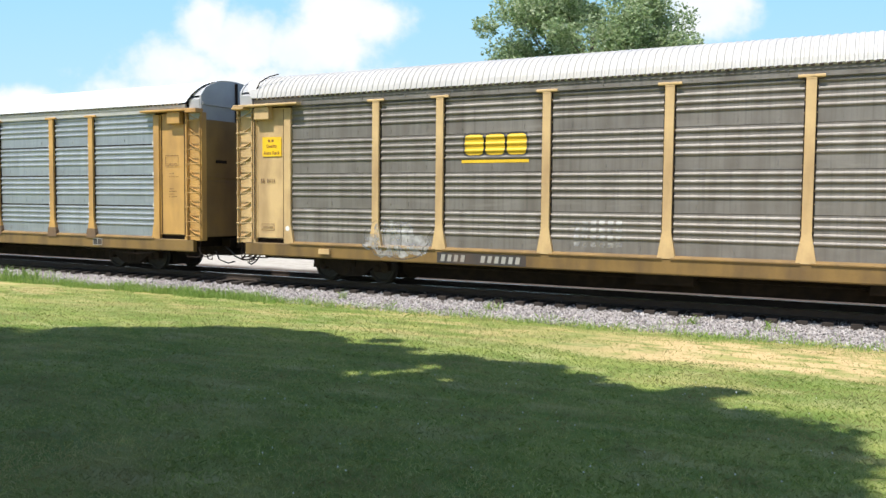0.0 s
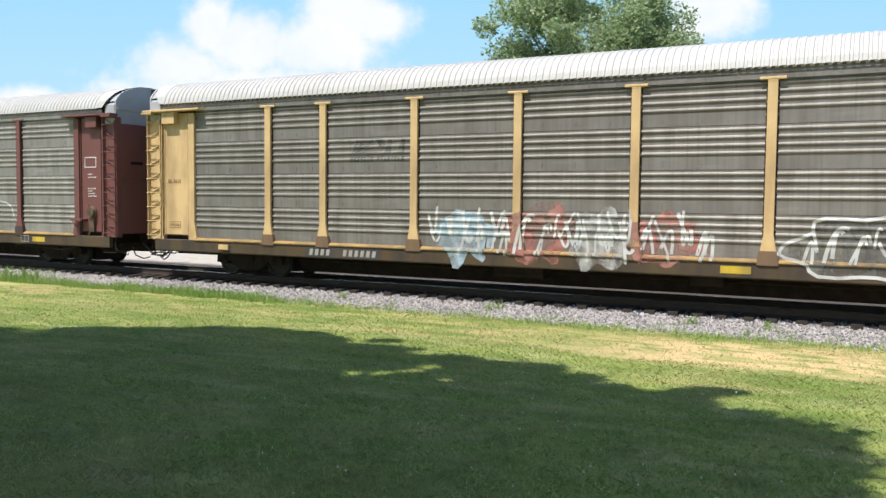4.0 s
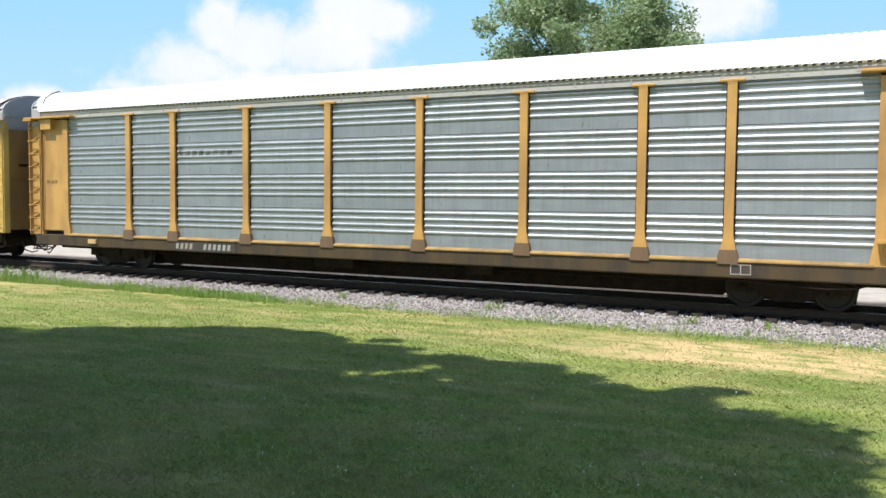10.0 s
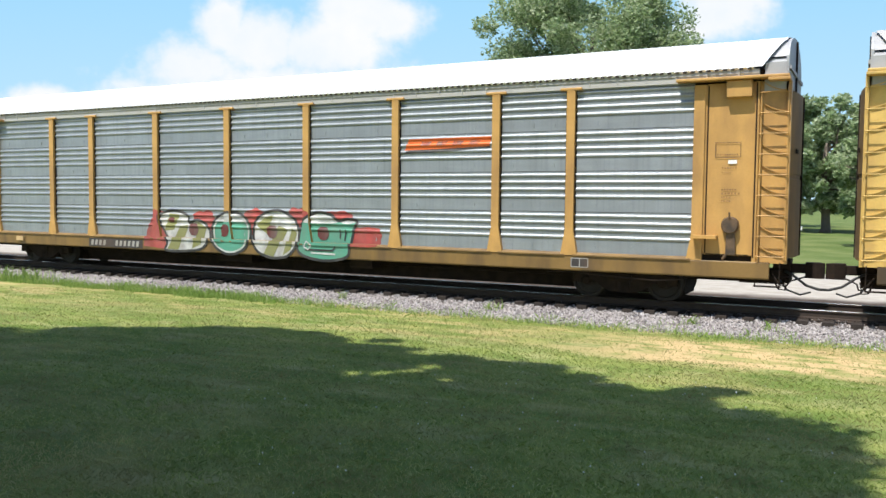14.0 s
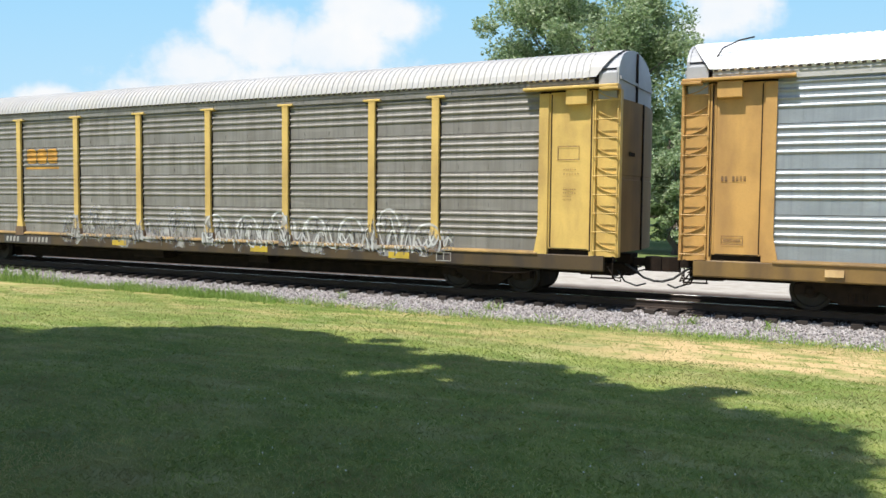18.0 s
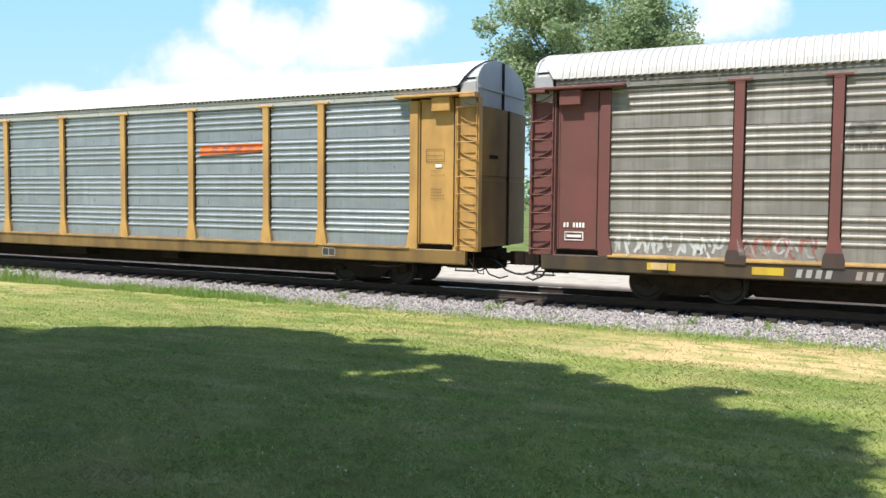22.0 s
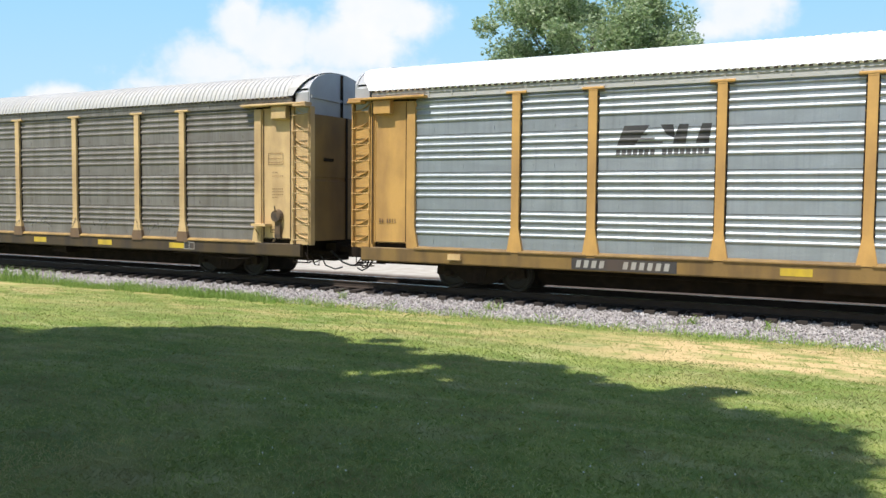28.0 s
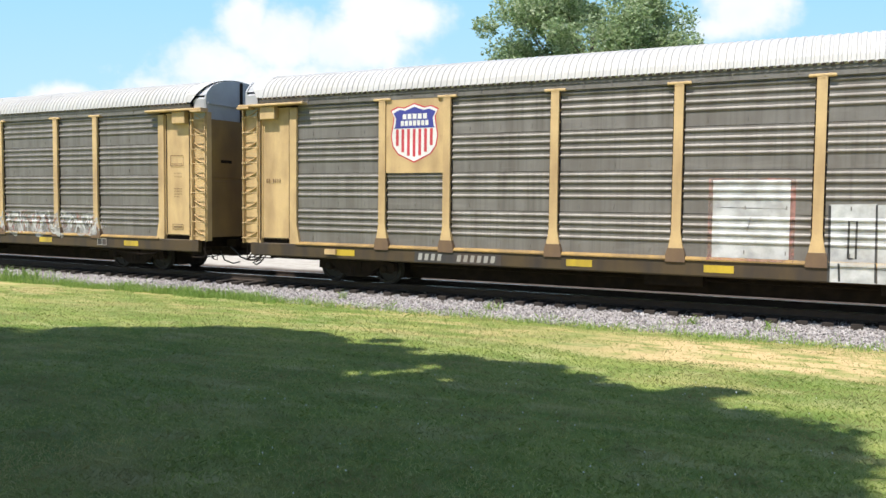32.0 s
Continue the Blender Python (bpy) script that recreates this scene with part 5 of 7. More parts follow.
def stroke(pts, w):
    """A ribbon of width w along the points, as one strip of pairs."""
    pairs = []
    for i, (x, z) in enumerate(pts):
        (ax, az), (bx, bz) = pts[max(i - 1, 0)], pts[min(i + 1, len(pts) - 1)]
        d = math.hypot(bx - ax, bz - az) or 1
        nx, nz = -(bz - az) / d * w / 2, (bx - ax) / d * w / 2
        pairs.append(((x + nx, z + nz), (x - nx, z - nz)))
    return [pairs]


def closed(pts, w):
    return stroke(pts + pts[:1], w)


def curved(pts, per=4, loop=False):
    """A smooth line through the points."""
    n = len(pts)
    out = []
    for i in range(n if loop else n - 1):
        a, b, c, d = (pts[(i + k) % n] if loop else pts[min(max(i + k, 0), n - 1)] for k in (-1, 0, 1, 2))
        for q in range(per):
            t = q / per
            out.append(tuple(0.5 * (2 * b[m] + (c[m] - a[m]) * t + (2 * a[m] - 5 * b[m] + 4 * c[m] - d[m]) * t * t + (3 * b[m] - a[m] - 3 * c[m] + d[m]) * t ** 3) for m in (0, 1)))
    return out if loop else out + [pts[-1]]


def under(poly, top):
    """The part of an outline below a level line."""
    out = []
    for (ax, az), (bx, bz) in zip(poly, poly[1:] + poly[:1]):
        if az <= top:
            out.append((ax, az))
        if (az <= top) != (bz <= top):
            out.append((ax + (bx - ax) * (top - az) / (bz - az), top))
    return out


def faded_letter(car, pts, bands, edge, w, layer, loop_per=3, label=""):
    """One spray-painted letter: bands of colour from the top down, then its dark outline."""
    line = curved(pts, loop_per, True)
    for k, (top, mat) in enumerate(bands):
        piece = line if top is None else under(line, top)
        if len(piece) > 2:
            sprayed(car, "graffiti", [piece], mat, layer + k, label if k == 0 else "")
    sprayed(car, "graffiti_outline", closed(line, w), edge, layer + len(bands))


def scribble(x0, x1, z0, z1, seed, loops=7, w=0.045):
    """A run of quick hooked strokes, not readable."""
    rng = random.Random(seed)
    out = []
    cell = (x1 - x0) / loops
    for k in range(loops):
        cx = x0 + k * cell
        for _ in range(2):
            a = (cx + rng.uniform(-0.1, 0.5) * cell, rng.uniform(z0, z1))
            b = (cx + rng.uniform(0.2, 1.1) * cell, z0 if a[1] > (z0 + z1) / 2 else z1)
            c = (cx + rng.uniform(0.3, 1.2) * cell, rng.uniform(z0, z1))
            pts = []
            for i in range(9):
                t = i / 8
                pts.append(tuple(a[q] * (1 - t) ** 2 + 2 * b[q] * 1.15 * t * (1 - t) + c[q] * t * t - 0.3 * b[q] * t * (1 - t) for q in (0, 1)))
            out += stroke(pts, w * rng.uniform(0.7, 1.2))
    return out


STROKES = {"S": [[(0.95, 0.82), (0.7, 1.0), (0.25, 0.98), (0.05, 0.78), (0.2, 0.58), (0.75, 0.45), (0.95, 0.24), (0.7, 0.03), (0.2, 0.02), (0.02, 0.2)]],
           "L": [[(0.15, 1.0), (0.12, 0.05)], [(0.0, 0.06), (0.9, 0.08)]],
           "U": [[(0.1, 1.0), (0.1, 0.3), (0.3, 0.04), (0.7, 0.04), (0.9, 0.3), (0.9, 1.0)]],
           "M": [[(0.05, 0.0), (0.12, 1.0)], [(0.12, 1.0), (0.5, 0.35)], [(0.5, 0.35), (0.88, 1.0)], [(0.88, 1.0), (0.95, 0.0)]],
           "K": [[(0.12, 0.0), (0.1, 1.0)], [(0.1, 0.45), (0.9, 1.05)], [(0.35, 0.55), (0.9, 0.0)]],
           "E": [[(0.12, 0.0), (0.12, 1.0)], [(0.1, 0.95), (0.9, 0.97)], [(0.1, 0.5), (0.75, 0.52)], [(0.1, 0.05), (0.9, 0.05)]],
           "D": [[(0.1, 0.0), (0.1, 1.0)], [(0.0, 0.96), (0.55, 0.95), (0.9, 0.7), (0.9, 0.3), (0.55, 0.05), (0.0, 0.04)]],
           "X": [[(0.05, 0.0), (0.95, 1.0)], [(0.05, 1.0), (0.95, 0.0)]]}


def tag_word(text, x0, x1, z0, z1, w, gap=0.12):
    """Words drawn with a fat cap, stroke by stroke."""
    step = (x1 - x0) / len(text)
    out = []
    for k, ch in enumerate(text):
        for line in STROKES[ch]:
            fine = []
            for (ax, az), (bx, bz) in zip(line, line[1:]):
                fine += [(ax + (bx - ax) * q / 3, az + (bz - az) * q / 3) for q in range(3)]
            fine.append(line[-1])
            out += stroke([(x0 + (k + gap / 2 + px * (1 - gap)) * step, z0 + pz * (z1 - z0)) for px, pz in fine], w)
    return out


def bar_row(x0, x1, z0, z1, n, gap=0.3, skip=()):
    s = (x1 - x0) / n
    return [[(x0 + i * s, z0), (x0 + (i + 1 - gap) * s, z0), (x0 + (i + 1 - gap) * s, z1), (x0 + i * s, z1)] for i in range(n) if i not in skip]


def rect(x0, x1, z0, z1):
    return [(x0, z0), (x1, z0), (x1, z1), (x0, z1)]


def sprayed(car, name, what, mat, layer=0, label=""):
    if name.endswith("_bar_row"):
        for one in what:
            sprayed(car, name[:-4], [one], mat, layer)
        return None
    FOOTED[0] = any(o.name.startswith("post_foot") for p in car.children if p.name.startswith("side_post") for o in p.children)
    if isinstance(what, list) and 1 < len(what) < 26 and name in ("graffiti", "graffiti_edge", "graffiti_backing", "logo_shape", "logo_pale_band"):
        for k, one in enumerate(what):
            bm = shape([one])
            bm.faces.ensure_lookup_table()
            for f in bm.faces:
                f[bm.faces.layers.int["piece"]] = k
            part(name, conform(bm, layer).mesh(name, mat), car, label=label)
            bm.free()
        return None
    bm = what if isinstance(what, bmesh.types.BMesh) else shape(what)
    g = conform(bm, layer)
    bm.free()
    return part(name, g.mesh(name, mat), car, label=label)


def flat_on(car, name, polys, mat, y, label=""):
    """Polygons on a plain surface at y."""
    if name.endswith("_bar_row"):
        for one in polys:
            flat_on(car, name[:-4], [one], mat, y)
        return None
    g = Geo()
    for p in polys:
        if isinstance(p[0][0], (tuple, list)):
            n = len(p)
            g.add([(x, y - 0.0003 * (i // 3 % 9), z + UP) for i, pair in enumerate(p) for x, z in pair], [(2 * i, 2 * i + 1, 2 * i + 3, 2 * i + 2) for i in range(n - 1)])
        else:
            g.add([(x, y, z + UP) for x, z in p], [tuple(range(len(p)))])
    return part(name, g.mesh(name, mat), car, label=label)


def flat_text(car, text, x0, x1, z0, z1, mat, y, label=""):
    """A readable word on a plain surface."""
    bm = letters(text, x0, x1, z0, z1, 0.02)
    me = bpy.data.meshes.new("sign_word")
    bm.to_mesh(me)
    bm.free()
    me.transform(Matrix.Translation((0, y, UP)))
    me.materials.append(mat)
    return part("sign_word", me, car, label=label)


LIME = paint("spray pale lime", (0.78, 0.79, 0.42), 0.5, 0.08)
SKY_BLUE = paint("spray sky blue", (0.10, 0.33, 0.66), 0.5, 0.08, thin=0.3)
BROWN = paint("spray brown", (0.30, 0.12, 0.055), 0.5, 0.1)
NAVY = paint("spray navy", (0.03, 0.05, 0.14), 0.5, 0.1)
MINT = paint("spray mint green", (0.33, 0.50, 0.22), 0.55, 0.15, thin=0.3)
TURQUOISE = paint("spray turquoise", (0.06, 0.42, 0.46), 0.5, 0.08, thin=0.3)
CRIMSON = paint("spray crimson", (0.36, 0.03, 0.045), 0.5, 0.12, thin=0.3)
ROSE = paint("spray faded rose", (0.42, 0.17, 0.14), 0.6, 0.35, (0.3, 0.24, 0.2), 0.75)
CHALK = paint("spray chalk white", (0.70, 0.70, 0.69), 0.6, 0.2, (0.40, 0.38, 0.35), thin=0.3)
CHALK_FADED = paint("spray faded white", (0.52, 0.51, 0.50), 0.65, 0.6, (0.32, 0.30, 0.27), 0.75)
PALE_BLUE = paint("spray pale blue", (0.42, 0.56, 0.66), 0.6, 0.3, (0.35, 0.33, 0.3), 0.55)
LAVENDER = paint("spray lavender", (0.38, 0.36, 0.62), 0.6, 0.5, (0.33, 0.31, 0.29), 0.75)
YOLK = paint("spray yellow green", (0.60, 0.62, 0.10), 0.5, 0.08)
OLIVE = paint("spray olive", (0.28, 0.28, 0.10), 0.5, 0.08)
SEA_SOLID = paint("spray deep sea green", (0.105, 0.36, 0.255), 0.5, 0.12)
SIGNAL_RED = paint("spray signal red", (0.52, 0.085, 0.075), 0.5, 0.1, thin=0.2)
BRICK = paint("spray brick rose", (0.47, 0.17, 0.145), 0.6, 0.45, (0.22, 0.13, 0.11), 0.55)
TEAL = paint("spray dark teal", (0.045, 0.20, 0.235), 0.5, 0.12)
LILAC = paint("spray grey lilac", (0.25, 0.24, 0.33), 0.6, 0.35, (0.14, 0.13, 0.16))
PALE_MINT = paint("spray pale mint", (0.34, 0.52, 0.43), 0.55, 0.3, (0.26, 0.28, 0.24), 0.6)
WASHED_MINT = paint("spray washed mint", (0.30, 0.46, 0.38), 0.6, 0.45, (0.24, 0.24, 0.21), 0.95)
SOOT = paint("spray black", (0.03, 0.03, 0.032), 0.55, 0.1)
SOOT_FADED = paint("spray faded black", (0.12, 0.115, 0.11), 0.65, 0.55, (0.26, 0.24, 0.21), 0.75)
LOGO_GOLD = paint("logo gold", (0.72, 0.46, 0.02), 0.5, 0.15)
LOGO_OCHRE = paint("logo faded ochre", (0.58, 0.29, 0.04), 0.6, 0.3, thin=0.3)
LOGO_ORANGE = paint("logo orange", (0.80, 0.16, 0.035), 0.5, 0.08)
LOGO_BLUE = paint("logo blue", (0.035, 0.05, 0.28), 0.5, 0.1)
LOGO_RED = paint("logo red", (0.55, 0.05, 0.07), 0.5, 0.1)
LOGO_WHITE = paint("logo white", (0.78, 0.77, 0.74), 0.5, 0.15)
MARK_PATCH = paint("black mark patch", (0.04, 0.035, 0.035), 0.6, 0.2)
MARK_WHITE = paint("faded mark white", (0.33, 0.315, 0.29), 0.6, 0.25)
REFLECTOR = paint("yellow reflector", (0.52, 0.36, 0.03), 0.45, 0.55, (0.14, 0.10, 0.05))
SIGN_BROWN = paint("faded sign brown", (0.22, 0.10, 0.02), 0.6, 0.2)
SIGN_YELLOW = paint("bright sign yellow", (0.82, 0.50, 0.01), 0.45, 0.1)


def car_marks(car, x0, x1, z0, z1, patch=True):
    """The car's number as plain bars, four and then six."""
    if patch:
        flat_on(car, "mark_patch", [rect(x0 - 0.1, x1 + 0.1, z0 - 0.05, z1 + 0.05)], MARK_PATCH, -1.590)
    for bar in bar_row(x0, x1, z0, z1, 12, 0.42, (4, 5)):
        flat_on(car, "car_mark", [[(x + 0.18 * (z - z0), z) for x, z in bar]], MARK_WHITE, -1.595)


def block_logo(car, x0, x1, z0, z1, gold=LOGO_GOLD, edge=SOOT, worn=False):
    """Three squat gold blocks over a gold line."""
    w = (x1 - x0 - 0.12) / 3
    h0 = z0 + (z1 - z0) * 0.26
    for i in range(3):
        a = x0 + 0.04 + i * (w + 0.02)
        sprayed(car, "logo_edge", [blob(a, a + w, h0, z1, i, 0.02, 6, 0.035, 24)], edge, 0)
        sprayed(car, "logo_block", [blob(a + 0.02, a + w - 0.02, h0 + 0.01, z1 - 0.01, i, 0.02, 6, 0.0, 24)], gold, 1)
    sprayed(car, "logo_line", [rect(x0 - 0.03, x1, z0, z0 + 0.075)], gold, 1)


def horse_logo(car, x0, x1, z0, z1, ink=SOOT, name_z=None):
    """A dark slanted block drawn out in stripes, two dark slanted blocks, and a line of small bars."""
    h = z1 - z0
    m = x0 + (x1 - x0) * 0.54
    polys = [[(x0 + 0.02, z0), (x0 + 0.42, z0), (x0 + 0.75, z1), (x0 + 0.18, z1)]]
    for k in range(3):
        zz = z0 + h * (0.08 + 0.2 * k)
        polys.append([(x0 + 0.42, zz), (m - 0.1 - 0.18 * k, zz), (m - 0.1 - 0.16 * k, zz + h * 0.09), (x0 + 0.46, zz + h * 0.09)])
    polys.append([(m - 0.15, z1), (m + 0.12, z1), (m + 0.18, z0 + h * 0.3), (m - 0.02, z0 + h * 0.5)])
    w = (x1 - m) / 2
    polys += [[(m + 0.12 + k * w, z0 + 0.02), (m + w * 0.82 + k * w, z0 + 0.02), (m + w * 0.94 + k * w, z1), (m + 0.25 + k * w, z1)] for k in (0, 1)]
    sprayed(car, "logo_shape", polys, ink, 0)
    z = name_z if name_z is not None else z0 - 0.2
    sprayed(car, "name_bar_row", bar_row(x0, x1 - 0.05, z, z + 0.13, 16, 0.22, (7,)), ink, 0)


def shield_sign(car):
    """A shield: blue head, red and white stripes, white edge, on a plain yellow sheet."""
    def outline(k, cz=3.80, h=0.70, w=0.64):
        pts = [(0, -1), (0.35, -0.86), (0.7, -0.72), (0.93, -0.45), (1.0, -0.1), (0.93, 0.25), (0.88, 0.55), (1.02, 0.78), (0.72, 0.9), (0.45, 0.86), (0.2, 0.93), (0, 1.0)]
        pts += [(-x, z) for x, z in pts[-2:0:-1]]
        return [(-8.0 + x * w * k, cz + z * h * k) for x, z in pts]
    y = -1.563
    flat_on(car, "shield_edge", [outline(1.08)], LOGO_RED, y)
    flat_on(car, "shield_field", [outline(1.03)], LOGO_WHITE, y - 0.003)
    head = [(x, max(z, 3.92)) for x, z in outline(0.94)]
    flat_on(car, "shield_head", [head], LOGO_BLUE, y - 0.006)
    flat_on(car, "shield_bar_row", bar_row(-8.34, -7.6, 4.15, 4.28, 5, 0.25) + bar_row(-8.39, -7.56, 3.98, 4.11, 7, 0.25), LOGO_WHITE, y - 0.009)
    stripes = []
    for i in range(7):
        x = -8.0 + (i - 3) * 0.165
        d = abs(i - 3) / 3.0
        stripes.append(rect(x - 0.04, x + 0.04, 3.20 + 0.28 * d ** 2.2, 3.90))
    flat_on(car, "shield_stripe", stripes, LOGO_RED, y - 0.006)


def bar_stripe(car):
    """An orange band with pale marks and a dark line below."""
    sprayed(car, "logo_band", [[(4.48, 3.36), (6.86, 3.42), (6.92, 3.66), (4.62, 3.64)]], LOGO_ORANGE, 0)
    sprayed(car, "logo_pale_band", [[(x, 3.47), (x + 0.26, 3.475), (x + 0.32, 3.57), (x + 0.04, 3.57)] for x in (4.95, 5.4, 5.85, 6.3)], ROSE, 1)
    sprayed(car, "logo_shadow_line", [[(4.45, 3.28), (5.3, 3.29), (6.9, 3.38), (6.86, 3.42), (4.6, 3.355)]], SOOT, 0)


def end_stencils(car, n, ink, right_patch=True):
    """Small stencils, plates and labels on the end panels."""
    rng = random.Random(n)
    y = -1.535
    frame_ = lambda x0, x1, z0, z1, w: [rect(x0, x1, z0, z0 + w), rect(x0, x1, z1 - w, z1), rect(x0, x0 + w, z0 + w, z1 - w), rect(x1 - w, x1, z0 + w, z1 - w)]
    flat_on(car, "stencil_box", frame_(12.15, 12.68, 3.05, 3.38, 0.022) + [r for k in range(n % 3) for r in bar_row(12.2, 12.64, 3.10 + k * 0.1, 3.135 + k * 0.1, 9, 0.45)], ink, y)
    tagged(flat_on(car, "stencil_block", [r for z in (2.82, 2.72, 2.36, 2.28, 2.20, 2.12) for r in bar_row(12.3, 12.3 + rng.choice((0.2, 0.32, 0.4)), z, z + 0.032, 6, 0.45)], ink, y), kind="stuff")
    low = 1.5 if n in (3, 10, 13, 14) else 2.55
    flat_on(car, "stencil_number_bar_row", bar_row(-12.78, -12.25, low, low + 0.11, 7, 0.35, (2,)), ink, y)
    if n % 2 == 0:
        flat_on(car, "yellow_label", frame_(12.22, 12.66, 1.15, 1.32, 0.02) + [rect(12.27, 12.61, 1.21, 1.26)], SIGN_YELLOW if n in (2, 6) else ink, y)
        flat_on(car, "yellow_label", frame_(-12.75, -12.3, 1.2, 1.4, 0.02) + [rect(-12.7, -12.35, 1.27, 1.33)], ink, y)
    if right_patch:
        flat_on(car, "paper_patch", [rect(12.42, 12.6, 2.92, 3.0)], LOGO_WHITE, y - 0.002)
    disc = [(11.82 + 0.07 * math.cos(t), 1.28 + 0.07 * math.sin(t)) for t in (2 * math.pi * k / 14 for k in range(14))]
    if n in (0, 6, 9):
        flat_on(car, "round_sticker", [[(-11.8 + x - 11.82, z) for x, z in disc]], LOGO_WHITE, -1.590)
    # plates on the sill
    flat_on(car, "sill_plate", [rect(9.0, 9.42, 0.58, 0.80)], MARK_PATCH, -1.589)
    flat_on(car, "sill_plate_face", frame_(9.0, 9.42, 0.58, 0.80, 0.02) + [rect(9.2, 9.22, 0.6, 0.78)], MARK_WHITE, -1.593)
    part("sill_bracket", Geo().box(-10.7, -10.35, -1.66, -1.58, 0.62 + UP, 0.76 + UP).mesh("sill_bracket", YELLOW_PALE), car)


def reflectors(car, xs):
    for x in xs:
        flat_on(car, "reflector", [rect(x, x + 0.62, 0.60, 0.76)], REFLECTOR, -1.591, "worn yellow reflective strip")


def decorate():
    c = CARS
    for n, car in enumerate(c):
        red = SPECS[n]["trim"] is RED_BROWN
        end_stencils(car, n, LOGO_WHITE if red else paint("stencil dark", (0.17, 0.10, 0.045), 0.6, 0.35, thin=0.5), n in (5, 7, 11, 12))
        x0 = (-7.0, -7.8, -7.5, -7.5, -6.6, -6.95, -7.65, -7.1, -6.65, -7.8, -7.75, -6.95, -6.9, -7.4, -7.4, -7.85, -7.5)[n]
        car_marks(car, x0, x0 + 2.2, 0.58, 0.75, n not in (4, 6, 12))
    # weathered car with white scrawl
    block_logo(c[0], -6.45, -4.7, 3.02, 3.72)
    sprayed(c[0], "graffiti", [blob(-9.3, -8.75, 0.8, 1.2, 1, 0.2), blob(-8.95, -8.3, 0.62, 1.55, 2, 0.2), blob(-8.5, -7.8, 0.62, 1.56, 3, 0.2), blob(-7.95, -7.3, 0.7, 1.2, 4, 0.2)], CHALK_FADED, 0, "faded white bubble scrawl")
    sprayed(c[0], "graffiti_scrawl", closed(blob(-9.3, -7.3, 0.66, 1.56, 5, 0.3), 0.03) + stroke([(-8.2, 0.7), (-8.2, 1.5)], 0.03) + stroke([(-8.7, 0.7), (-8.75, 1.45)], 0.03), SOOT_FADED, 1)
    sprayed(c[0], "graffiti", [r for k in range(4) for r in bar_row(-3.55, -2.35, 1.05 + k * 0.17, 1.16 + k * 0.17, 6, 0.35)], CHALK_FADED, 0, "rubbed-out whitish patch")
    flat_on(c[0], "yellow_sign", [rect(-12.72, -12.05, 3.28, 3.82)], SIGN_YELLOW, -1.536, "bright yellow sign")
    flat_on(c[0], "sign_bar_row", bar_row(-12.52, -12.28, 3.68, 3.75, 2, 0.3), SIGN_BROWN, -1.540)
    for n in (0, 6, 9):
        flat_text(c[n], "Quality", -12.58, -12.2, 3.50, 3.62, SIGN_BROWN, -1.540, "brown word on the yellow sign")
        flat_text(c[n], "Auto Rack", -12.68, -12.1, 3.33, 3.43, SIGN_BROWN, -1.540, "brown words on the yellow sign")
    # bright cars with a dark logo
    for n in (1, 13):
        horse_logo(c[n], -6.78 + 0.25 * (n == 13), -4.42, 3.36, 3.80, SOOT, 3.14)
        reflectors(c[n], (-3.0,) if n == 13 else ())
    # white, pink and blue-grey pieces
    for k, (a, b, m) in enumerate(((-3.6, -2.0, PALE_BLUE), (-1.7, 0.1, ROSE), (-0.1, 1.3, CHALK_FADED), (1.2, 3.0, ROSE))):
        sprayed(c[2], "graffiti", [blob(a, b, 0.6 + 0.1 * (k % 2), 1.85 + 0.2 * (k == 1), k, 0.6, 2.2)], m, 0, "faded pink and grey graffiti")
        sprayed(c[2], "graffiti_scrawl", scribble(a - 0.2, b + 0.2, 0.7, 1.95, k + 3, 5, 0.07), CHALK, 1)
    sprayed(c[2], "graffiti", [blob(4.6, 8.5, 0.66, 1.8, 9, 0.35, 2.6)], SOOT_FADED, 0, "black piece with white outline")
    sprayed(c[2], "graffiti_scrawl", closed(blob(4.6, 8.5, 0.66, 1.8, 9, 0.35, 2.6), 0.07) + scribble(4.9, 8.1, 0.8, 1.75, 4, 8, 0.07), CHALK, 1)
    horse_logo(c[2], -6.2, -4.5, 3.3, 3.66, SOOT_FADED)
    # green scrawl on the red-posted car
    horse_logo(c[3], -6.9, -5.0, 3.35, 3.72, SOOT_FADED)
    bottle = paint("spray bottle green", (0.05, 0.075, 0.055), 0.6, 0.3, (0.2, 0.2, 0.17), 0.3)
    for k in range(6):
        a = -4.3 + k * 1.12
        hump = 1.84 + 0.12 * (k in (1, 2, 4))
        sprayed(c[3], "graffiti", [blob(a - 0.1, a + 1.2, 0.55, 1.75, k + 20, 0.35, 3.0)], WASHED_MINT, 0, "washed-out mint scrawled graffiti")
        if k < 5:
            sprayed(c[3], "graffiti", [curved([(a + 0.1, 1.42), (a + 0.3, hump - 0.04), (a + 0.75, hump - 0.08), (a + 1.0, 1.52), (a + 0.6, 1.4)], 3, True)], PALE_MINT, 1)
        sprayed(c[3], "graffiti_scrawl", scribble(a, a + 1.15, 0.7, 1.4, k + 50, 5, 0.075), CHALK_FADED, 2)
        sprayed(c[3], "graffiti_scrawl", scribble(a - 0.1, a + 1.2, 0.52, 1.7, k + 40, 9, 0.035), bottle, 3)
        sprayed(c[3], "graffiti_scrawl", stroke(curved([(a + 0.02, 1.25), (a + 0.25, hump + 0.02), (a + 0.8, hump), (a + 1.08, 1.5), (a + 0.7, 1.35), (a + 0.5, 1.6)], 4), 0.04) + stroke([(a + 0.3 * (k % 3), 0.6), (a + 0.3 * (k % 3) + 0.1, 2.0)], 0.04), bottle, 4)
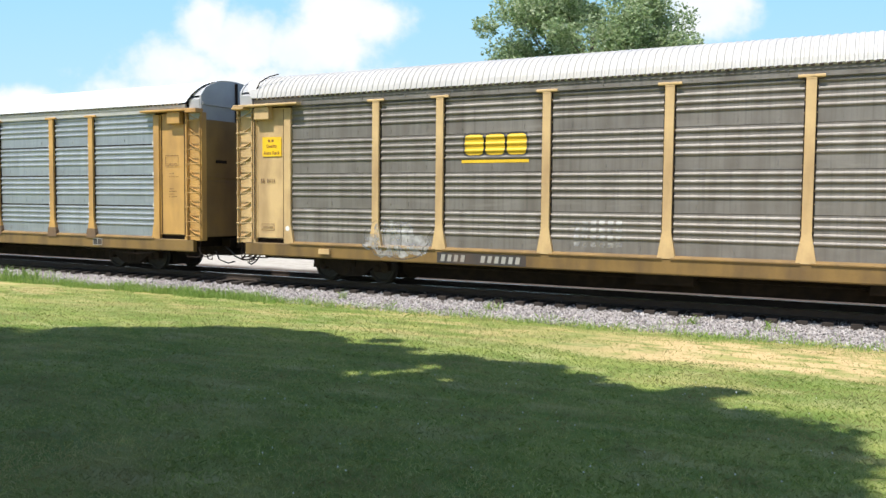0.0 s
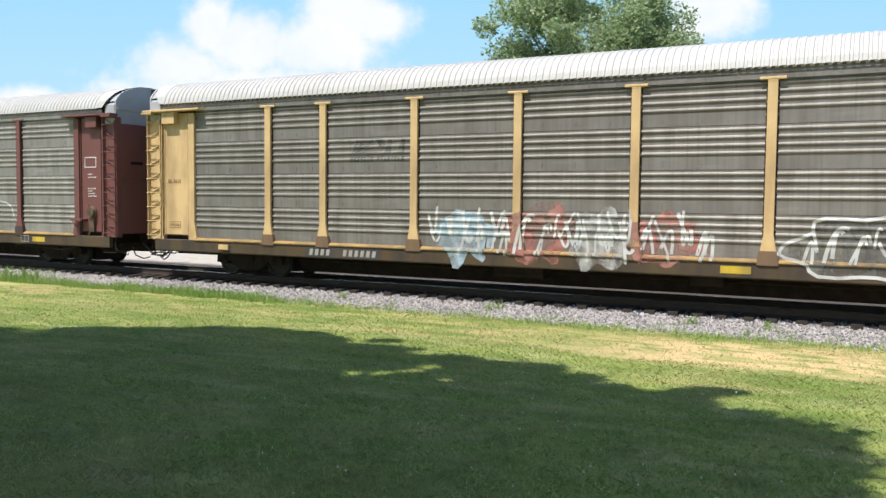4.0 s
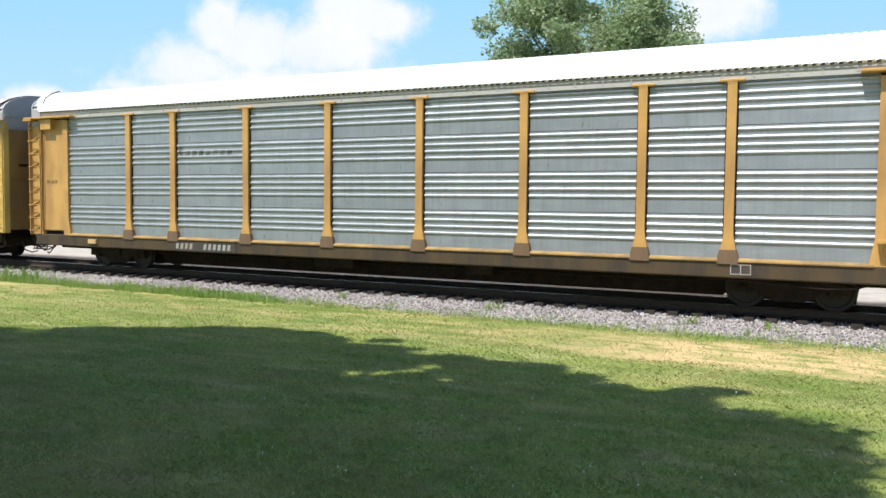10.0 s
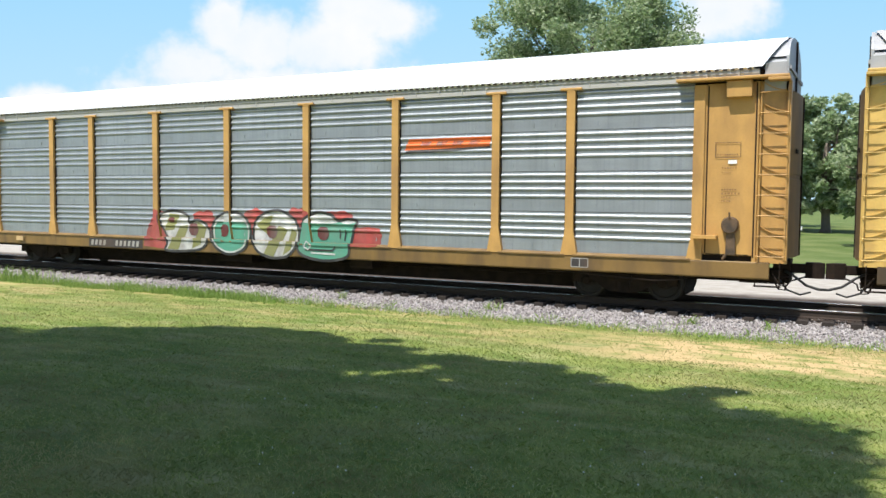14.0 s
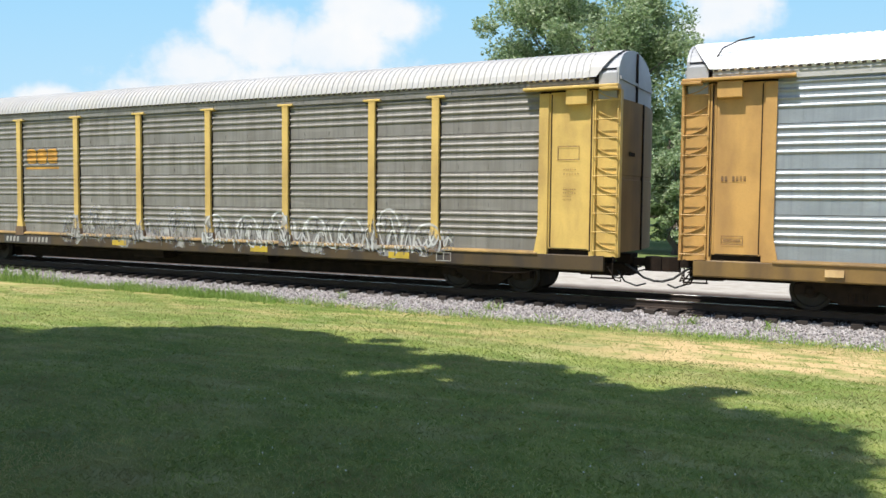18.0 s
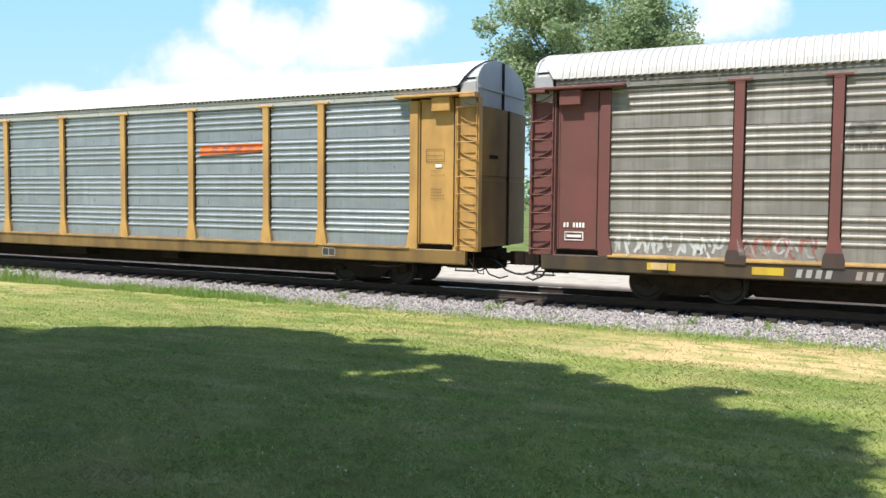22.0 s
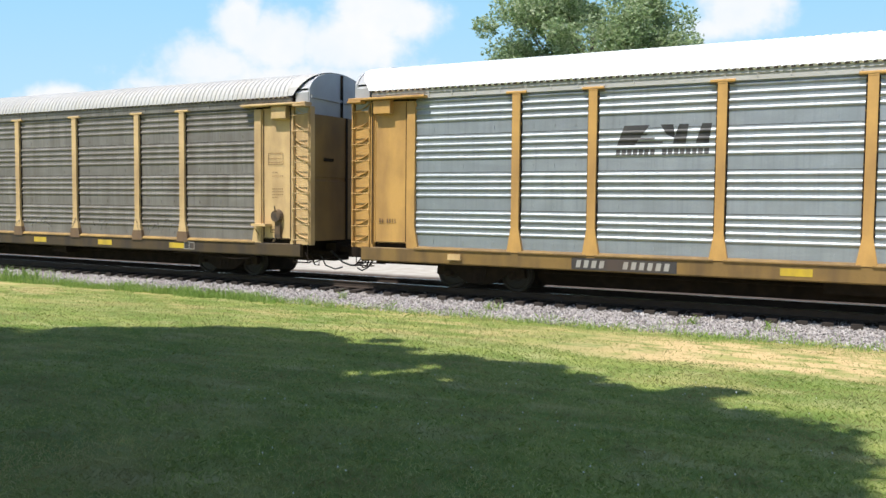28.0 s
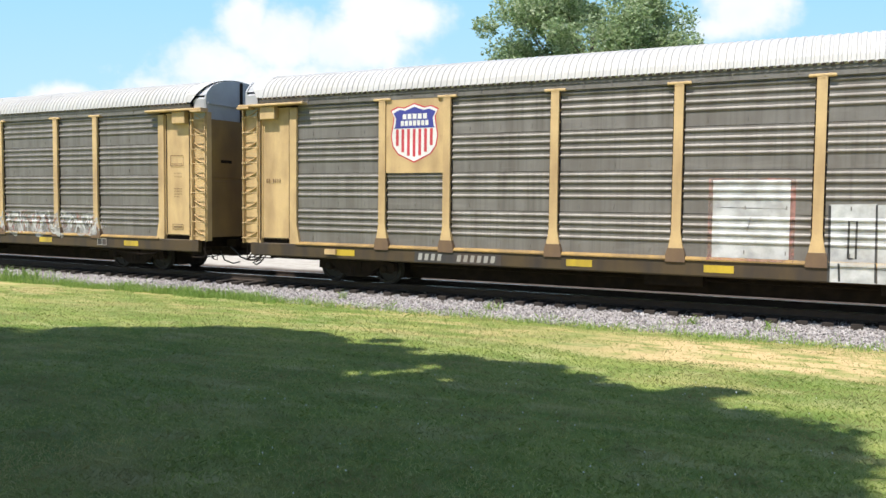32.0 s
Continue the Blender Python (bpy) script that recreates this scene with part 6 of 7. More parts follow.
    sprayed(c[3], "graffiti_scrawl", scribble(-5.7, -4.5, 1.0, 1.75, 7, 4, 0.035) + scribble(2.8, 3.9, 1.0, 1.8, 8, 3, 0.035), SOOT_FADED, 0)
    sprayed(c[3], "graffiti_scrawl", stroke(blob(4.5, 8.7, 0.1, 2.05, 3, 0.12)[2:26], 0.05), CHALK, 1)
    reflectors(c[3], (-10.6, -8.2, -5.3, -1.2, 0.9, 3.4, 6.2, 9.6))
    # large lettered car
    block_logo(c[4], -6.62, -5.05, 3.12, 3.82)
    for text, a, b, cells in (("PARE", -8.66, -3.1, ((-8.66, -7.38), (-7.32, -5.72), (-5.62, -4.38), (-4.15, -3.1))), ("EATR", 1.5, 6.95, ((1.5, 2.55), (2.45, 4.1), (4.3, 5.62), (5.72, 6.95)))):
        sprayed(c[4], "graffiti_backing", [blob(a - 0.35, a + 0.7, 0.55, 1.75, 2, 0.15), blob(b - 0.6, b + 0.75, 0.62, 1.9, 3, 0.2), *[[(x + 0.1, 1.5), (x + 0.5, 1.5), (x + 0.35, 2.22), (x - 0.2, 2.22)] for x in (a + 1.15, a + 2.75, a + 4.15)]], SKY_BLUE, 0, "blue shadow of the letters")
        sprayed(c[4], "graffiti_backing", [[(x, 0.8), (x + 0.75, 0.8), (x + 0.4, 1.9), (x - 0.1, 1.9)] for x in (a + 0.7, a + 2.0, a + 3.3, a + 4.3)], BROWN, 1)
        sprayed(c[4], "graffiti_scrawl", [p for k in range(3) for p in closed(blob(b - 0.5 + k * 0.12, b + 0.7 - k * 0.12, 0.7 + k * 0.12, 1.8 - k * 0.12, 3, 0.2), 0.035)] + closed(blob(a - 0.3, a + 0.6, 0.6, 1.7, 2, 0.15), 0.05), NAVY, 2)
        for letter, (u, v) in zip(text, cells):
            sprayed(c[4], "graffiti_shadow", letters(letter, u, v, 0.87, 2.24, 0.07, 0.02, 0.04, -0.03), NAVY, 3)
            sprayed(c[4], "graffiti_letter", letters(letter, u, v, 0.87, 2.24, 0.07), LIME, 4, "pale lime block letter")
    sprayed(c[4], "graffiti_scrawl", scribble(-1.1, 1.0, 1.35, 2.0, 12, 4, 0.045) + stroke([(-1.3, 1.55), (-0.4, 1.25), (1.1, 1.55)], 0.05), SOOT, 0)
    sprayed(c[4], "graffiti_scrawl", scribble(-10.2, -9.35, 1.6, 1.95, 13, 3, 0.03), paint("spray plum", (0.14, 0.04, 0.06)), 0)
    sprayed(c[4], "graffiti_scrawl", scribble(8.0, 9.2, 0.9, 1.9, 14, 3, 0.03) + scribble(9.6, 11.3, 1.0, 1.9, 15, 4, 0.03), SOOT_FADED, 0)
    reflectors(c[4], (-10.3, -3.0))
    # dark name on the clean car
    sprayed(c[5], "name_bar_row", [[(-6.9 + k * 0.27, 3.36), (-6.9 + k * 0.27 + 0.17, 3.36), (-6.84 + k * 0.27 + 0.17, 3.5 + 0.12 * (k == 0)), (-6.84 + k * 0.27, 3.5 + 0.12 * (k == 0))] for k in range(8)], SOOT_FADED, 0, "dark company name as bars")
    # the most painted car
    block_logo(c[6], -6.8, -5.12, 3.02, 3.68, LOGO_OCHRE, SOOT_FADED)
    sprayed(c[6], "graffiti_scrawl", scribble(-11.6, -10.45, 1.5, 1.95, 21, 4, 0.04) + scribble(-11.4, -10.6, 0.85, 1.2, 22, 3, 0.035), CHALK, 0)
    sprayed(c[6], "graffiti", [blob(-10.4, -9.2, 0.75, 1.8, 30, 0.2)], PALE_BLUE, 0)
    sprayed(c[6], "graffiti_scrawl", stroke(blob(-10.4, -9.3, 0.75, 1.8, 30, 0.2)[10:36], 0.1), CHALK, 1)
    sprayed(c[6], "graffiti_edge", [blob(-9.25, -7.15, 0.62, 2.02, 60, 0.08, 6, 0.06)], SOOT, 0)
    sprayed(c[6], "graffiti", [blob(-9.25, -7.15, 0.62, 2.02, 60, 0.08, 6)], MINT, 1, "mint green rounded letter")
    sprayed(c[6], "graffiti_scrawl", stroke(blob(-8.5, -7.9, 1.05, 1.6, 4, 0.4), 0.05) + stroke([(-8.2, 0.9), (-8.2, 1.8)], 0.05), SOOT, 2)
    sprayed(c[6], "graffiti_edge", tag_word("EX", -7.0, -4.5, 0.75, 1.88, 0.42), SOOT, 2)
    sprayed(c[6], "graffiti_word", tag_word("EX", -7.0, -4.5, 0.75, 1.88, 0.29), MINT, 3, "mint green letters edged in black")
    sprayed(c[6], "graffiti_scrawl", stroke([(-6.9, 1.3), (-5.9, 1.32)], 0.09) + stroke([(-6.9, 0.85), (-5.9, 0.87)], 0.09) + stroke([(-5.5, 1.85), (-4.75, 0.8)], 0.07), TURQUOISE, 5)
    sprayed(c[6], "graffiti_backing", [blob(-4.4, 1.5, 0.5, 0.95, 81, 0.1, 8), blob(-4.5, -3.3, 1.2, 2.15, 82, 0.3), blob(-1.7, -0.9, 1.3, 2.1, 83, 0.3)], CRIMSON, 0)
    sprayed(c[6], "graffiti_backing", [blob(-3.3, -2.2, 1.5, 2.1, 84, 0.3), blob(-0.9, 0.4, 1.4, 2.0, 85, 0.3)], paint("spray dusty blue", (0.17, 0.22, 0.38), 0.6, 0.4), 0)
    sprayed(c[6], "graffiti_edge", tag_word("SLUM", -4.0, 0.15, 0.72, 1.85, 0.36), CHALK, 1)
    sprayed(c[6], "graffiti_word", tag_word("SLUM", -4.0, 0.15, 0.72, 1.85, 0.22), SPECS[6]["screen"], 2, "bare letters edged in white")
    sprayed(c[6], "graffiti", [blob(0.1, 1.35, 0.72, 1.8, 86, 0.3)], paint("spray faded pink", (0.50, 0.33, 0.33), 0.6, 0.4, (0.3, 0.26, 0.22), 0.75), 2)
    sprayed(c[6], "graffiti_scrawl", scribble(0.2, 1.3, 0.85, 1.7, 87, 4, 0.05), CHALK, 3)
    sprayed(c[6], "graffiti_backing", [rect(1.62, 4.32, 0.62, 1.95)], SOOT, 0)
    sprayed(c[6], "graffiti_word", tag_word("DES", 1.68, 3.95, 0.75, 1.84, 0.27), CHALK, 1, "white letters edged in black")
    sprayed(c[6], "graffiti_scrawl", stroke([(3.95, 1.3), (4.35, 1.3)], 0.2) + stroke([(4.02, 0.7), (4.03, 1.8)], 0.12) + stroke([(4.35, 0.7), (4.36, 1.8)], 0.1), CHALK, 2)
    sprayed(c[6], "graffiti_backing", [blob(4.35, 11.9, 0.6, 2.3, 90, 0.04, 12)], CRIMSON, 0)
    sprayed(c[6], "graffiti", [blob(4.42, 11.5, 0.62, 2.13, 91, 0.03, 14)], SKY_BLUE, 2, "bright blue letter block edged white")
    top = [(4.48, 1.99), (4.93, 1.92), (5.49, 2.17), (5.82, 2.01), (6.05, 1.98), (6.68, 2.17), (7.12, 2.14), (7.3, 2.03), (7.96, 2.02), (8.31, 2.13), (8.71, 2.16), (9.21, 1.98), (9.7, 2.15), (10.18, 2.15), (10.44, 2.03), (10.85, 1.97), (11.3, 2.13), (11.52, 2.07)]
    for line, w in ((top, 0.09), ([(11.52, 2.09), (11.53, 1.83), (11.46, 1.51), (11.53, 1.2), (11.41, 0.88), (11.3, 0.55)], 0.12), ([(4.48, 1.99), (4.45, 1.34), (4.43, 0.58)], 0.06),
                    ([(5.82, 2.01), (5.9, 1.37), (6.01, 0.77)], 0.07), ([(7.3, 2.05), (7.34, 1.5)], 0.06), ([(8.55, 2.12), (8.54, 1.3)], 0.06), ([(10.06, 2.13), (10.07, 1.21)], 0.06),
                    ([(4.46, 1.16), (4.9, 1.16), (4.87, 1.09), (4.46, 1.04)], 0.05), ([(5.34, 1.49), (5.28, 0.98), (5.37, 0.99), (5.42, 1.51), (5.34, 1.49)], 0.04),
                    ([(5.93, 1.38), (5.97, 1.1)], 0.1), ([(6.6, 1.42), (6.82, 1.52), (6.7, 1.19), (6.61, 1.24), (6.6, 1.42)], 0.05),
                    ([(6.77, 0.83), (7.01, 1.25), (7.31, 1.44), (7.47, 1.36), (7.39, 0.83)], 0.07), ([(7.97, 1.51), (7.95, 1.21), (8.84, 1.23), (8.77, 0.71), (8.66, 0.53)], 0.06),
                    ([(8.34, 1.21), (8.31, 0.86), (7.98, 0.82)], 0.05), ([(9.45, 1.44), (9.55, 1.49), (9.48, 1.27), (9.45, 1.44)], 0.05), ([(9.42, 1.21), (10.05, 1.2)], 0.05),
                    ([(10.05, 1.07), (10.47, 1.0), (10.71, 0.85), (11.01, 1.1)], 0.06), ([(10.33, 1.43), (10.54, 1.36), (11.0, 1.45), (11.44, 1.51)], 0.06),
                    ([(4.46, 0.79), (6.83, 0.83)], 0.05), ([(9.35, 0.79), (11.5, 0.86)], 0.05)):
        sprayed(c[6], "graffiti_line", stroke(line, w), CHALK, 4)
    sprayed(c[6], "graffiti_backing", [[(a - 0.16, 2.3), (a + 0.18, 2.3), (a + 0.05, 2.08)] for a in (4.95, 6.0, 7.6, 9.2, 10.8)], CRIMSON, 3)
    sprayed(c[6], "graffiti_scrawl", stroke([(4.4, 1.3), (5.0, 1.32)], 0.09), CRIMSON, 4)
    sprayed(c[6], "graffiti", [blob(4.5, 6.6, 3.55, 4.55, 99, 0.35), blob(6.3, 7.1, 3.1, 3.9, 98, 0.3)], PALE_BLUE, 0, "pale blue bubble tag")
    sprayed(c[6], "graffiti_scrawl", scribble(4.7, 6.5, 3.6, 4.4, 100, 4, 0.06), NAVY, 1)
    flat_on(c[6], "yellow_sign", [rect(-12.72, -12.05, 3.28, 3.82)], SIGN_YELLOW, -1.536, "bright yellow sign")
    for line in ([(-12.7, 3.2), (-12.5, 3.25), (-12.6, 2.9), (-12.75, 2.8), (-12.7, 2.55), (-12.5, 2.75), (-12.4, 3.1), (-12.3, 2.8), (-12.25, 3.15)], [(-12.3, 3.2), (-12.15, 3.1), (-12.2, 2.8), (-12.1, 2.7)], [(-12.65, 2.5), (-12.5, 2.4), (-12.45, 2.15), (-12.5, 2.6), (-12.3, 2.65), (-12.2, 2.55)],
                 [(-12.12, 2.2), (-12.16, 2.0), (-12.08, 2.0), (-12.12, 2.2)], [(-12.1, 1.95), (-12.15, 1.75), (-12.0, 1.65), (-12.05, 1.85), (-12.15, 1.6)]):
        flat_on(c[6], "graffiti_scrawl", stroke(curved(line, 4), 0.032), SOOT, -1.541)
    flat_on(c[6], "graffiti_scrawl", scribble(12.05, 12.85, 1.5, 1.95, 18, 3, 0.05), CHALK, -1.541)
    # round letters
    bar_stripe(c[7]), bar_stripe(c[8]), bar_stripe(c[11])
    sprayed(c[7], "graffiti_backing", [[(-4.75, 0.62), (-4.7, 1.1), (-4.3, 1.75), (-3.95, 1.68), (-3.7, 0.55)], blob(-2.75, -1.9, 1.1, 1.72, 2, 0.25), blob(-0.85, 0.0, 1.05, 1.82, 3, 0.25), blob(0.7, 1.5, 1.3, 1.86, 6, 0.25), blob(2.7, 3.8, 0.85, 1.36, 4, 0.12, 6), blob(1.9, 2.9, 1.45, 1.78, 7, 0.2)], SIGNAL_RED, 0, "red shadow behind the letters")
    ring = curved([(-4.15, 1.45), (-3.95, 1.66), (-3.45, 1.72), (-2.98, 1.58), (-2.92, 1.36), (-2.6, 1.46), (-2.22, 1.3), (-2.1, 0.98), (-2.3, 0.66), (-2.7, 0.55), (-3.8, 0.52), (-3.75, 0.8)], 4, True)
    rounds = [ring, blob(-2.02, -0.56, 0.5, 1.71, 112, 0.04, 2.2), blob(-0.48, 1.14, 0.44, 1.77, 113, 0.04, 2.2),
              curved([(1.2, 0.62), (1.17, 1.1), (1.3, 1.5), (1.75, 1.74), (2.2, 1.68), (2.45, 1.52), (2.75, 1.58), (3.05, 1.52), (2.95, 1.32), (2.85, 0.9), (2.75, 0.56), (2.0, 0.44)], 4, True)]
    sprayed(c[7], "graffiti", [rounds[0], rounds[1], rounds[2]], CHALK, 1, "round white letter")
    sprayed(c[7], "graffiti", [rounds[3]], SEA_SOLID, 1, "sea green letter")
    sprayed(c[7], "graffiti", [under(rounds[1], 1.42)], SEA_SOLID, 2, "green lower part of a round letter")
    sprayed(c[7], "graffiti", [curved([(1.3, 1.48), (1.75, 1.7), (2.3, 1.6), (2.4, 1.47), (1.9, 1.44)], 3, True), curved([(2.5, 1.5), (2.75, 1.55), (3.0, 1.5), (2.75, 1.44)], 3, True)], CHALK, 3, "white gleam on a letter")
    sprayed(c[7], "graffiti", [[(-3.95, 1.1), (-3.55, 1.15), (-3.3, 1.6), (-3.7, 1.64)], [(-3.75, 0.56), (-3.3, 0.56), (-2.95, 1.3), (-3.3, 1.25)], [(-2.75, 0.6), (-2.4, 0.75), (-2.25, 1.25), (-2.6, 1.4)], [(-0.36, 1.35), (-0.1, 1.55), (0.25, 1.66), (0.02, 1.1)],
                                  [(-0.05, 0.55), (0.3, 0.48), (0.75, 1.25), (0.42, 1.35)], [(0.62, 0.52), (0.9, 0.7), (1.06, 1.15), (0.9, 1.3)]], OLIVE, 3, "olive slanting stripe")
    sprayed(c[7], "graffiti", [blob(x - 0.19, x + 0.19, 1.0, 1.36, 5, 0.1, 2.4) for x in (-2.75, -1.5, 0.2, 1.95)] + [blob(-3.75, -3.5, 1.36, 1.52, 8, 0.1, 2.4)], paint("spray dark red", (0.14, 0.03, 0.03)), 5, "dark round eye")
    for one in rounds:
        sprayed(c[7], "graffiti_outline", closed(one, 0.075), SOOT, 4)
    sprayed(c[7], "graffiti_scrawl", closed(blob(-1.94, -0.64, 0.56, 1.63, 112, 0.04, 2.2), 0.05)[:1] + stroke([(1.35, 0.8), (1.5, 0.72), (1.6, 0.84), (1.45, 0.95), (1.35, 0.8)], 0.04) + stroke([(1.6, 0.64), (2.4, 0.62)], 0.05), CHALK, 6)
    sprayed(c[7], "graffiti_scrawl", stroke([(1.4, 0.72), (2.3, 0.72), (2.4, 0.82)], 0.05) + stroke([(2.5, 1.05), (2.52, 1.3)], 0.04) + stroke([(2.65, 1.0), (2.7, 1.3)], 0.04), SOOT, 6)
    # white scrawls, lemon posts
    block_logo(c[9], -6.78, -5.15, 3.02, 3.70, LOGO_OCHRE, SOOT_FADED)
    smoke = paint("spray rubbed white", (0.46, 0.45, 0.44), 0.65, 0.6, (0.26, 0.24, 0.21), 0.95)
    for k in range(12):
        a = -5.0 + k * 1.18 + (0.3 if k > 4 else 0)
        hump = 1.55 + 0.22 * (k % 3 == 1) - 0.1 * (k % 4 == 3)
        sprayed(c[9], "graffiti", [blob(a, a + 1.15, 0.62 + 0.1 * (k % 2), hump, k + 130, 0.35, 3.0)], smoke, 0, "rubbed white scrawled graffiti")
        sprayed(c[9], "graffiti_scrawl", stroke(curved([(a + 0.02, 0.75), (a + 0.05, 1.2), (a + 0.25, hump), (a + 0.6, hump + 0.03), (a + 0.85, 1.25), (a + 0.8, 0.8)], 3), 0.06), CHALK if k > 4 else CHALK_FADED, 1)
        sprayed(c[9], "graffiti_scrawl", scribble(a, a + 1.15, 0.62, hump, k + 140, 5, 0.05), SOOT_FADED, 2)
        sprayed(c[9], "graffiti_scrawl", scribble(a, a + 1.15, 0.7, hump - 0.1, k + 150, 3, 0.045), CHALK if k > 4 else CHALK_FADED, 3)
    flat_on(c[9], "yellow_sign", [rect(-12.72, -12.05, 3.28, 3.82)], SIGN_YELLOW, -1.536, "bright yellow sign")
    for line in ([(-12.6, 3.65), (-12.66, 3.2), (-12.6, 2.85), (-12.35, 2.8), (-12.2, 3.1), (-12.25, 3.5), (-12.5, 3.68)], [(-12.62, 2.75), (-12.5, 2.35), (-12.3, 2.5), (-12.35, 2.75), (-12.65, 2.7)], [(-12.45, 2.3), (-12.55, 1.8), (-12.58, 1.3)],
                 [(-12.35, 2.25), (-12.3, 1.75), (-12.0, 1.7), (-12.02, 1.35), (-12.3, 1.3), (-12.5, 1.65)], [(-12.8, 1.2), (-12.6, 1.3), (-12.5, 1.1), (-12.3, 1.25), (-12.15, 1.1), (-12.02, 1.22)]):
        flat_on(c[9], "graffiti_scrawl", stroke(curved(line, 4), 0.03), BROWN, -1.543)
    sprayed(c[9], "graffiti", [blob(-11.5, -9.8, 1.05, 1.3, 3, 0.3)], ROSE, 0)
    # white bubbles on the red-posted car
    horse_logo(c[10], -7.0, -4.9, 3.36, 3.72, SOOT_FADED)
    for a, b, sd, n, fill in ((-4.25, -0.62, 160, 7, CHALK_FADED), (0.28, 3.62, 170, 7, CHALK)):
        w = (b - a) / n
        tops = [2.1 - 0.05 * (k % 2) - 0.1 * (k == 0) - 0.05 * (k == n - 1) for k in range(n)]
        edge_line = [(a - 0.04, 0.5)] + [q for k in range(n) for q in ((a + (k + 0.06) * w, tops[k] - 0.16), (a + (k + 0.25) * w, tops[k] - 0.02), (a + (k + 0.5) * w, tops[k]), (a + (k + 0.75) * w, tops[k] - 0.02), (a + (k + 0.94) * w, tops[k] - 0.16))]
        edge_line += ([(b + 0.02, 1.66), (b + 0.34, 1.5), (b + 0.3, 1.2), (b + 0.06, 1.1)] if fill is CHALK else []) + [(b + 0.1, 0.5)]
        sprayed(c[10], "graffiti_backing", [edge_line], fill, 0, "white bubble letters edged in black" if fill is CHALK else "rubbed white bubble letters")
        sprayed(c[10], "graffiti_outline", stroke(edge_line, 0.10), CHALK if fill is CHALK else CHALK_FADED, 1)
        sprayed(c[10], "graffiti_outline", stroke([(x + 0.05 * (x < (a + b) / 2) - 0.05 * (x > (a + b) / 2), z - 0.06) for x, z in edge_line], 0.045), SOOT, 2)
        sprayed(c[10], "graffiti_scrawl", [p for k in range(1, n) for p in stroke(curved([(a + k * w, tops[k] - 0.2), (a + (k + 0.06) * w, 1.65), (a + (k - 0.05) * w, 1.3 if k % 3 else 0.7)]), 0.035)], SOOT, 2)
        sprayed(c[10], "graffiti_scrawl", [p for k in range(0, n, 2) for p in stroke(curved([(a + (k + 0.2) * w, 1.42), (a + (k + 0.9) * w, 1.46), (a + (k + 1.0) * w, 1.2), (a + (k + 0.5) * w, 1.05)]), 0.03)], SOOT, 3)
        sprayed(c[10], "graffiti_scrawl", [p for k in range(1, n) for p in stroke([(a + (k + 0.02) * w, 0.52), (a + k * w, 0.84)], 0.03)], SOOT_FADED, 3)
    sprayed(c[10], "graffiti_scrawl", scribble(-11.6, -9.2, 0.9, 1.45, 181, 10, 0.06), CHALK, 0)
    sprayed(c[10], "graffiti_scrawl", scribble(-8.9, -7.3, 0.92, 1.5, 182, 7, 0.06), BRICK, 0)
    sprayed(c[10], "graffiti_scrawl", scribble(-8.9, -7.4, 0.92, 1.45, 183, 5, 0.045), CHALK_FADED, 1)
    flat_on(c[10], "mark_patch", [rect(5.1, 6.6, 0.55, 0.84)], MARK_PATCH, -1.590)
    flat_on(c[10], "name_bar_row", bar_row(5.4, 6.3, 0.61, 0.78, 3, 0.2), MARK_WHITE, -1.594)
    reflectors(c[10], (-10.8, -8.6, 4.2, 7.4, 9.6))
    # shield, slogan, turquoise letters on a red lattice
    shield_sign(c[12]), shield_sign(c[15])
    sprayed(c[12], "slogan", letters("BUILDING", -6.3, -4.42, 4.06, 4.38, 0.05), SOOT, 0, "dark slogan lettering")
    sprayed(c[12], "slogan", letters("AMERICA", -4.0, -2.1, 4.06, 4.38, 0.05), SOOT, 0, "dark slogan lettering")
    sprayed(c[12], "graffiti", [curved([(-11.55, 0.62), (-11.6, 1.5), (-11.45, 1.95), (-10.4, 2.06), (-9.35, 1.98), (-8.4, 1.82), (-7.75, 1.95), (-7.1, 1.74), (-6.72, 1.2), (-6.95, 0.6), (-9.2, 0.56)], 3, True)], BRICK, 0, "brick red graffiti with cracked dark lines")
    for line in ([(-10.9, 2.05), (-10.6, 2.2), (-10.3, 2.05), (-9.9, 2.0), (-9.75, 1.8), (-10.0, 1.5)], [(-8.9, 1.95), (-8.3, 1.8), (-8.25, 1.65), (-7.9, 1.98), (-7.4, 1.9), (-7.0, 1.7), (-6.75, 1.2), (-6.3, 0.9)], [(-11.2, 1.75), (-10.9, 1.3), (-11.0, 1.0)],
                 [(-10.5, 1.9), (-10.45, 1.4), (-10.1, 1.1), (-10.2, 0.85)], [(-9.3, 1.7), (-9.25, 1.3), (-8.8, 1.3)], [(-8.6, 1.45), (-8.3, 1.5), (-8.1, 1.4), (-8.4, 1.3), (-8.6, 1.45)], [(-8.2, 1.0), (-7.8, 1.1), (-7.7, 0.95), (-8.1, 0.9)], [(-11.6, 0.9), (-9.6, 0.92), (-6.8, 0.95)]):
        sprayed(c[12], "graffiti_line", stroke(curved(line, 3), 0.055), SOOT, 1)
    sprayed(c[12], "graffiti_backing", [[(-4.45, 0.5), (-4.45, 2.1), (1.4, 2.1), (7.12, 2.14), (7.12, 0.55)]], CRIMSON, 0, "dark red ground of the mural")
    crosses = []
    for i in range(40):
        for j in range(6):
            x, z = -4.3 + i * 0.288 + 0.14 * (j % 2), 0.66 + j * 0.265
            crosses += [rect(x - 0.065, x + 0.065, z - 0.02, z + 0.02), rect(x - 0.02, x + 0.02, z - 0.09, z + 0.09)]
    tagged(sprayed(c[12], "graffiti_cross_pattern", crosses, CHALK, 1, "rows of small white crosses on red"), kind="stuff")
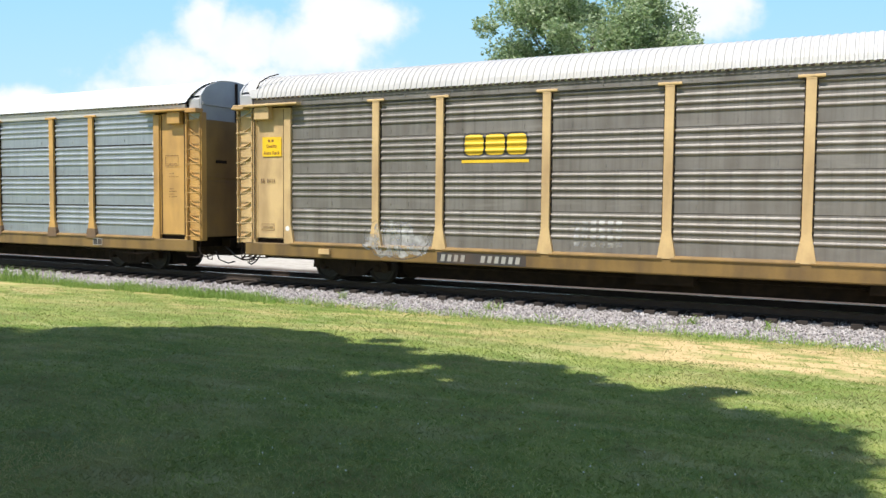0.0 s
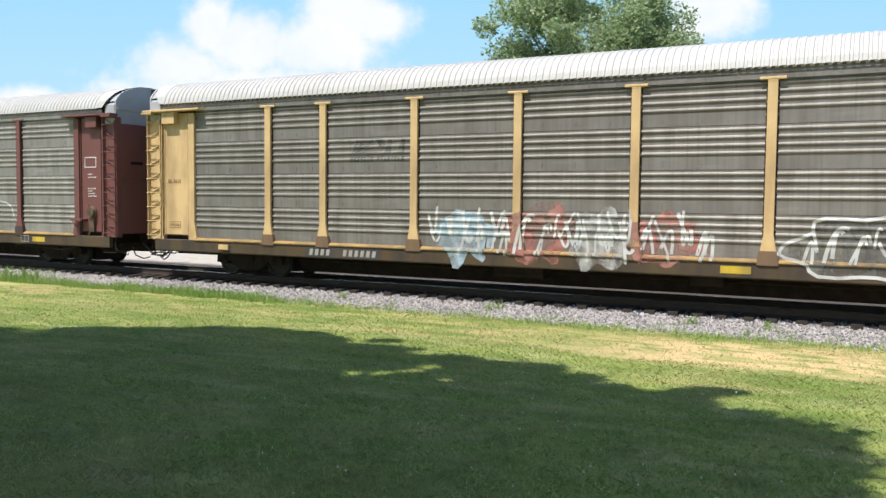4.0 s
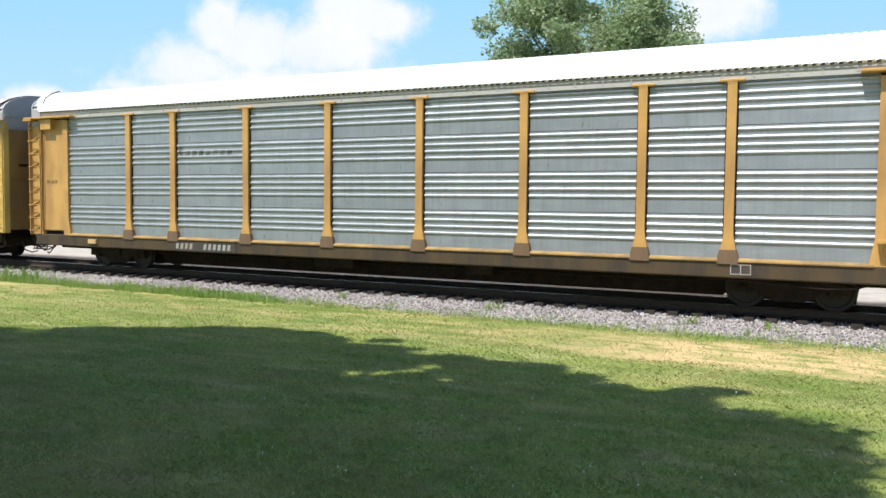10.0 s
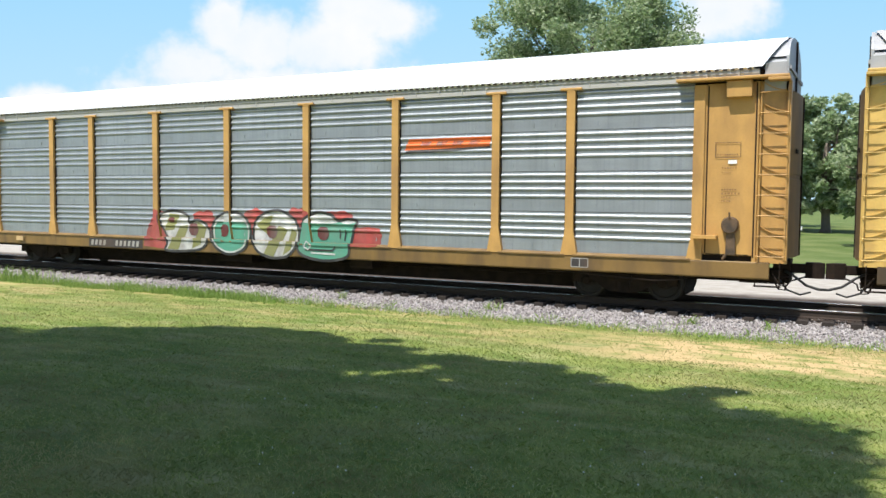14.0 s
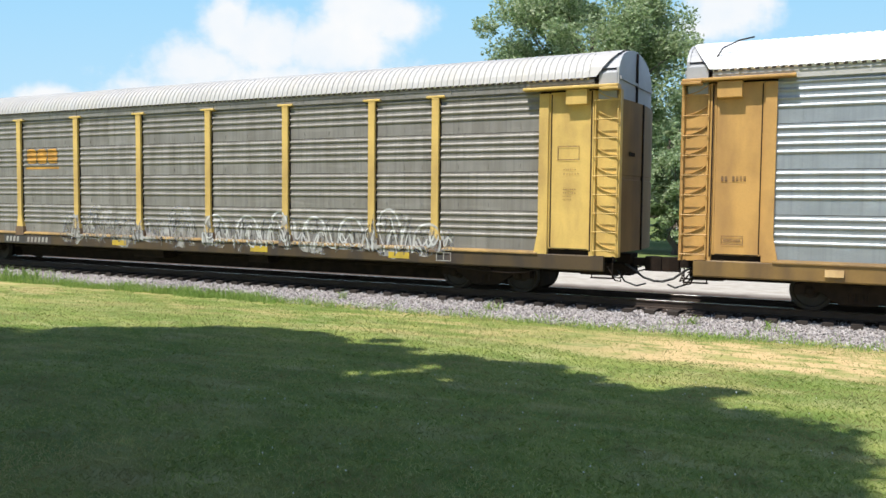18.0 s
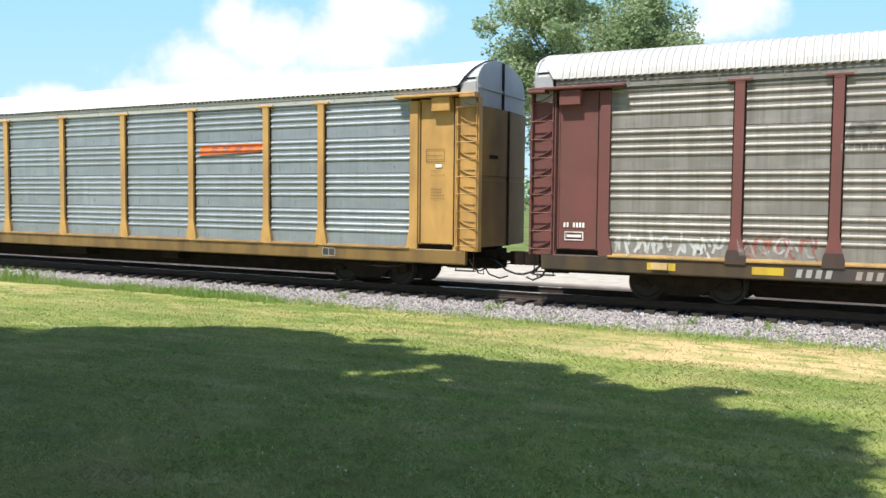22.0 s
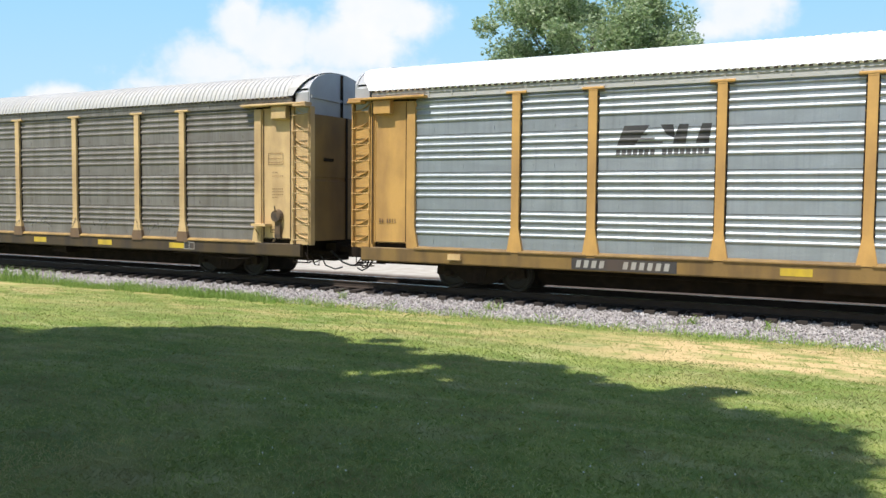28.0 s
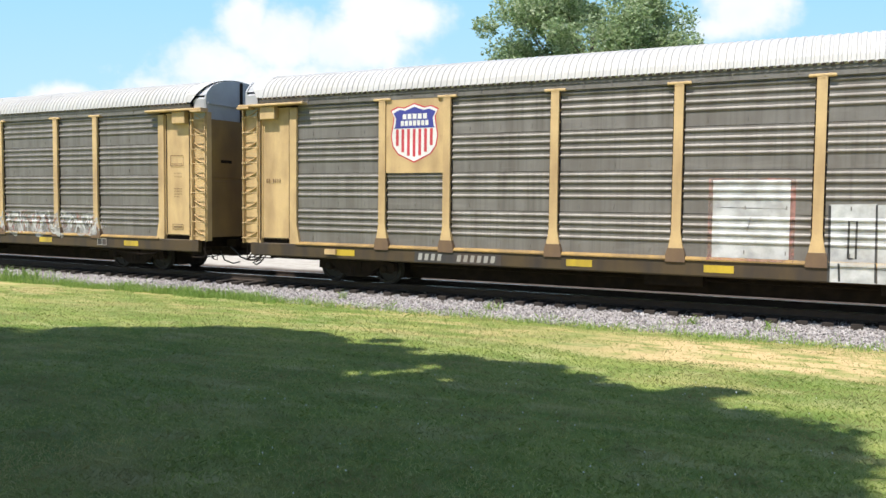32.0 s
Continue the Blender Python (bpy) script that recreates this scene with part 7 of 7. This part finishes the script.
    sprayed(c[12], "graffiti_backing", [blob(-3.7, -1.6, 0.54, 0.92, 193, 0.12), blob(-1.9, 0.4, 0.54, 0.95, 195, 0.1), blob(0.1, 1.6, 0.54, 0.85, 196, 0.1), blob(1.9, 4.6, 0.53, 0.85, 194, 0.1), blob(4.3, 7.0, 0.54, 0.9, 197, 0.1)], LILAC, 2, "grey lilac splash under the letters")
    sprayed(c[12], "graffiti", [[(-3.3, 0.82), (-2.4, 0.78), (-2.6, 0.6), (-3.1, 0.66)], [(-2.1, 0.8), (-1.3, 0.8), (-1.6, 0.52)], [(-0.6, 0.8), (0.6, 0.82), (0.2, 0.66)]], NAVY, 3)
    sprayed(c[12], "graffiti", [blob(-3.7, -3.1, 0.46, 0.62, 1, 0.3), blob(-1.9, -1.4, 0.46, 0.66, 3, 0.3), blob(-1.0, -0.5, 0.45, 0.7, 2, 0.3)], CHALK, 4, "white drip")
    fresh = [(None, SKY_BLUE), (1.62, TURQUOISE), (1.12, TEAL)]
    for pts in ([(-4.2, 2.14), (-3.75, 2.16), (-2.95, 1.35), (-2.9, 2.12), (-2.42, 2.14), (-2.15, 1.5), (-2.1, 0.8), (-3.5, 0.76), (-3.85, 1.55)],
                [(-1.36, 0.88), (-1.34, 2.22), (-0.95, 2.24), (-0.92, 1.7), (-0.4, 2.28), (-0.1, 2.16), (-0.12, 1.8), (-0.48, 1.5), (-0.02, 1.05), (0.0, 0.88)],
                [(-0.06, 1.6), (0.12, 1.92), (0.42, 1.96), (0.5, 1.4), (0.42, 0.98), (0.14, 0.95), (0.04, 1.3)],
                [(0.68, 0.9), (0.66, 1.86), (0.95, 2.02), (1.26, 1.82), (1.24, 1.36), (0.82, 1.28), (1.0, 0.92)]):
        faded_letter(c[12], pts, fresh, NAVY, 0.10, 4, 3, "blue letter fading to turquoise, edged dark")
    sprayed(c[12], "graffiti", [[(-0.6, 1.42), (-0.42, 1.5), (-0.1, 1.15), (0.02, 0.86), (-0.55, 0.98), (-0.75, 1.15)], [(-3.0, 1.15), (-2.92, 1.15), (-2.86, 0.9), (-2.96, 0.9)]], CHALK, 8, "white drip")
    faded_letter(c[12], [(-2.3, 1.3), (-2.18, 1.8), (-1.82, 2.03), (-1.48, 1.8), (-1.36, 1.3), (-1.45, 0.88), (-1.82, 0.62), (-2.2, 0.86)], [(None, YOLK)], NAVY, 0.10, 8, 4, "yellow-green oval")
    sprayed(c[12], "graffiti_scrawl", closed(rect(-2.1, -1.9, 1.05, 1.25), 0.035), SOOT, 10)
    worn = [(None, PALE_MINT), (1.8, TURQUOISE), (1.05, TEAL)]
    for pts in ([(2.02, 0.8), (2.0, 1.82), (2.4, 1.92), (2.78, 1.99), (2.84, 1.6), (2.9, 1.97), (3.6, 1.95), (3.55, 1.3), (3.5, 0.82)],
                [(3.5, 0.9), (3.68, 1.7), (3.86, 2.22), (4.05, 1.7), (4.15, 1.95), (4.42, 1.93), (4.5, 0.9)],
                [(4.55, 0.92), (4.5, 1.92), (5.3, 1.95), (5.36, 0.95)], [(5.42, 0.95), (5.36, 1.92), (5.9, 1.78), (6.5, 1.55), (6.75, 1.1), (6.6, 0.85)]):
        faded_letter(c[12], pts, worn, SOOT, 0.075, 4, 2, "mint and turquoise letter edged black")
    for line in ([(2.55, 1.75), (2.7, 1.05)], [(2.75, 1.6), (2.85, 0.9)], [(3.0, 1.7), (3.1, 1.1), (3.3, 1.6), (3.4, 1.0)], [(3.85, 1.95), (3.7, 1.55), (4.0, 1.55), (3.85, 1.95)], [(3.86, 1.5), (3.65, 0.95)], [(3.86, 1.5), (4.1, 0.9)], [(4.7, 1.55), (5.2, 1.58)], [(4.95, 1.75), (4.9, 0.6)],
                 [(5.05, 1.5), (5.15, 0.55)], [(5.65, 1.55), (5.6, 1.0), (6.1, 1.05)], [(5.7, 1.5), (6.2, 1.45), (6.3, 1.0)], [(2.2, 1.2), (2.35, 1.5), (2.45, 1.1)], [(2.0, 0.95), (3.6, 0.82), (4.3, 0.9)], [(4.55, 0.8), (4.75, 0.45)]):
        sprayed(c[12], "graffiti_line", stroke(line, 0.07), SOOT, 8)
    sprayed(c[12], "graffiti", [blob(1.75, 2.35, 0.6, 1.15, 9, 0.3, 2.6)], SOOT, 8)
    sprayed(c[12], "graffiti", [[(4.12, 0.95), (4.42, 0.95), (4.4, 1.75), (4.16, 1.75)]], LILAC, 9)
    # lavender tag
    horse_logo(c[14], -6.7, -4.9, 3.34, 3.66, SOOT_FADED)
    sprayed(c[14], "graffiti", [blob(-11.3, -9.5, 0.95, 1.6, 230, 0.4)], LAVENDER, 0, "small faded lavender tag")
    sprayed(c[14], "graffiti_scrawl", scribble(-11.3, -9.5, 0.98, 1.6, 231, 5, 0.05), CHALK_FADED, 1)
    sprayed(c[14], "graffiti_scrawl", [p for k in range(6) for p in scribble(-6.8 + 2.82 * k - 0.4, -5.4 + 2.82 * k, 1.05, 1.5, 232 + k, 5, 0.025)], SOOT_FADED, 0)
    # painted-out block and tall white letters
    sprayed(c[15], "graffiti_edge", [rect(-0.75, 0.98, 0.88, 2.62)], ROSE, 0)
    sprayed(c[15], "graffiti", [rect(-0.66, 0.88, 0.93, 2.58)], CHALK, 1, "white painted-out block edged red")
    sprayed(c[15], "graffiti_scrawl", stroke([(0.05, 1.5), (0.12, 1.8)], 0.03) + stroke([(-0.6, 2.0), (0.8, 1.98)], 0.02), SOOT_FADED, 2)
    sprayed(c[15], "graffiti", [[(1.66 + k * 0.86, 0.52), (1.62 + k * 0.86, 2.08), (2.47 + k * 0.86, 2.1), (2.5 + k * 0.86, 0.52)] for k in range(4)], CHALK, 0, "tall white block letters")
    sprayed(c[15], "graffiti_scrawl", [p for k in range(4) for p in closed(rect(1.98 + k * 0.86, 2.12 + k * 0.86, 1.0 + 0.3 * (k % 2), 1.75), 0.04) + stroke([(2.48 + k * 0.86, 0.54), (2.46 + k * 0.86, 2.08)], 0.035) + stroke([(1.84 + k * 0.86, 0.54), (1.82 + k * 0.86, 0.9)], 0.04)] + stroke([(1.64, 0.52), (1.62, 2.06)], 0.05), SOOT, 1)
    sprayed(c[15], "graffiti", [blob(5.2, 5.85, 0.75, 1.65, 250, 0.4)], PALE_BLUE, 0)
    reflectors(c[15], (-10.4, -3.9, -0.8, 3.4, 6.0, 8.2))
    reflectors(c[14], (-10.7, -8.3, -3.9, -0.6, 2.2, 5.3, 8.4))
    reflectors(c[16], (-10.5, 2.3, 6.2, 10.2))
    reflectors(c[9], (-2.6, 3.0, 7.6))
    reflectors(c[2], (3.3, 8.4, 10.3))
    # pinkish scrawl on the last car
    sprayed(c[16], "graffiti", [blob(4.2 + k * 1.25, 5.4 + k * 1.25, 0.85, 1.6, k + 260, 0.4) for k in range(4)], CHALK_FADED, 0, "pinkish white scrawl")
    sprayed(c[16], "graffiti_scrawl", scribble(4.2, 9.2, 0.85, 1.65, 266, 12, 0.05), ROSE, 1)
    sprayed(c[16], "graffiti_scrawl", scribble(4.4, 9.2, 0.85, 1.65, 267, 11, 0.05), CHALK, 2)


decorate()


# ---- what moves ----
GAIN = ((0.0, 0.22), (3.0, 0.23), (6.0, 0.12), (9.0, 0.02), (12.0, 0.03), (16.0, 0.01), (20.0, 0.05), (22.0, 0.07), (24.0, 0.14), (26.0, 0.26), (28.0, 0.33), (30.0, 0.46), (32.0, 0.5))   # metres won over the even pace


def motions():
    """The train runs past at an even pace; wheels turn while their car is near; clouds drift."""
    for i, car in enumerate(CARS):
        slack = -0.36 if i > 14 else 0.0
        walk(car, [(t, pose(START - i * PITCH_CAR + SPEED * t + gain + slack, TRACK, 0)) for t, gain in GAIN])
    for i, wheel in WHEELS:
        x, _, z = wheel.location
        spin = SPEED / 0.418
        t0 = max(0.0, (i * PITCH_CAR - START - 48.0) / SPEED)
        t1 = min(32.0, (i * PITCH_CAR - START + 16.0) / SPEED)
        f0, f1 = int(t0 * FPS), int(t1 * FPS)
        rows = [] if f0 == 0 else [(0.0, pose(x, 0, z))]
        for f in range(f0, f1 + 1):
            a = math.degrees(spin * (f - f0) / FPS)
            rows.append((f / FPS, pose(x, 0, z, 0, a % 360, 0)))
        if f1 < 32 * FPS:
            rows.append((32.0, rows[-1][1]))
        walk(wheel, rows)
    walk(CLOUDS, [(t, CLOUD_POSE @ pose(119.0 * t / 32, 9.0 * t / 32, 0)) for t in (0.0, 16.0, 32.0)])


motions()
